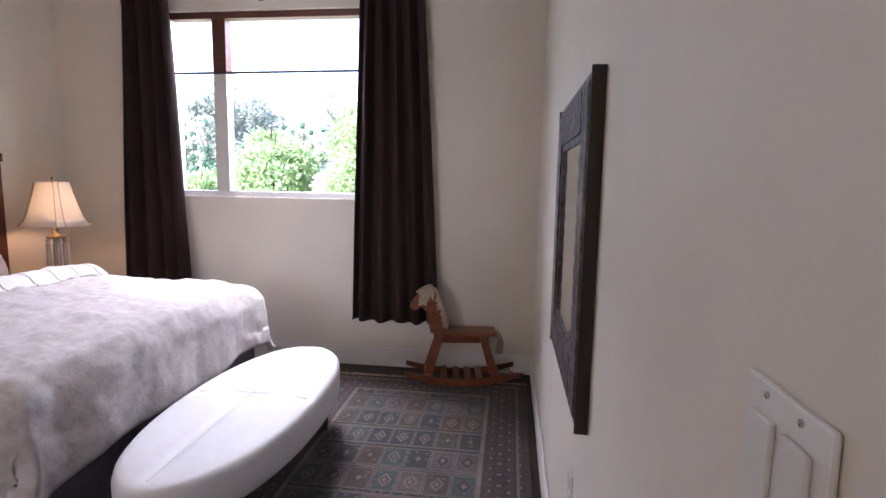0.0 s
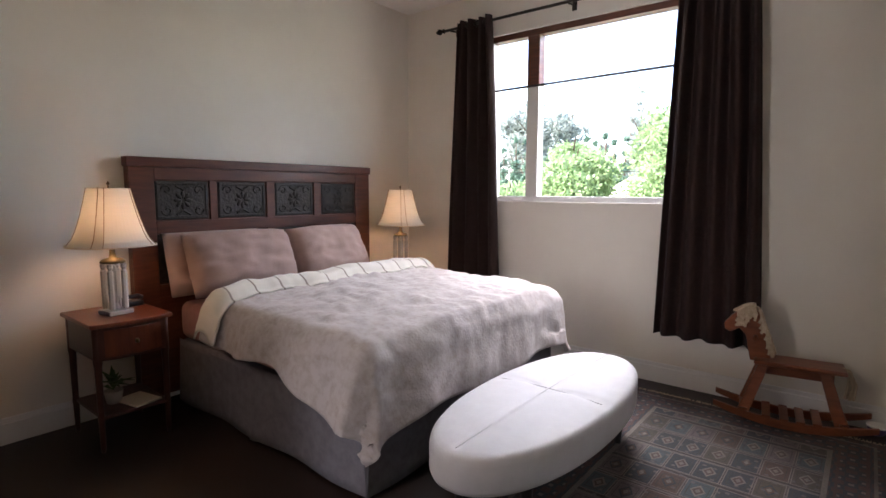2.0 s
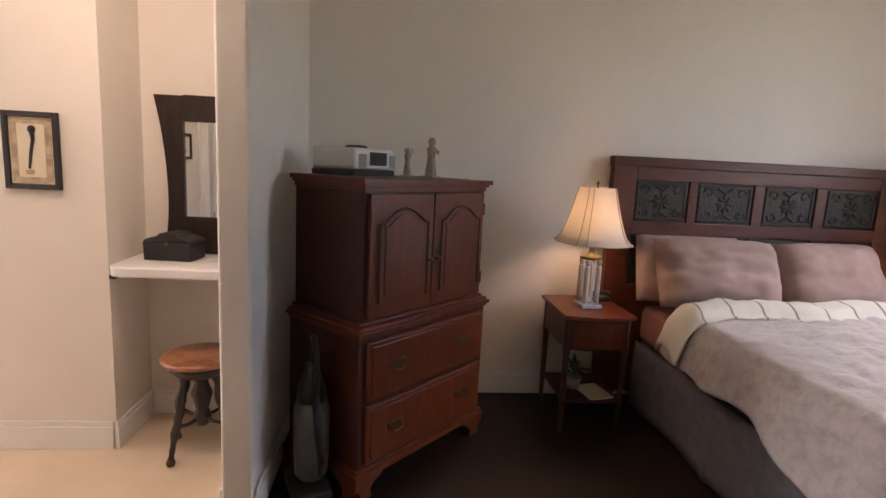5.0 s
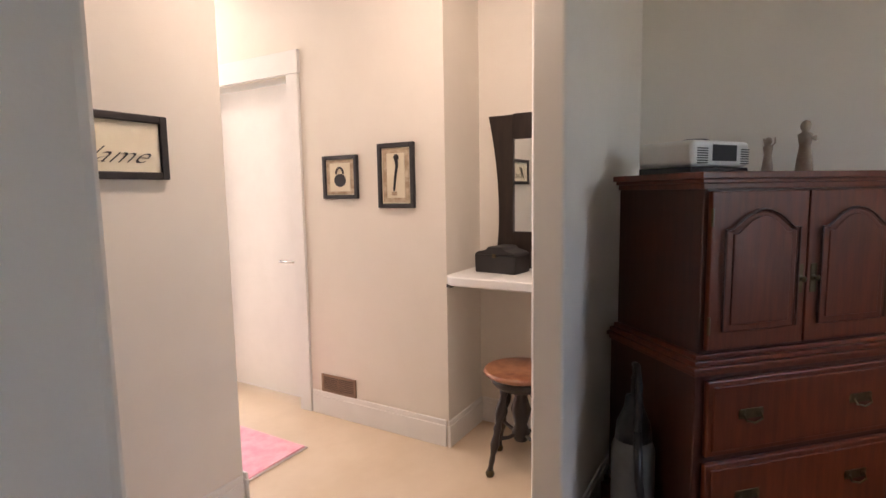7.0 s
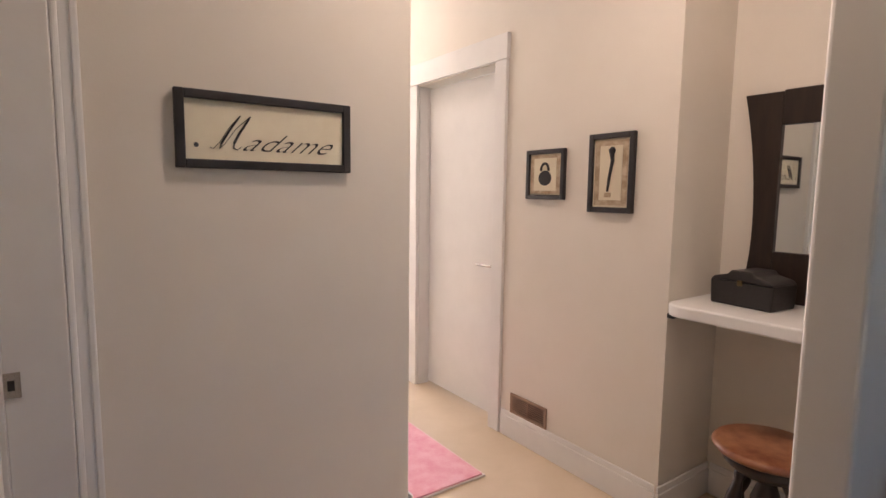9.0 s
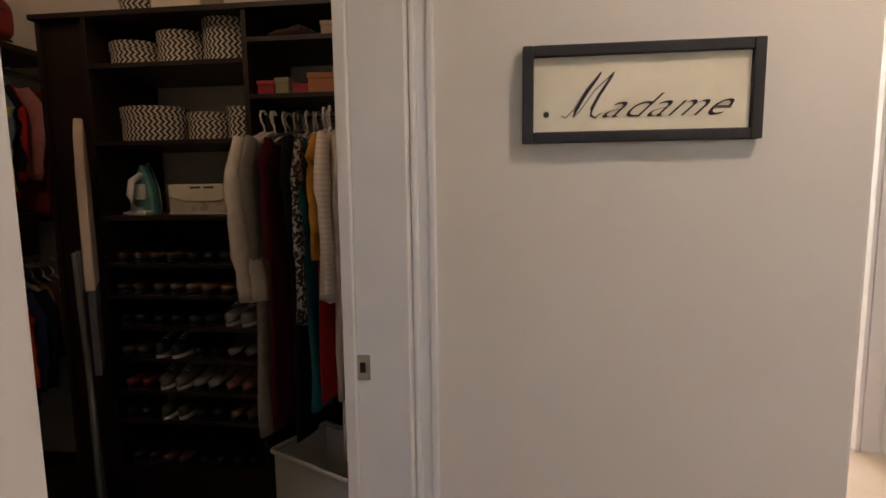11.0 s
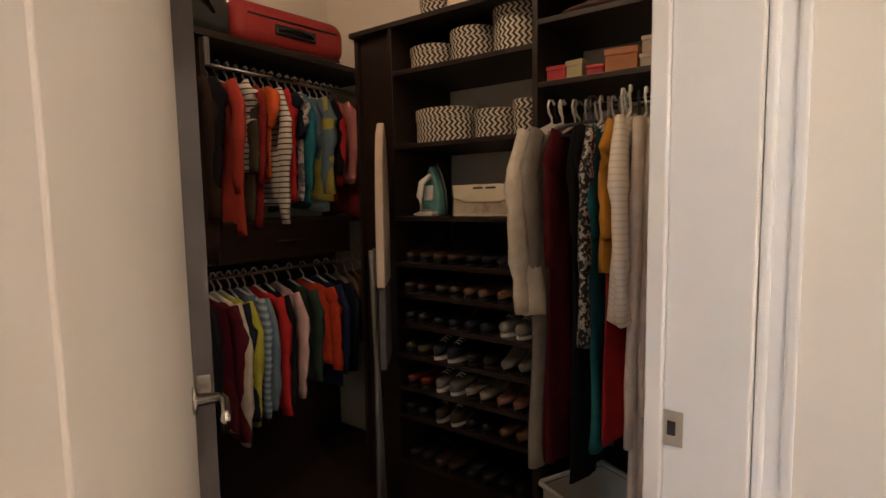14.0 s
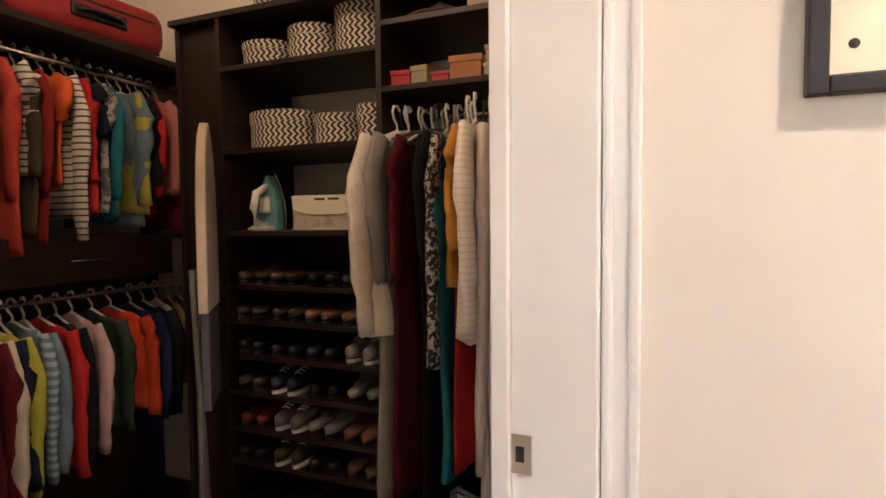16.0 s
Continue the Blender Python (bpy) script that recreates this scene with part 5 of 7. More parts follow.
part("ink_dot", lathe([(0.007, 0), (0.0, 0.001)], 14, m=Matrix.Translation((-0.214, -0.0112, -0.045)) @ Euler((radians(90), 0, 0)).to_matrix().to_4x4()), INK, pm)
part("glazing", box(-0.243, 0.243, -0.0165, -0.0155, -0.085, 0.085), PANE, pm).visible_shadow = False

# ---- alcove with vanity shelf ----
bm = bmesh.new()
out = [(-3.518, -5.278), (-3.16, -5.278)]
for i in range(9):
    t = i / 8 * math.pi / 2
    out.append((-3.155 + 0.085 * math.sin(t), -5.278 + 0.085 * (1 - math.cos(t))))
out += [(-3.07, -4.592), (-3.518, -4.592)]
f = bm.faces.new([bm.verts.new((x, y, 0.885)) for x, y in out])
ex = bmesh.ops.extrude_face_region(bm, geom=[f])
bmesh.ops.translate(bm, vec=(0, 0, 0.048), verts=[v for v in ex["geom"] if isinstance(v, bmesh.types.BMVert)])
bmesh.ops.bevel(bm, geom=bm.edges[:], offset=0.008, segments=3, profile=0.5, affect='EDGES')
vs = thing("vanity_shelf", "thick white shelf with a rounded corner built into the alcove", "shelf")
part("board", bm, TRIM, vs)
part("bracket", box(-3.26, -3.12, -5.277, -5.25, 0.865, 0.884, 0.002), BLACKP, vs)
vm = thing("vanity_mirror", "dark wood mirror with a flared waisted frame on the shelf", "mirror", (-3.514, -4.89, 0.935))


def waisted(half_top, half_waist, half_bottom, z0, z1):
    L, R = [], []
    for i in range(15):
        t = i / 14
        z = z0 + (z1 - z0) * t
        h = half_waist + (half_top - half_waist) * max(0, (t - 0.35) / 0.65) ** 2 + (half_bottom - half_waist) * max(0, (0.35 - t) / 0.35) ** 2
        L.append((h, z)); R.append((-h, z))
    return L, R


Lo, Ro = waisted(0.315, 0.255, 0.285, 0.0, 0.83)
mm = Euler((0, 0, radians(90))).to_matrix().to_4x4()
iw, iz0, iz1 = 0.17, 0.20, 0.70
left = [(iw, 0.0)] + Lo + [(iw, 0.83)]
part("frame_side", slab(left, -0.032, 0.0, 0.004, m=mm), BLACKW, vm)
part("frame_side", slab([(-x, z) for x, z in left], -0.032, 0.0, 0.004, m=mm), BLACKW, vm)
part("frame_top", slab([(-iw, iz1), (iw, iz1), (iw, 0.835), (-iw, 0.835)], -0.032, 0.0, 0.004, m=mm), BLACKW, vm)
part("frame_bottom", slab([(-iw, 0.0), (iw, 0.0), (iw, iz0), (-iw, iz0)], -0.032, 0.0, 0.004, m=mm), BLACKW, vm)
part("glass", slab([(-iw, iz0), (iw, iz0), (iw, iz1), (-iw, iz1)], -0.016, -0.004, 0, m=mm), MIRROR, vm)
# opposite picture, seen in the mirror
east = Matrix.Translation((-2.237, -6.3, 1.47)) @ Euler((0, 0, radians(-90))).to_matrix().to_4x4()
p3 = picture("framed_picture", "small black-framed print opposite the alcove", east, 0.30, 0.24, 0.024, 0.022, 0.04)
part("print_ground", box(-0.10, 0.10, -0.0125, -0.0105, -0.075, 0.075), SEPIA, p3)
JB = surface("black_leather_box", (0.014, 0.012, 0.012), (0.024, 0.02, 0.02), rough=0.45, bump=0.2)
jb = thing("camelback_box", "black camelback keepsake box on the vanity shelf", "box", (-3.34, -5.06, 0.933), 84)
jb.scale = (0.88, 1, 0.95)
prof = [(-0.135, 0.0), (0.135, 0.0), (0.14, 0.10), (0.12, 0.115), (0.06, 0.128), (0.045, 0.145), (-0.045, 0.145), (-0.06, 0.128), (-0.12, 0.115), (-0.14, 0.10)]
part("body", slab(prof[:3] + [(-0.14, 0.10)], -0.08, 0.08, 0.006), JB, jb)
part("lid", slab(prof[2:], -0.083, 0.083, 0.006), JB, jb)
part("clasp", box(-0.012, 0.012, -0.088, -0.083, 0.085, 0.108, 0.002), BRASS, jb)

stl = thing("piano_stool", "antique round stool with a worn red-brown seat and clawed turned legs", "stool", (-3.12, -4.865, 0), 15)
part("seat", lathe([(0.0, 0.475), (0.15, 0.470), (0.175, 0.478), (0.182, 0.490), (0.176, 0.500), (0.165, 0.503), (0.0, 0.497)], 32), STOOLTOP, stl, smooth=True)
part("apron", lathe([(0.05, 0.40), (0.12, 0.415), (0.145, 0.44), (0.15, 0.47), (0.0, 0.47)], 24), BLACKW, stl, smooth=True)
part("screw_column", lathe([(0.03, 0.14), (0.045, 0.18), (0.03, 0.22), (0.05, 0.30), (0.03, 0.36), (0.045, 0.40), (0.0, 0.41)], 16), BLACKW, stl, smooth=True)
for i in range(4):
    a = math.pi / 4 + i * math.pi / 2
    p0 = Vector((0.095 * math.cos(a), 0.095 * math.sin(a), 0.43))
    p1_ = Vector((0.185 * math.cos(a), 0.185 * math.sin(a), 0.03))
    n = 16
    rad = [0.016, 0.022, 0.014, 0.018, 0.024, 0.026, 0.022, 0.014, 0.020, 0.014, 0.018, 0.022, 0.016, 0.012, 0.014, 0.012, 0.016]
    part("leg", tube([p0.lerp(p1_, k / n) for k in range(n + 1)], 0.02, 10, radii=rad), BLACKW, stl, smooth=True)
    part("claw_foot", lathe([(0.0, 0.0), (0.018, 0.006), (0.022, 0.02), (0.016, 0.036), (0.0, 0.042)], 12, m=Matrix.Translation((p1_.x, p1_.y, 0))), BRASS, stl, smooth=True)
    part("stretcher", tube([(0.0, 0.0, 0.18), (0.075 * math.cos(a), 0.075 * math.sin(a), 0.17), (0.15 * math.cos(a), 0.15 * math.sin(a), 0.18)], 0.009, 8), BLACKW, stl, smooth=True)

pr = thing("pink_bath_mat", "pink shaggy mat on the pale hall floor", "rug", (0, 0, 0))
part("weave", box(-2.74, -2.26, -6.95, -5.95, 0.001, 0.014, 0.005), PINKRUG, pr)
part("binding", box(-2.75, -2.25, -6.96, -5.94, 0.0005, 0.007, 0.002), surface("pale_binding", (0.8, 0.68, 0.66), rough=0.9), pr)

# room beyond the hall
bv = thing("bath_vanity", "white bathroom vanity beyond the hall", "vanity", (-3.75, -9.6, 0))
part("cabinet", box(-0.40, 0.28, -0.8, 0.8, 0.10, 0.84, 0.004), TRIM, bv)
part("counter", box(-0.42, 0.31, -0.82, 0.82, 0.84, 0.88, 0.006), PLASTIC_W, bv)
for i in range(3):
    part("door", box(0.28, 0.298, -0.78 + i * 0.53, -0.27 + i * 0.53, 0.13, 0.81, 0.003), TRIM, bv)
BLUEP = surface("blue_packaging", (0.06, 0.25, 0.50), (0.3, 0.5, 0.62), rough=0.4, scale=14)
for y, h in ((-9.35, 0.16), (-9.2, 0.12)):
    b_ = thing("tissue_box", "blue box on the bathroom counter", "box", (-3.60, y, 0.88), 10)
    part("carton", box(-0.055, 0.055, -0.055, 0.055, 0, h, 0.004), BLUEP, b_)

# ---- closet fittings ----
cl = thing("shelf_unit", "tall espresso closet shelving full of boxes, shoes and clothes", "shelving")
SY0, SY1 = -6.76, -6.36
for x in (0.175, -0.458, -0.995):
    part("upright", box(x - 0.010, x + 0.010, SY0, SY1, 0.0, 1.962, 0.002), ESPRESSO, cl)
part("corner_panel", box(0.185, 0.372, SY0, SY1 - 0.04, 0.0, 1.962, 0.002), ESPRESSO, cl)
part("corner_stile", box(0.372, 0.392, SY0, SY1 - 0.02, 0.0, 1.962, 0.002), ESPRESSO, cl)
part("back_panel", box(-0.985, 0.165, -6.779, -6.764, 0.0, 1.20), ESPRESSO, cl)
SHELVES = (1.795, 1.508, 1.222, 1.035, 0.91, 0.785, 0.655, 0.52, 0.40, 0.20)
for z in SHELVES:
    part("shelf", box(-0.448, 0.165, SY0, SY1, z - 0.018, z, 0.002), ESPRESSO, cl)
for z in (1.865, 1.665):
    part("shelf", box(-0.985, -0.468, SY0, SY1, z - 0.018, z, 0.002), ESPRESSO, cl)
part("top_board", box(-1.005, 0.395, SY0, SY1 + 0.008, 1.963, 1.983, 0.002), ESPRESSO, cl)
part("plinth", box(-0.448, 0.165, SY1 - 0.02, SY1, 0.0, 0.18, 0.002), ESPRESSO, cl)
part("hanging_rod", tube([(-0.985, -6.50, 1.585), (-0.468, -6.50, 1.585)], 0.013, 10), STEEL, cl, smooth=True)

hu = thing("hanging_unit", "espresso closet wall unit with two chrome clothes rods", "wardrobe")
part("top_shelf", box(0.60, 0.995, -6.77, -4.62, 1.895, 1.92, 0.002), ESPRESSO, hu)
part("cleat", box(0.98, 0.995, -6.77, -4.62, 1.79, 1.895, 0.002), ESPRESSO, hu)
part("middle_shelf", box(0.62, 0.995, -6.77, -4.62, 1.19, 1.212, 0.002), ESPRESSO, hu)
part("drawer_front", box(0.60, 0.62, -6.52, -5.84, 1.05, 1.208, 0.003), ESPRESSO, hu)
part("drawer_pull", tube([(0.588, -6.25, 1.125), (0.588, -6.10, 1.125)], 0.004), STEEL, hu)
part("divider", box(0.62, 0.98, -5.84, -5.82, 1.212, 1.893, 0.002), ESPRESSO, hu)
part("divider", box(0.62, 0.98, -5.84, -5.82, 1.05, 1.188, 0.002), ESPRESSO, hu)
part("shelf_bracket", box(0.592, 0.60, -5.845, -5.825, 1.79, 1.89, 0.001), BLUEBLACK, hu)
part("drawer_box", box(0.62, 0.98, -6.52, -5.86, 1.05, 1.188, 0.002), ESPRESSO, hu)
part("lower_panel", box(0.984, 0.996, -6.77, -4.62, 0.0, 1.18), ESPRESSO, hu)
part("upper_rod", tube([(0.75, -6.77, 1.835), (0.75, -5.842, 1.835)], 0.012, 10), STEEL, hu, smooth=True)
part("upper_rod", tube([(0.75, -5.818, 1.835), (0.75, -4.63, 1.835)], 0.012, 10), STEEL, hu, smooth=True)
part("lower_rod", tube([(0.75, -6.77, 0.985), (0.75, -4.63, 0.985)], 0.012, 10), STEEL, hu, smooth=True)

CL = {}


def cloth(name, c, **kw):
    if name not in CL:
        CL[name] = surface("cloth_" + name, c, tuple(v * 0.8 for v in c), rough=0.9, scale=18, bump=0.3, bump_scale=120, **kw)
        CL[name].node_tree.nodes["Principled BSDF"].inputs["Specular IOR Level"].default_value = 0.12
    return CL[name]


CL["bw_stripe"] = stripes("cloth_bw_stripe", (0.60, 0.55, 0.48), (0.05, 0.045, 0.045), 0.022, "Z", 0.72)
CL["blue_stripe"] = stripes("cloth_blue_stripe", (0.11, 0.16, 0.22), (0.25, 0.33, 0.38), 0.028, "Z", 0.5)
CL["cream_knit"] = stripes("cloth_cream_knit", (0.84, 0.75, 0.66), (0.73, 0.64, 0.555), 0.017, "Z", 0.7)
CL["fleck"] = surface("cloth_black_fleck", (0.02, 0.02, 0.022), (0.45, 0.42, 0.38), rough=0.9, scale=70, detail=1, contrast=(0.5, 0.56))
CL["floral"] = surface("cloth_floral", (0.40, 0.36, 0.33), (0.10, 0.09, 0.11), rough=0.9, scale=30, detail=2, contrast=(0.45, 0.55))
HANG_W = surface("white_hanger_plastic", (0.72, 0.70, 0.66), rough=0.4)
HANG_D = surface("dark_hanger_plastic", (0.06, 0.06, 0.07), rough=0.4)


def garment(label, mat, where, turn, length, width=0.42, sleeve=0.5, thick=0.022, seed=0, hanger=None, kind="shirt", group="clothes on the rods", tilt=0):
    """Hangs from a rod at the local origin; local x runs along the hanger, z down the cloth."""
    root = thing(kind, label, "clothing", where, turn + tilt, group)
    hg = tube([(0.0, 0, -0.055), (0.0, 0, -0.035), (0.017, 0, -0.020), (0.024, 0, 0.0), (0.016, 0, 0.019), (-0.004, 0, 0.022), (-0.016, 0, 0.010)], 0.0042, 6)
    tube([(-width * 0.40, 0, -0.120), (-width * 0.22, 0, -0.088), (0, 0, -0.055), (width * 0.22, 0, -0.088), (width * 0.40, 0, -0.120), (0, 0, -0.124), (-width * 0.40, 0, -0.120)], 0.005, 6, bm=hg)
    part("hanger", hg, hanger or HANG_W, root, "white plastic hanger" if hanger is not HANG_D else "dark hanger")
    bm = bmesh.new()
    nu, nv = 26, 20
    rings = []
    for j in range(nv + 1):
        t = j / nv
        z = -0.056 - t * length
        sh = min(1.0, t * length / 0.062)
        hw = width / 2 * (0.20 + 0.72 * sh ** 0.75) * (1 + 0.06 * max(0, t - 0.3) + 0.03 * math.sin(t * 7 + seed))
        ring = []
        for i in range(nu):
            a = 2 * math.pi * i / nu
            c, s = math.cos(a), math.sin(a)
            x = hw * math.copysign(abs(c) ** 0.8, c) + 0.02 * math.sin(seed * 1.7) * t
            w = thick * (0.55 + 0.85 * t) * (1 + 0.35 * math.sin(x * 46 + seed * 2.3 + t * 2) * min(1, t * 3))
            y = w * s + 0.012 * t * math.sin(x * 17 + seed) + 0.016 * t * noise.noise(Vector((x * 6, t * 3, seed * 3.1)))
            zz = z + (0.012 * math.sin(x * 20 + seed) if j == nv else 0)
            if j == 0: zz += -0.03 * abs(c) ** 2
            ring.append(bm.verts.new((x, y, zz)))
        rings.append(ring)
    for p, q in zip(rings, rings[1:]):
        for i in range(nu):
            k = (i + 1) % nu
            bm.faces.new((p[i], p[k], q[k], q[i]))
    bm.faces.new(rings[0]); bm.faces.new(rings[-1])
    part("body", bm, mat, root, smooth=True)
    if sleeve:
        for sgn in (-1, 1):
            pts, rad = [], []
            for k in range(11):
                t = k / 10
                x = sgn * (width * 0.40 + 0.045 * min(1, t * 5) - 0.02 * t + 0.014 * math.sin(t * 5 + seed))
                pts.append((x, 0.016 * math.sin(t * 4 + seed) + 0.006, -0.092 - 0.02 * min(1, t * 8) - t * sleeve))
                rad.append((0.028 + 0.014 * min(1, t * 5) - 0.014 * t + 0.004 * math.sin(t * 17 + seed * 2) + 0.003 * math.sin(t * 31 + seed)) * (1.0 if thick < 0.02 else 1.25))
            part("sleeve", tube(pts, 0.05, 12, radii=rad, m=Matrix.Diagonal((1, 0.50, 1, 1))), mat, root, smooth=True)
    return root


UP = [("dark brown leather jacket on a hanger", cloth("brown", (0.034, 0.020, 0.016)), 0.80, 0.62, "jacket"),
      ("black top on a hanger", cloth("black", (0.010, 0.010, 0.012)), 0.66, 0.45, "shirt"),
      ("dark brown long coat on a hanger", cloth("brown", (0.034, 0.020, 0.016)), 0.86, 0.62, "jacket"),
      ("black blouse on a hanger", cloth("black", (0.010, 0.010, 0.012)), 0.70, 0.5, "shirt"),
      ("black dress top on a hanger", cloth("black", (0.010, 0.010, 0.012)), 0.76, 0.3, "shirt"),
      ("coral red top on a hanger", cloth("coral", (0.42, 0.055, 0.04)), 0.78, 0.5, "shirt"),
      ("black and white striped tee on a hanger", CL["bw_stripe"], 0.45, 0.16, "shirt"),
      ("olive brown top on a hanger", cloth("olive", (0.06, 0.045, 0.028)), 0.70, 0.4, "shirt"),
      ("dark red top on a hanger", cloth("darkred", (0.20, 0.018, 0.018)), 0.75, 0.45, "shirt"),
      ("orange short-sleeved tee on a hanger", cloth("orange", (0.62, 0.11, 0.03)), 0.50, 0.15, "shirt"),
      ("cream and black striped long-sleeved shirt on a hanger", CL["bw_stripe"], 0.62, 0.66, "shirt"),
      ("bright red top on a hanger", cloth("red", (0.42, 0.025, 0.025)), 0.60, 0.40, "shirt"),
      ("navy black tee on a hanger", cloth("navy", (0.012, 0.016, 0.030)), 0.55, 0.2, "shirt"),
      ("pale floral blouse on a hanger", CL["floral"], 0.62, 0.16, "shirt"),
      ("teal top on a hanger", cloth("teal", (0.02, 0.16, 0.20)), 0.64, 0.48, "shirt"),
      ("slate blue top on a hanger", cloth("slate", (0.13, 0.19, 0.23)), 0.66, 0.50, "shirt"),
      ("yellow green top on a hanger", cloth("yellow", (0.42, 0.36, 0.08)), 0.60, 0.50, "shirt"),
      ("black cardigan on a hanger", cloth("black", (0.010, 0.010, 0.012)), 0.55, 0.4, "shirt"),
      ("red cardigan on a hanger", cloth("red", (0.42, 0.025, 0.025)), 0.62, 0.45, "shirt"),
      ("dusty pink shirt on a hanger", cloth("pink", (0.55, 0.22, 0.20)), 0.50, 0.44, "shirt"),
      ("salmon pink shirt on a hanger", cloth("salmon", (0.58, 0.17, 0.13)), 0.48, 0.40, "shirt"),
      ("deep maroon shirt on a hanger", cloth("maroon", (0.16, 0.016, 0.018)), 0.70, 0.5, "shirt")]
for i, (lb, mt, ln, sl, kd) in enumerate(UP):
    y = -5.71 - i * 0.0425 + (0.012 if i == 2 else -0.020 if i == 3 else 0)
    garment(lb, mt, (0.75, y, 1.835), 0, ln * 0.80, 0.37, sl * 0.80, 0.013, i * 1.3, kind=kd, group="clothes on the upper rod", tilt=random.Random(i).uniform(-12, 12))
for i in range(7):
    garment("dark top hanging at the end of the rod", cloth("black", (0.010, 0.010, 0.012)) if i % 3 else cloth("brown", (0.034, 0.020, 0.016)), (0.75, -5.66 + i * 0.055, 1.835), 0, 0.56 + 0.03 * (i % 3), 0.38, 0.42, 0.014, 70 + i, kind="shirt", group="clothes on the upper rod")
LOW = [("black trousers-length top on a hanger", cloth("black", (0.010, 0.010, 0.012)), 0.62, 0.5, "shirt"),
       ("black jacket on a hanger", cloth("black", (0.010, 0.010, 0.012)), 0.60, 0.5, "jacket"),
       ("dark wine jacket on a hanger", cloth("wine", (0.09, 0.010, 0.016)), 0.68, 0.6, "jacket"),
       ("cream lined jacket on a hanger", cloth("cream", (0.46, 0.40, 0.32)), 0.66, 0.62, "jacket"),
       ("lime green hooded top on a hanger", cloth("lime", (0.36, 0.36, 0.05)), 0.60, 0.56, "jacket"),
       ("navy jacket on a hanger", cloth("navy", (0.012, 0.016, 0.030)), 0.60, 0.5, "jacket"),
       ("grey blue cardigan on a hanger", cloth("slate", (0.13, 0.19, 0.23)), 0.58, 0.5, "jacket"),
       ("blue and grey striped hooded top on a hanger", CL["blue_stripe"], 0.60, 0.54, "jacket"),
       ("red track jacket on a hanger", cloth("red", (0.42, 0.025, 0.025)), 0.60, 0.56, "jacket"),
       ("black track jacket on a hanger", cloth("black", (0.010, 0.010, 0.012)), 0.58, 0.5, "jacket"),
       ("pale pink fleece hooded jacket on a hanger", cloth("palepink", (0.52, 0.34, 0.32)), 0.52, 0.50, "jacket"),
       ("dark green jacket on a hanger", cloth("green", (0.03, 0.05, 0.035)), 0.52, 0.45, "jacket"),
       ("orange red jacket on a hanger", cloth("orangered", (0.55, 0.06, 0.025)), 0.46, 0.42, "jacket"),
       ("dark blue jacket on a hanger", cloth("blue", (0.02, 0.03, 0.09)), 0.62, 0.45, "jacket"),
       ("navy quilted jacket on a hanger", cloth("navy", (0.012, 0.016, 0.030)), 0.55, 0.45, "jacket"),
       ("cream trousers on a hanger", cloth("cream", (0.46, 0.40, 0.32)), 0.48, 0, "trousers"),
       ("khaki trousers on a hanger", cloth("khaki", (0.22, 0.15, 0.09)), 0.44, 0, "trousers"),
       ("brown trousers on a hanger", cloth("brownt", (0.13, 0.07, 0.04)), 0.42, 0, "trousers"),
       ("grey trousers on a hanger", cloth("greyt", (0.10, 0.10, 0.11)), 0.46, 0, "trousers")]
LOW_Y = (-5.76, -5.81, -5.855, -5.895, -5.925, -5.965, -6.00, -6.035, -6.085, -6.14, -6.195, -6.27, -6.345, -6.43, -6.49, -6.55, -6.61, -6.665, -6.72)
for i, (lb, mt, ln, sl, kd) in enumerate(LOW):
    garment(lb, mt, (0.74, LOW_Y[i], 0.985), 0, ln * 0.84, 0.40 if kd != "trousers" else 0.28, sl * 0.86, 0.017, i * 1.9 + 5, kind=kd, group="clothes on the lower rod", tilt=random.Random(i + 50).uniform(-12, 8))
for i in range(9):
    garment(("dark grey top on a hanger", "black skirt on a hanger", "mauve grey top on a hanger")[i % 3], (cloth("greyt", (0.10, 0.10, 0.11)), cloth("black", (0.010, 0.010, 0.012)), cloth("mauve", (0.13, 0.085, 0.085)))[i % 3], (0.74, -5.70 + i * 0.05, 0.985), 0, 0.52 + 0.05 * (i % 2), 0.38, 0.4 if i % 3 != 1 else 0, 0.015, 140 + i, kind="shirt", group="clothes on the lower rod", tilt=random.Random(i + 60).uniform(-8, 8))
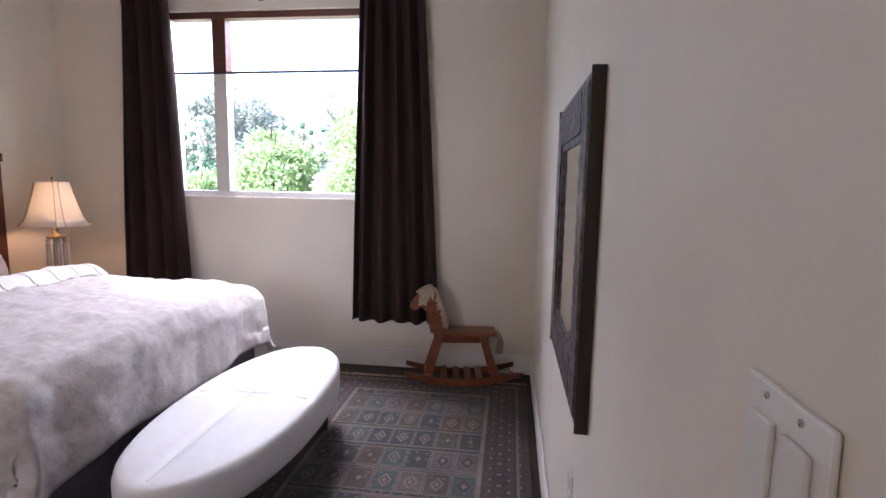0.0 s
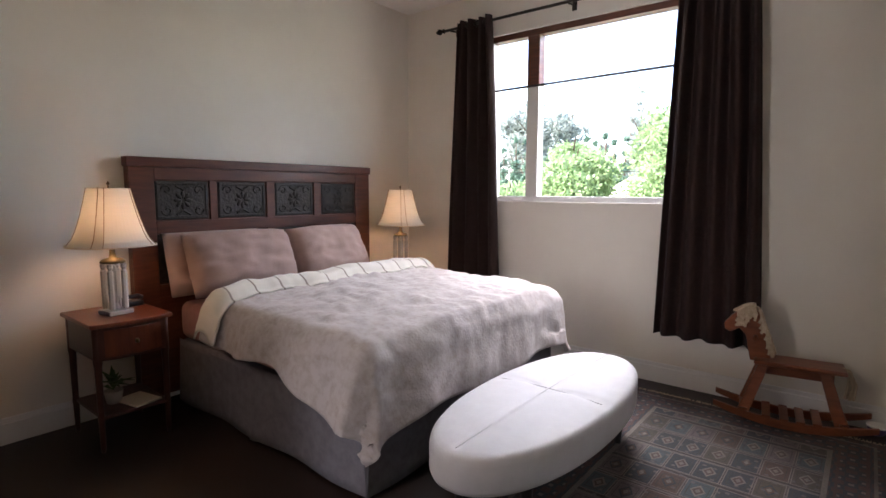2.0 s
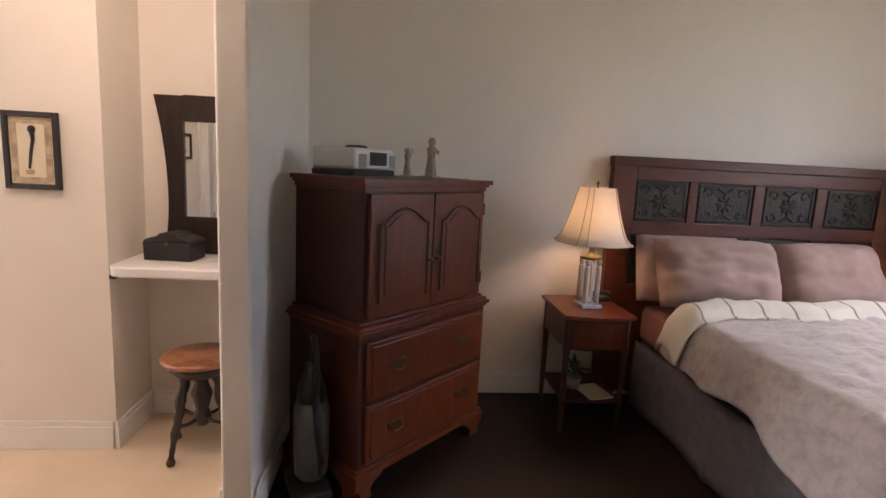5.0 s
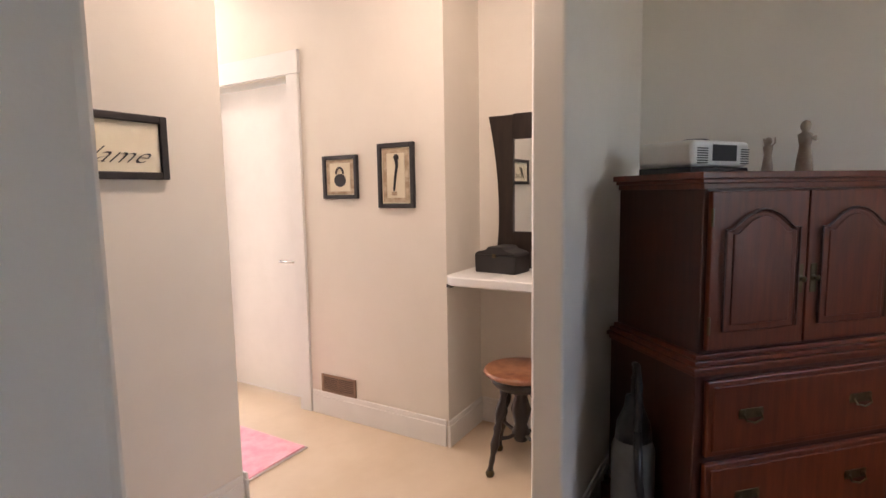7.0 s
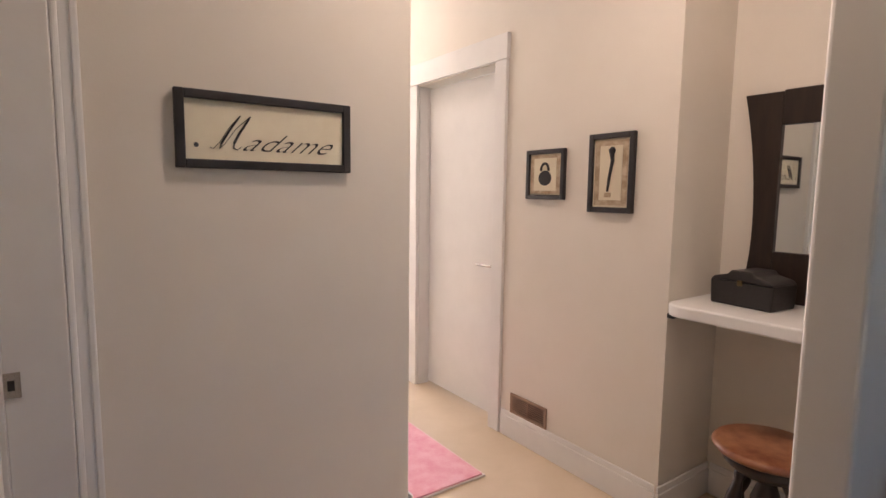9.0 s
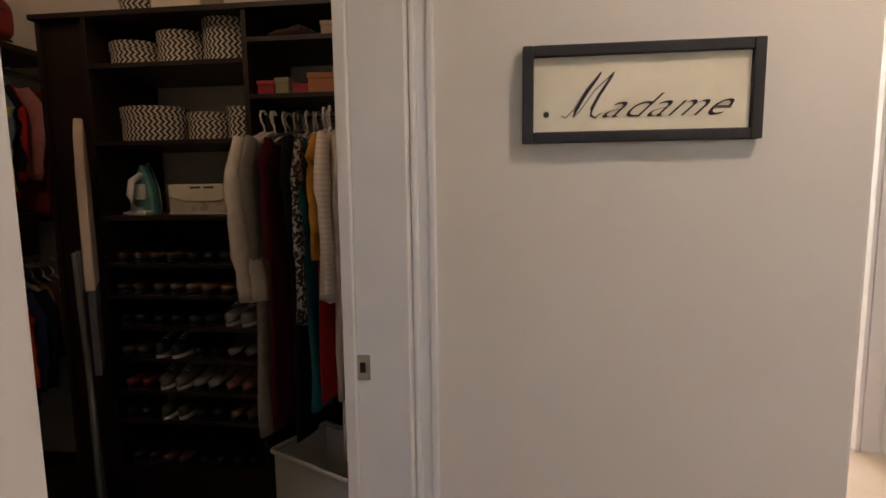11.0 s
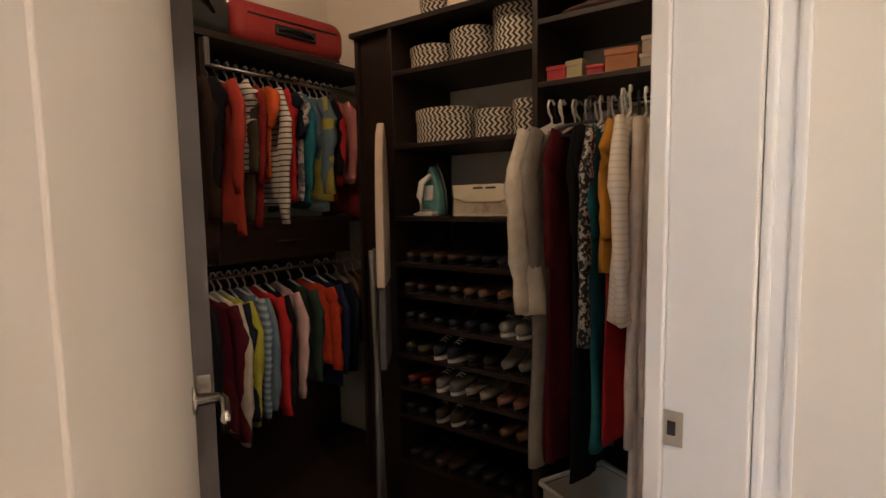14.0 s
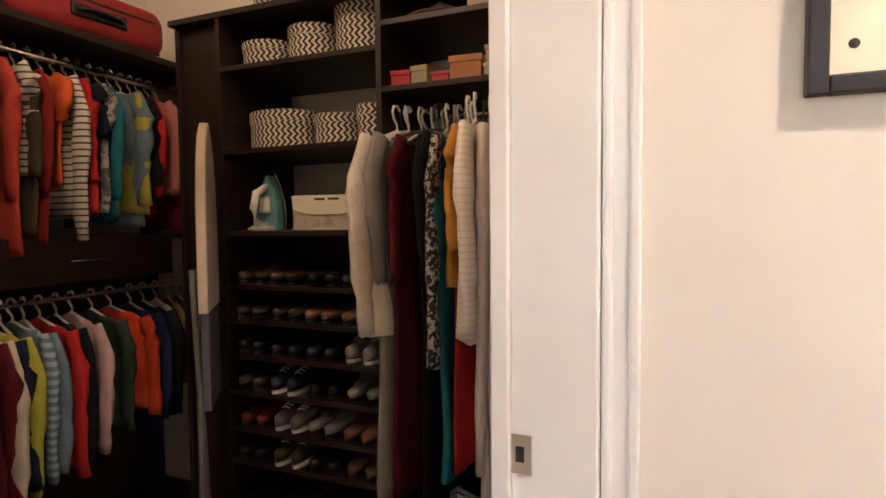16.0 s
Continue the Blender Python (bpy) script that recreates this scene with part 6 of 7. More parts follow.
RIGHT = [("long pale grey coat on a hanger", cloth("greycoat", (0.76, 0.70, 0.62)), 0.95, 0.85, "coat"),
         ("long grey silk robe on a hanger", cloth("grey", (0.28, 0.265, 0.25)), 1.40, 0.5, "dress"),
         ("black and red dress on a hanger", cloth("wine", (0.09, 0.010, 0.016)), 1.20, 0.4, "dress"),
         ("black dress on a hanger", cloth("black", (0.010, 0.010, 0.012)), 1.25, 0.4, "dress"),
         ("black evening dress on a hanger", cloth("black", (0.010, 0.010, 0.012)), 1.30, 0.3, "dress"),
         ("black flecked long top on a hanger", CL["fleck"], 1.02, 0.8, "dress"),
         ("teal dress on a hanger", cloth("teal", (0.02, 0.16, 0.20)), 1.25, 0.3, "dress"),
         ("red patterned dress on a hanger", cloth("red", (0.42, 0.025, 0.025)), 1.22, 0.3, "dress"),
         ("yellow blouse on a hanger", cloth("mustard", (0.55, 0.26, 0.04)), 0.55, 0.3, "shirt"),
         ("cream ribbed long-sleeved sweater on a hanger", CL["cream_knit"], 0.78, 0.80, "sweater"),
         ("long pale beige robe on a hanger", cloth("beige", (0.74, 0.63, 0.55)), 1.42, 0.9, "dress"),
         ("long cream cardigan on a hanger", cloth("beige", (0.74, 0.63, 0.55)), 1.36, 0.8, "dress"),
         ("beige cardigan on a hanger", cloth("beige", (0.74, 0.63, 0.55)), 1.0, 0.7, "dress"),
         ("dusty pink dress on a hanger", cloth("rosed", (0.32, 0.18, 0.15)), 1.2, 0.5, "dress"),
         ("dark dress on a hanger", cloth("black", (0.010, 0.010, 0.012)), 1.3, 0.5, "dress"),
         ("taupe coat on a hanger", cloth("taupe", (0.20, 0.15, 0.12)), 1.2, 0.7, "coat")]
RIGHT_LEN = (0.62, 1.12, 1.10, 1.12, 1.15, 0.70, 1.05, 1.0, 0.45, 0.60, 1.18, 1.15, 0.9, 1.05, 1.1, 1.1)
RIGHT_Y = (0.07, 0.05, 0.02, 0.0, -0.02, 0.03, 0.0, 0.0, 0.10, 0.13, 0.08, 0.04, 0.02, 0.0, 0.0, 0.0)
for i, (lb, mt, ln, sl, kd) in enumerate(RIGHT):
    x = -0.505 - i * 0.0305
    garment(lb, mt, (x, -6.46 + RIGHT_Y[i], 1.585), 90, RIGHT_LEN[i], 0.40 if i in (0, 9) else 0.36, min(sl, RIGHT_LEN[i] - 0.08) if sl > 0.3 else sl, 0.019 if i not in (0, 9) else 0.026, i * 2.1 + 11, kind=kd, group="clothes beside the shelves", tilt={7: 2, 8: 4, 9: 9, 10: 6, 11: 4}.get(i, random.Random(i + 90).uniform(-12, 12)))

for k in range(14):
    x = -0.49 - k * 0.035
    hr = thing("clothes_hanger", "spare white plastic hanger on the rod" if k % 4 else "spare dark plastic hanger on the rod", "hanger", (x, -6.47 + 0.04 * math.sin(k * 1.9), 1.588), 90 + 24 * math.sin(k * 2.7), "spare hangers on the rod")
    hb = tube([(0.0, 0, -0.055), (0.0, 0, -0.035), (0.017, 0, -0.020), (0.024, 0, 0.0), (0.016, 0, 0.019), (-0.004, 0, 0.022), (-0.016, 0, 0.010)], 0.0046, 6)
    part("hook", hb, HANG_W if k % 4 else HANG_D, hr)
    part("shoulder_bar", tube([(-0.19, 0, -0.105), (-0.10, 0, -0.075), (0, 0, -0.055), (0.10, 0, -0.075), (0.19, 0, -0.105), (0, 0, -0.112), (-0.19, 0, -0.105)], 0.006, 6), HANG_W if k % 4 else HANG_D, hr)


# ---- boxes ----
def oval_box(where, rx, ry, h, label, turn=0):
    root = thing("hat_box", label, "box", where, turn, "chevron hat boxes")

    def shell(rx, ry, z0, z1, name, top):
        bm = bmesh.new()
        uvl = bm.loops.layers.uv.new("UVMap")
        n = 40
        lo, hi, arc = [], [], [0.0]
        for i in range(n):
            a = 2 * math.pi * i / n
            lo.append(bm.verts.new((rx * math.cos(a), ry * math.sin(a), z0)))
            hi.append(bm.verts.new((rx * math.cos(a), ry * math.sin(a), z1)))
        for i in range(n):
            a, b = lo[i].co, lo[(i + 1) % n].co
            arc.append(arc[-1] + (b - a).length)
        for i in range(n):
            j = (i + 1) % n
            f = bm.faces.new((lo[i], lo[j], hi[j], hi[i]))
            for lp, uv in zip(f.loops, ((z0, arc[i]), (z0, arc[i + 1]), (z1, arc[i + 1]), (z1, arc[i]))):
                lp[uvl].uv = uv
        bm.faces.new(lo)
        f = bm.faces.new(hi)
        for lp in f.loops: lp[uvl].uv = (lp.vert.co.x, lp.vert.co.y)
        return part(name, bm, CHEV, root)
    shell(rx, ry, 0, h * 0.80, "box_body", False)
    shell(rx + 0.004, ry + 0.004, h * 0.72, h, "lid", True)


oval_box((0.062, -6.50, 1.795), 0.096, 0.085, 0.098, "small oval hat box in dark and cream chevrons")
oval_box((-0.135, -6.50, 1.795), 0.092, 0.085, 0.128, "medium oval hat box in dark and cream chevrons")
oval_box((-0.328, -6.51, 1.795), 0.098, 0.095, 0.180, "tall round hat box in dark and cream chevrons")
oval_box((0.012, -6.51, 1.508), 0.132, 0.095, 0.138, "large oval hat box in dark and cream chevrons")
oval_box((-0.232, -6.50, 1.508), 0.084, 0.085, 0.108, "low oval hat box in dark and cream chevrons")
oval_box((-0.383, -6.48, 1.508), 0.057, 0.07, 0.125, "small round hat box in dark and cream chevrons")
oval_box((0.02, -6.48, 1.983), 0.07, 0.07, 0.08, "small hat box in chevrons on top of the shelving")
# Made-up cream box stands in for a bright patch; it is no lamp.
tb = thing("bright_patch_box", "cream box added for a bright patch above the shelving", "box", (-0.17, -6.50, 1.983))
part("carton", box(-0.10, 0.10, -0.09, 0.09, 0, 0.12, 0.006), SHADE, tb)


def carton(where, sx, sy, h, c, label, turn=0, lid=True):
    root = thing("storage_box", label, "box", where, turn)
    mt = surface("card_" + str(round(c[0], 3)).replace(".", "_"), c, tuple(v * 0.85 for v in c), rough=0.6, scale=12)
    part("box_body", box(-sx, sx, -sy, sy, 0, h * 0.78, 0.002), mt, root)
    part("lid", box(-sx - 0.003, sx + 0.003, -sy - 0.003, sy + 0.003, h * 0.72, h, 0.002), mt, root)


carton((-0.512, -6.44, 1.665), 0.031, 0.045, 0.052, (0.42, 0.02, 0.03), "small red box on the shelf", 6)
carton((-0.580, -6.44, 1.665), 0.027, 0.04, 0.062, (0.36, 0.32, 0.18), "small beige box on the shelf", -5)
carton((-0.642, -6.45, 1.665), 0.027, 0.04, 0.040, (0.40, 0.03, 0.04), "low red box on the shelf")
carton((-0.724, -6.45, 1.665), 0.048, 0.055, 0.074, (0.42, 0.16, 0.06), "tan card box on the shelf", 4)
carton((-0.842, -6.46, 1.665), 0.058, 0.06, 0.045, (0.48, 0.42, 0.33), "pale patterned box on the shelf")
carton((-0.838, -6.46, 1.711), 0.054, 0.055, 0.050, (0.50, 0.40, 0.31), "pale floral box on another box", 5)
carton((-0.80, -6.48, 1.865), 0.07, 0.07, 0.06, (0.46, 0.36, 0.27), "pale box on the upper shelf")
bs = thing("woven_basket", "shallow woven basket of scarves on the upper shelf", "basket", (-0.60, -6.49, 1.865))
part("weave", lathe([(0.06, 0), (0.10, 0.03), (0.104, 0.036), (0.094, 0.033), (0.0, 0.012)], 24, squash=0.7), surface("brown_weave", (0.10, 0.045, 0.03), rough=0.8, scale=40, bump=0.5), bs, smooth=True)
part("scarf", tube([(-0.07, 0, 0.036), (-0.02, 0.02, 0.055), (0.03, -0.012, 0.05), (0.07, 0.01, 0.04)], 0.016, 8), CL["floral"], bs, smooth=True)

ib = thing("iron", "teal and white steam iron standing on its heel", "iron", (0.040, -6.475, 1.222), -6)
ib.scale = (0.86, 0.86, 0.88)
prof = [(-0.062, 0.0), (0.062, 0.0), (0.066, 0.05), (0.058, 0.12), (0.035, 0.19), (0.006, 0.238), (-0.006, 0.238), (-0.035, 0.19), (-0.058, 0.12), (-0.066, 0.05)]
part("soleplate", slab(prof, -0.006, 0.0, 0.002), STEEL, ib)
part("housing", slab([(x * 0.9, z * 0.95) for x, z in prof], 0.0, 0.045, 0.012), surface("teal_plastic", (0.10, 0.27, 0.27), (0.15, 0.35, 0.34), rough=0.25), ib)
part("handle", tube([(0, 0.04, 0.02), (0, 0.10, 0.03), (0, 0.115, 0.09), (0, 0.10, 0.15), (0, 0.04, 0.18)], 0.015, 10), PLASTIC_W, ib, smooth=True)
part("heel", box(-0.05, 0.05, 0.0, 0.09, 0.0, 0.02, 0.006), PLASTIC_W, ib)
part("water_tank", box(-0.03, 0.03, 0.045, 0.06, 0.07, 0.14, 0.008), PLASTIC_W, ib)
part("cord", tube([(0.03, 0.06, 0.012), (0.10, 0.05, 0.008), (0.13, 0.0, 0.008), (0.09, -0.05, 0.008), (0.02, -0.045, 0.008)], 0.005, 6), PLASTIC_W, ib)
sb = thing("fabric_case", "cream printed case with a flap on the shelf", "case", (-0.228, -6.46, 1.222))
sb.scale = (0.84, 0.75, 0.72)
part("case_body", box(-0.16, 0.16, -0.08, 0.08, 0, 0.16, 0.012), surface("cream_print", (0.52, 0.46, 0.37), (0.36, 0.30, 0.24), rough=0.8, scale=22, contrast=(0.5, 0.62)), sb)
part("flap", slab([(-0.155, 0.165), (0.155, 0.165), (0.15, 0.10), (0.08, 0.075), (-0.08, 0.075), (-0.15, 0.10)], 0.082, 0.088, 0.002), PAPER, sb)
for dx, w in ((-0.045, 0.05), (0.02, 0.05)):
    part("print_bar", box(dx - w / 2, dx + w / 2, 0.088, 0.0892, 0.142, 0.152), INK, sb)
part("trim", box(-0.16, 0.16, 0.081, 0.084, 0.004, 0.014), CHEV, sb)

bd = thing("ironing_board", "narrow cream ironing board standing upright against the shelving", "ironing board", (0.115, -6.235, 0.0), -53)
prof = []
for i in range(13):
    t = i / 12
    prof.append((0.13 * (1 - t ** 3.2) ** 0.6 if t < 1 else 0.0, 0.97 + 0.61 * t))
outl = [(x, z) for x, z in prof] + [(-x, z) for x, z in prof[::-1][1:]]
part("padded_top", slab(outl, -0.012, 0.018, 0.006), surface("cream_board_cover", (0.50, 0.40, 0.31), (0.44, 0.35, 0.27), rough=0.85), bd)
# Shadow on the lower board is put into its dark grey colour.
part("lower_cover", box(-0.115, 0.115, -0.010, 0.014, 0.66, 0.97, 0.004), cloth("greyt", (0.10, 0.10, 0.11)), bd, "lower board, coloured dark grey for shade")
part("leg", tube([(-0.10, 0.035, 0.0), (0.05, 0.04, 1.1)], 0.011, 8), PLASTIC_G, bd, smooth=True)
part("leg", tube([(0.10, 0.035, 0.0), (-0.05, 0.045, 1.1)], 0.011, 8), PLASTIC_G, bd, smooth=True)

sc = thing("suitcase", "soft red suitcase with a black handle on the top shelf", "suitcase", (0.80, -6.30, 1.92), -6)
REDS = surface("red_nylon", (0.33, 0.022, 0.020), (0.26, 0.016, 0.016), rough=0.65, scale=8, bump=0.2, bump_scale=200)
part("shell", box(-0.15, 0.16, -0.28, 0.28, 0.012, 0.20, 0.065, segments=5), REDS, sc, smooth=True)
part("zip_band", box(-0.154, -0.147, -0.22, 0.22, 0.134, 0.142, 0.002), BLACKPL, sc)
part("front_panel", box(-0.163, -0.149, -0.10, 0.10, 0.072, 0.118, 0.006), BLACKPL, sc)
part("grip", tube([(-0.158, -0.085, 0.092), (-0.178, -0.06, 0.096), (-0.183, 0, 0.10), (-0.178, 0.06, 0.096), (-0.158, 0.085, 0.092)], 0.008, 8), BLACKPL, sc, smooth=True)
part("piping", box(-0.152, -0.142, -0.235, 0.235, 0.013, 0.022, 0.003), BLACKPL, sc)
db = thing("duffel_bag", "black bag on the top shelf", "bag", (0.81, -5.78, 1.92), 4)
db.scale = (0.8, 0.66, 0.8)
part("sack", box(-0.18, 0.18, -0.34, 0.30, 0.0, 0.24, 0.07, segments=4), BLACKPL, db, smooth=True)
part("strap", tube([(-0.18, -0.2, 0.12), (-0.21, -0.1, 0.20), (-0.21, 0.08, 0.20), (-0.18, 0.18, 0.12)], 0.012, 8), BLACKPL, db, smooth=True)
part("tag", box(-0.20, -0.19, -0.03, 0.0, 0.05, 0.12, 0.004), PAPER, db)


# ---- shoes ----
def shoe_mesh(kind, mat, sole, root, dx):
    L, W = 0.25, 0.085
    bm = bmesh.new()
    n, m_ = 12, 12
    rings = []
    for i in range(n + 1):
        t = i / n
        y = L * (t - 0.5)
        w = W / 2 * (0.62 + 0.38 * math.sin(min(1, t * 1.25) * math.pi * 0.75 + 0.4)) * (1 if t < 0.85 else math.sqrt(max(0.05, 1 - ((t - 0.85) / 0.155) ** 2)))
        if kind == "flat": h = 0.035 + 0.02 * (1 - t)
        elif kind == "heel": h = 0.035 + 0.04 * (1 - t) ** 1.5
        else: h = 0.05 + 0.05 * (1 - t) ** 1.2
        base = 0.045 * max(0, 1 - t * 1.6) ** 1.3 if kind == "heel" else 0.0
        ring = []
        for k in range(m_):
            a = 2 * math.pi * k / m_
            c, s = math.cos(a), math.sin(a)
            zz = base + 0.018 + (h * 0.5) * (1 + s) * (1 if s > -0.3 else 0.6)
            if t < 0.62 and s > 0.55 and kind != "sneaker": zz -= h * 0.45
            ring.append(bm.verts.new((w * c * (1 - 0.18 * max(0, s)), y, zz)))
        rings.append(ring)
    for p, q in zip(rings, rings[1:]):
        for k in range(m_):
            j = (k + 1) % m_
            bm.faces.new((p[k], p[j], q[j], q[k]))
    bm.faces.new(rings[0]); bm.faces.new(rings[-1])
    bmesh.ops.translate(bm, vec=(dx, 0, 0), verts=bm.verts)
    u = part("upper", bm, mat, root, smooth=True)
    b = bmesh.new()
    out = []
    for i in range(17):
        t = i / 16
        out.append((W / 2 * 0.98 * math.sin(math.pi * min(1, t * 0.96 + 0.04)) ** 0.45, L * (t - 0.5)))
    vs = [b.verts.new((x + dx, y, 0.0)) for x, y in out] + [b.verts.new((-x + dx, y, 0.0)) for x, y in out[::-1][1:-1]]
    f = b.faces.new(vs)
    ex = bmesh.ops.extrude_face_region(b, geom=[f])
    bmesh.ops.translate(b, vec=(0, 0, 0.016), verts=[v for v in ex["geom"] if isinstance(v, bmesh.types.BMVert)])
    for v in b.verts:
        if kind == "heel":
            t = v.co.y / L + 0.5
            v.co.z += 0.045 * max(0, 1 - t * 1.6) ** 1.3
    part("sole", b, sole, root)
    if kind == "heel":
        part("heel", box(dx - 0.012, dx + 0.012, -L / 2 + 0.006, -L / 2 + 0.03, 0.0, 0.055, 0.003), sole, root)
    if kind == "sneaker":
        for k in range(4):
            part("lace", tube([(dx - 0.02, 0.0 + k * 0.02, 0.10 - k * 0.006), (dx, 0.002 + k * 0.02, 0.108 - k * 0.006), (dx + 0.02, 0.0 + k * 0.02, 0.10 - k * 0.006)], 0.003, 5), PLASTIC_W, root)


SH = [("black", (0.012, 0.012, 0.014)), ("brown", (0.07, 0.035, 0.02)), ("white", (0.55, 0.52, 0.47)), ("tan", (0.30, 0.17, 0.10)), ("navy", (0.02, 0.03, 0.06)), ("pink", (0.45, 0.20, 0.16)), ("silver", (0.33, 0.32, 0.30)), ("red", (0.30, 0.03, 0.025)), ("olive", (0.10, 0.085, 0.05))]
SH = [(k, tuple(v * 0.55 for v in c)) for k, c in SH]
SHM = {k: surface("shoe_" + k, c, tuple(v * 0.8 for v in c), rough=0.45, scale=20, bump=0.1) for k, c in SH}
plan = [(1.035, [("brown", "heel"), ("brown", "flat"), ("black", "flat"), ("navy", "flat")]),
        (0.91, [("brown", "flat"), ("olive", "flat"), ("tan", "flat"), ("tan", "flat")]),
        (0.785, [("black", "flat"), ("black", "heel"), ("navy", "flat"), ("white", "sneaker")]),
        (0.655, [("olive", "flat"), ("navy", "sneaker"), ("black", "flat"), ("white", "heel")]),
        (0.52, [("red", "flat"), ("silver", "sneaker"), ("white", "heel"), ("pink", "heel")]),
        (0.40, [("black", "heel"), ("olive", "sneaker"), ("black", "flat"), ("tan", "heel")]),
        (0.20, [("black", "flat"), ("brown", "flat"), ("black", "flat"), ("black", "flat")])]
rnd = random.Random(21)
for z, row in plan:
    for i, (c, kd) in enumerate(row):
        x = 0.085 - i * 0.147
        root = thing("pair_of_shoes", f"pair of {c} {'sneakers' if kd == 'sneaker' else 'high heeled shoes' if kd == 'heel' else 'flat shoes'} on the shelf", "shoes", (x, -6.475 + rnd.uniform(-0.01, 0.01), z), rnd.uniform(-6, 6), "shoes on the shelves")
        root.scale = (0.80, 0.86, 0.80)
        shoe_mesh(kd, SHM[c], PLASTIC_W if kd == "sneaker" else SHM["black"], root, -0.043)
        shoe_mesh(kd, SHM[c], PLASTIC_W if kd == "sneaker" else SHM["black"], root, 0.043)
lb = thing("laundry_basket", "white rectangular laundry basket on the closet floor", "basket", (-0.72, -6.42, 0), -27)
for a, b, c, d in ((-0.20, 0.20, -0.14, -0.134), (-0.20, 0.20, 0.134, 0.14), (-0.20, -0.194, -0.134, 0.134), (0.194, 0.20, -0.134, 0.134)):
    part("side", box(a, b, c, d, 0.01, 0.275, 0.002), PLASTIC_W, lb)
part("rim", tube([(-0.21, -0.15, 0.28), (0.21, -0.15, 0.28), (0.21, 0.15, 0.28), (-0.21, 0.15, 0.28), (-0.21, -0.15, 0.28)], 0.010, 8), PLASTIC_W, lb)
part("base", box(-0.20, 0.20, -0.14, 0.14, 0.0, 0.01), PLASTIC_W, lb)

# ---- outdoors beyond the window ----
# Ground made paler than grass so that it reflects sunlight up indoors.
BOUNCE_GROUND = surface("light_bounce_ground", (0.26, 0.27, 0.17), (0.34, 0.33, 0.24), rough=0.95, scale=2, bump=0.3, bump_scale=8)
gz = -2.9
structure("ground", box(-400, 400, 1.5, 900, gz - 0.3, gz), BOUNCE_GROUND, "ground outside, paled to bounce sunlight into the room")


def foliage(name, a, b, through_light, scale):
    m = surface(name, a, b, rough=0.6, scale=scale, bump=0)
    nt = m.node_tree
    t = nt.nodes.new("ShaderNodeBsdfTranslucent")
    t.inputs[0].default_value = (*through_light, 1)
    mx = nt.nodes.new("ShaderNodeMixShader")
    mx.inputs[0].default_value = 0.5
    nt.links.new(nt.nodes["Principled BSDF"].outputs[0], mx.inputs[1])
    nt.links.new(t.outputs[0], mx.inputs[2])
    nt.links.new(mx.outputs[0], nt.nodes["Material Output"].inputs[0])
    return m


LEAFA = foliage("leaf_sunny", (0.17, 0.27, 0.12), (0.27, 0.36, 0.20), (0.27, 0.38, 0.17), 1.2)
LEAFB = foliage("leaf_hedge", (0.08, 0.15, 0.115), (0.11, 0.19, 0.14), (0.11, 0.19, 0.13), 1.2)
# Distance haze is mixed into this greyed, lightened leaf colour.
LEAFC = foliage("leaf_far_haze_tint", (0.17, 0.21, 0.19), (0.23, 0.27, 0.245), (0.21, 0.25, 0.22), 0.4)
BARK = surface("bark", (0.10, 0.07, 0.05), rough=0.9, scale=6, bump=0.5)


def leaf_cloud(blobs, count, size, rnd, jitter=0.25):
    vs, fs = [], []
    total = sum(b[3] ** 2 for b in blobs)
    for bx, by, bz, br, bh in blobs:
        for _ in range(int(count * br * br / total)):
            d = Vector((rnd.gauss(0, 1), rnd.gauss(0, 1), rnd.gauss(0, 1))).normalized() * (1 - rnd.random() ** 2 * 0.45) * (1 + rnd.uniform(-jitter, jitter))
            c = Vector((bx + d.x * br, by + d.y * br, bz + d.z * br * bh))
            s = size * rnd.uniform(0.6, 1.4)
            u = Vector((rnd.gauss(0, 1), rnd.gauss(0, 1), rnd.gauss(0, 1))).normalized()
            w = u.cross(Vector((rnd.gauss(0, 1), rnd.gauss(0, 1), rnd.gauss(0, 1)))).normalized()
            k = len(vs)
            vs += [c - u * s, c + w * s * 0.5, c + u * s, c - w * s * 0.5]
            fs.append((k, k + 1, k + 2, k + 3))
    return vs, fs


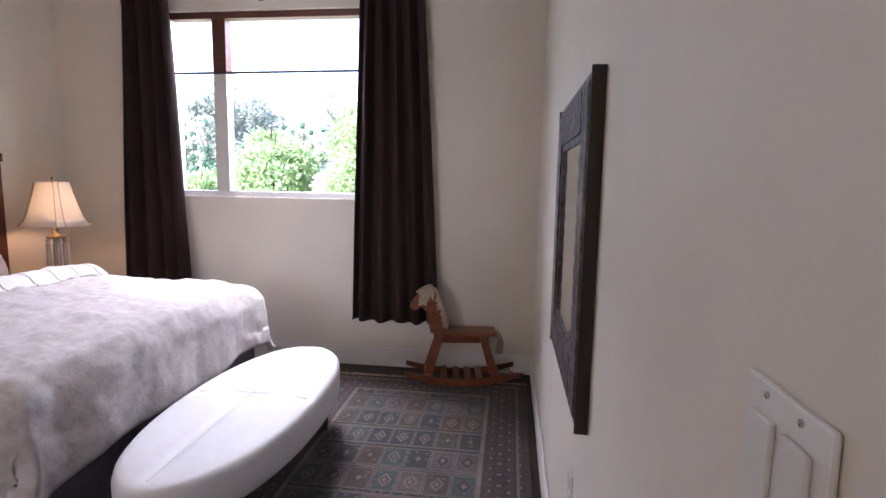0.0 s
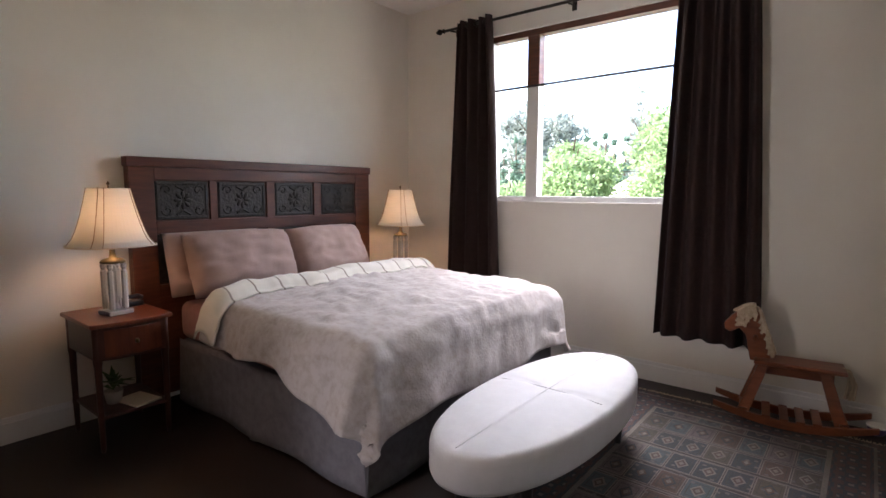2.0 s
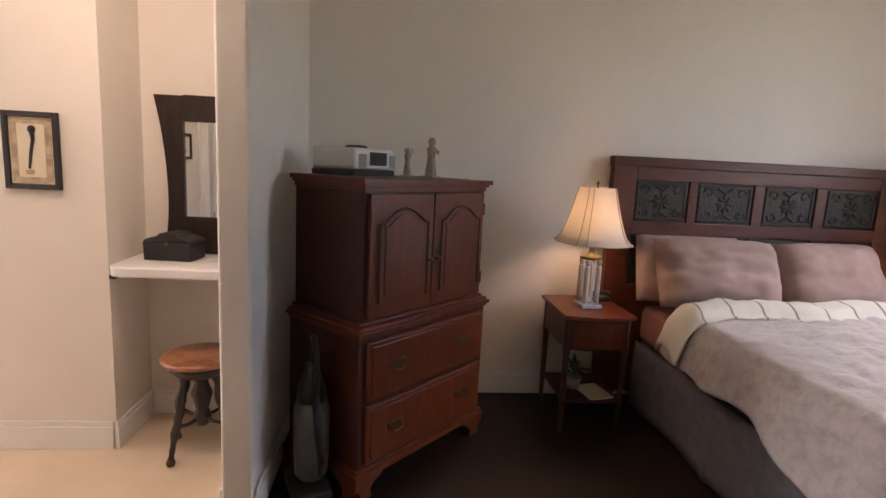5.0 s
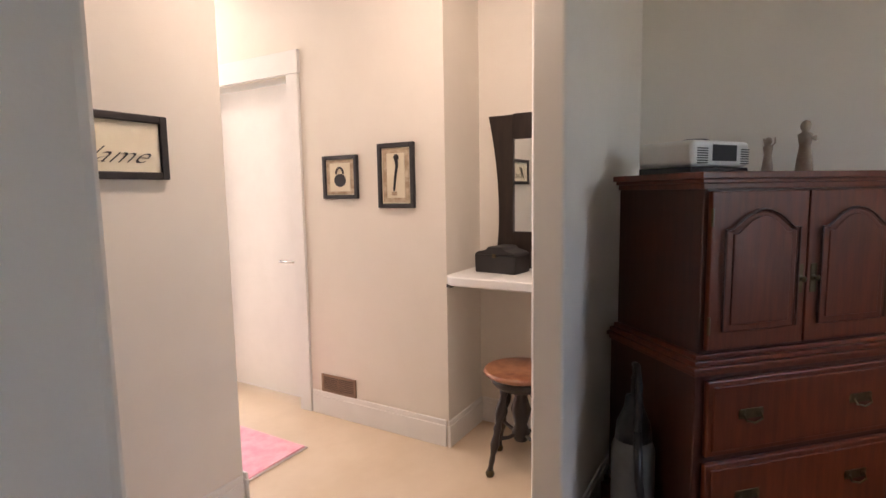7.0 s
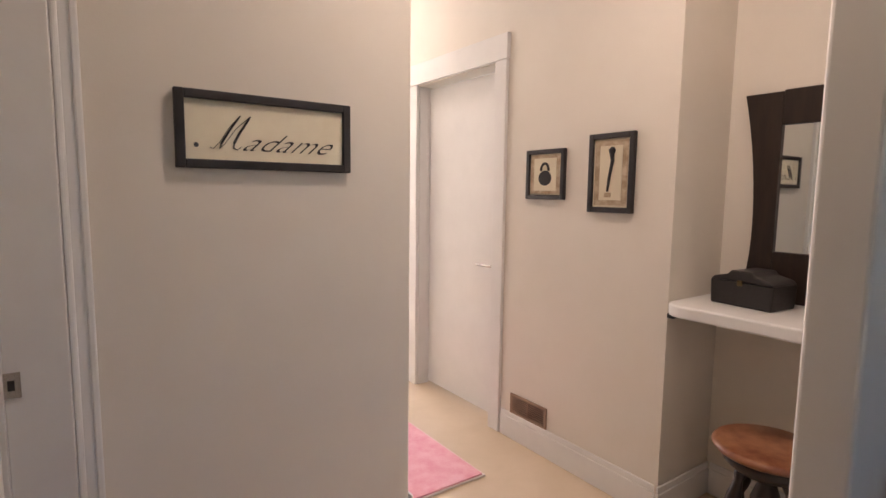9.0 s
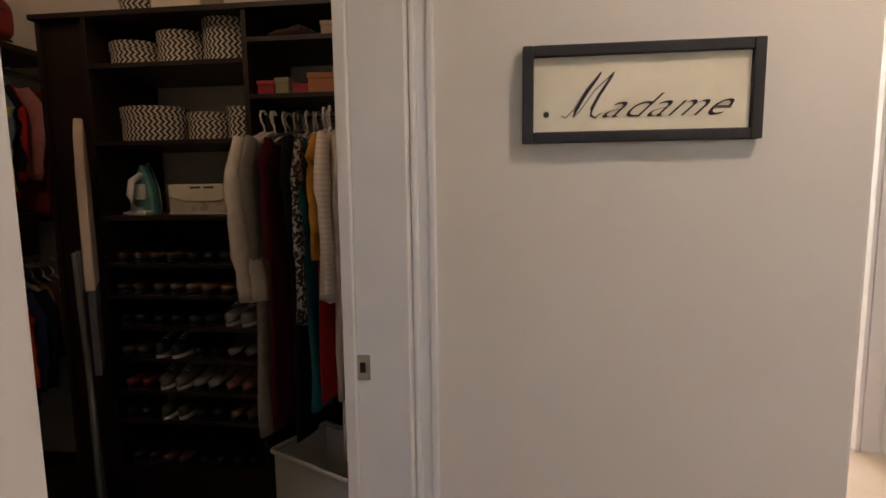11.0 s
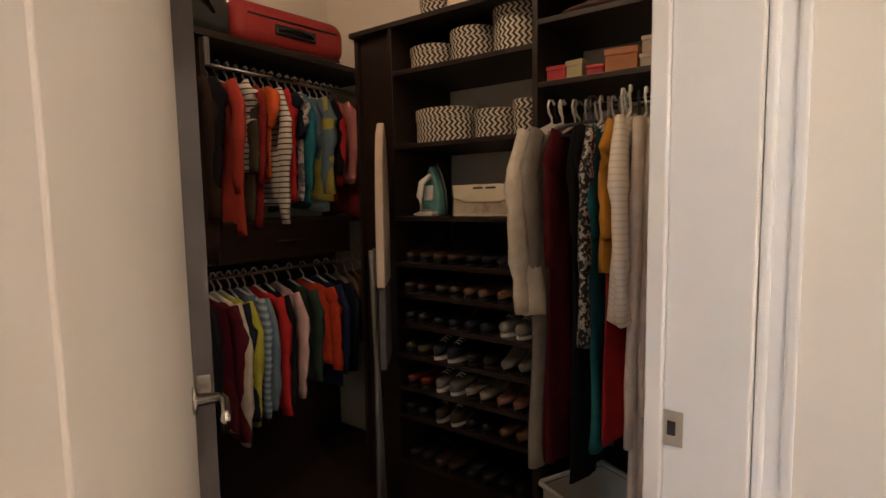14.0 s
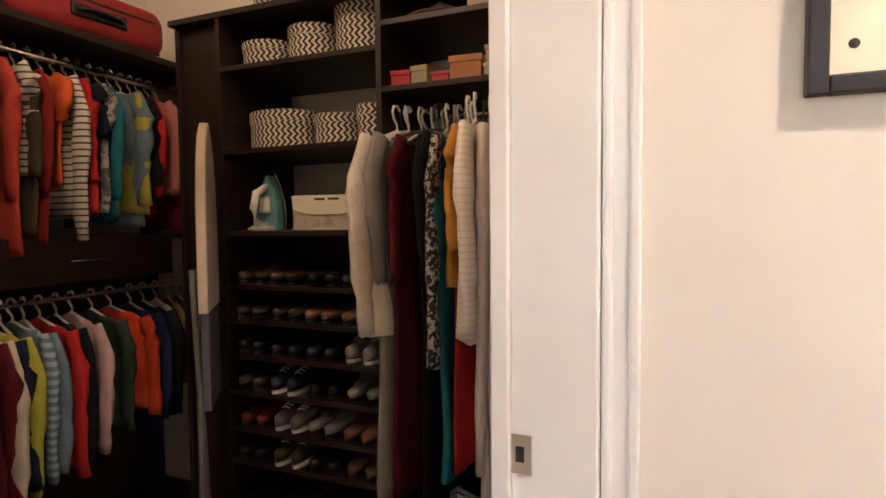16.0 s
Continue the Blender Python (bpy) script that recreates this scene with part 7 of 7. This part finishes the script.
def tree(name, label, x, y, h, r, mat, rnd, leaves, size, shape="round", trunk=0.3):
    root = thing(name, label, "tree", (x, y, gz), 0, "trees outside the window")
    bm = tube([(0, 0, 0), (0.05 * r, 0, h * 0.3), (-0.03 * r, 0.05 * r, h * 0.6), (0, 0, h * 0.9)], 0.1, 8, radii=[0.05 * r + 0.06, 0.04 * r + 0.05, 0.03 * r + 0.02, 0.02])
    for k in range(6):
        a = k * 1.05
        zz = h * (0.35 + 0.09 * k)
        tube([(0, 0, zz), (math.cos(a) * r * 0.4, math.sin(a) * r * 0.4, zz + h * 0.08), (math.cos(a) * r * 0.7, math.sin(a) * r * 0.7, zz + h * 0.13)], 0.03, 6, bm=bm, radii=[0.05, 0.035, 0.015])
    part("trunk", bm, BARK, root)
    blobs = []
    if shape == "cone":
        for k in range(9):
            t = k / 8
            rr = r * (1 - t) ** 0.8 * 0.8 + 0.12 * r
            for j in range(3 if t < 0.8 else 1):
                a = rnd.uniform(0, 6.28)
                blobs.append((math.cos(a) * rr * 0.45, math.sin(a) * rr * 0.45, h * (0.12 + 0.86 * t), rr * 0.7, 0.9))
    elif shape == "column":
        for k in range(10):
            t = k / 9
            rr = r * (0.55 + 0.45 * math.sin(min(1, t * 1.05 + 0.12) * math.pi)) * (1 if t < 0.8 else 0.65)
            blobs.append((rnd.uniform(-0.1, 0.1) * r, rnd.uniform(-0.1, 0.1) * r, h * (0.06 + 0.9 * t), rr * 0.8, 1.1))
    else:
        for k in range(14):
            a, e = rnd.uniform(0, 6.28), rnd.uniform(-0.5, 1.0)
            blobs.append((math.cos(a) * r * 0.55 * math.cos(e), math.sin(a) * r * 0.55 * math.cos(e), h * 0.62 + math.sin(e) * h * 0.27, r * rnd.uniform(0.32, 0.52), 0.85))
    vs, fs = leaf_cloud(blobs, leaves, size, rnd)
    me = bpy.data.meshes.new("crown")
    me.from_pydata([tuple(v) for v in vs], [], fs)
    me.materials.append(mat)
    ob = new("crown", me)
    ob.parent = root
    return root


rt = random.Random(77)
tree("garden_tree", "round yellow green leafy tree in the sun", -8.85, 14.5, 6.2, 1.75, LEAFA, rt, 14000, 0.085)
tree("garden_tree", "slim yellow green tree behind a round one", -10.1, 17.0, 7.0, 1.1, LEAFA, rt, 6000, 0.085)
tree("garden_tree", "low yellow green leafy tree in the sun", -11.6, 14.5, 5.0, 1.3, LEAFA, rt, 6000, 0.085)
tree("garden_tree", "tall leafy green tree beside the white roof", -5.4, 15.0, 7.8, 1.8, LEAFA, rt, 12000, 0.085)
tree("garden_tree", "leafy green tree beyond the white roof", -2.6, 17.0, 7.0, 1.8, LEAFA, rt, 7000, 0.09)
for k in range(5):
    tree("cypress", "tall columnar dark green cypress", -11.75 + k * 0.5, 22.0 + rt.uniform(-0.2, 0.2), 7.0 + rt.uniform(-0.4, 0.4), 0.42, LEAFB, rt, 5000, 0.08, "column")
for k in range(14):
    tree("cypress", "columnar green cypress in the hedge row", -22.6 + k * 0.75, 25.5 + rt.uniform(-0.2, 0.2), 7.6 + rt.uniform(-0.5, 0.5) - (1.2 if k > 8 else 0), 0.55, LEAFB, rt, 3500, 0.10, "column")
# Far rows: their haze is only the pale leaf colour.
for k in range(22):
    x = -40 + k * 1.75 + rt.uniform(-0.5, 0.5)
    tree("conifer", "tall green conifer in the distance, paled to suggest haze", x, 44 + rt.uniform(-3, 6), rt.choice((11.5, 13.0, 14.4)) + rt.uniform(-0.6, 0.6) + (2.2 if x < -23 else 0), 1.8, LEAFC, rt, 3000, 0.20, "cone")
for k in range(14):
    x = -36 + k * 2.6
    tree("garden_tree", "broadleaf tree in the distance, paled to suggest haze", x, 36 + rt.uniform(-3, 3), (11.5 if x < -20 else 7.2) + rt.uniform(-1, 1.2), 2.4, LEAFC, rt, 3500, 0.16)
hs_ = thing("house", "white house with a pale low roof behind the trees", "house", (-7.2, 19.6, gz), -12)
part("wall", box(-2.6, 3, -2, 2, 0, 3.4, 0.01), PLASTIC_W, hs_)
part("roof", slab([(-3.0, 3.4), (3.4, 3.4), (0, 4.9)], -2.4, 2.4, 0.02), surface("pale_roof", (0.48, 0.46, 0.44), rough=0.8, scale=20), hs_)
for x in (-1.8, 0, 1.8):
    w_ = part("window", box(x - 0.45, x + 0.45, -2.03, -2.0, 1.0, 1.9), TRIM, hs_)
    part("pane", box(x - 0.4, x + 0.4, -2.04, -2.03, 1.05, 1.85), BLACKPL, w_)
pole = thing("utility_pole", "wooden utility pole carrying overhead wires", "utility pole", (-30, 21, gz))
part("post", lathe([(0.17, 0), (0.12, 8.0), (0.0, 8.02)], 12), BARK, pole, smooth=True)
part("crossarm", box(-0.06, 0.06, -1.1, 1.1, 6.6, 6.75, 0.01), BARK, pole)
for z, y in ((5.2, 0.8), (4.75, 0.8), (4.0, -0.9)):
    part("wire", tube([(i * 4, y, z + 0.9 - 0.45 * (1 - ((i - 8) / 8) ** 2)) for i in range(17)], 0.016, 5), IRONM, pole)
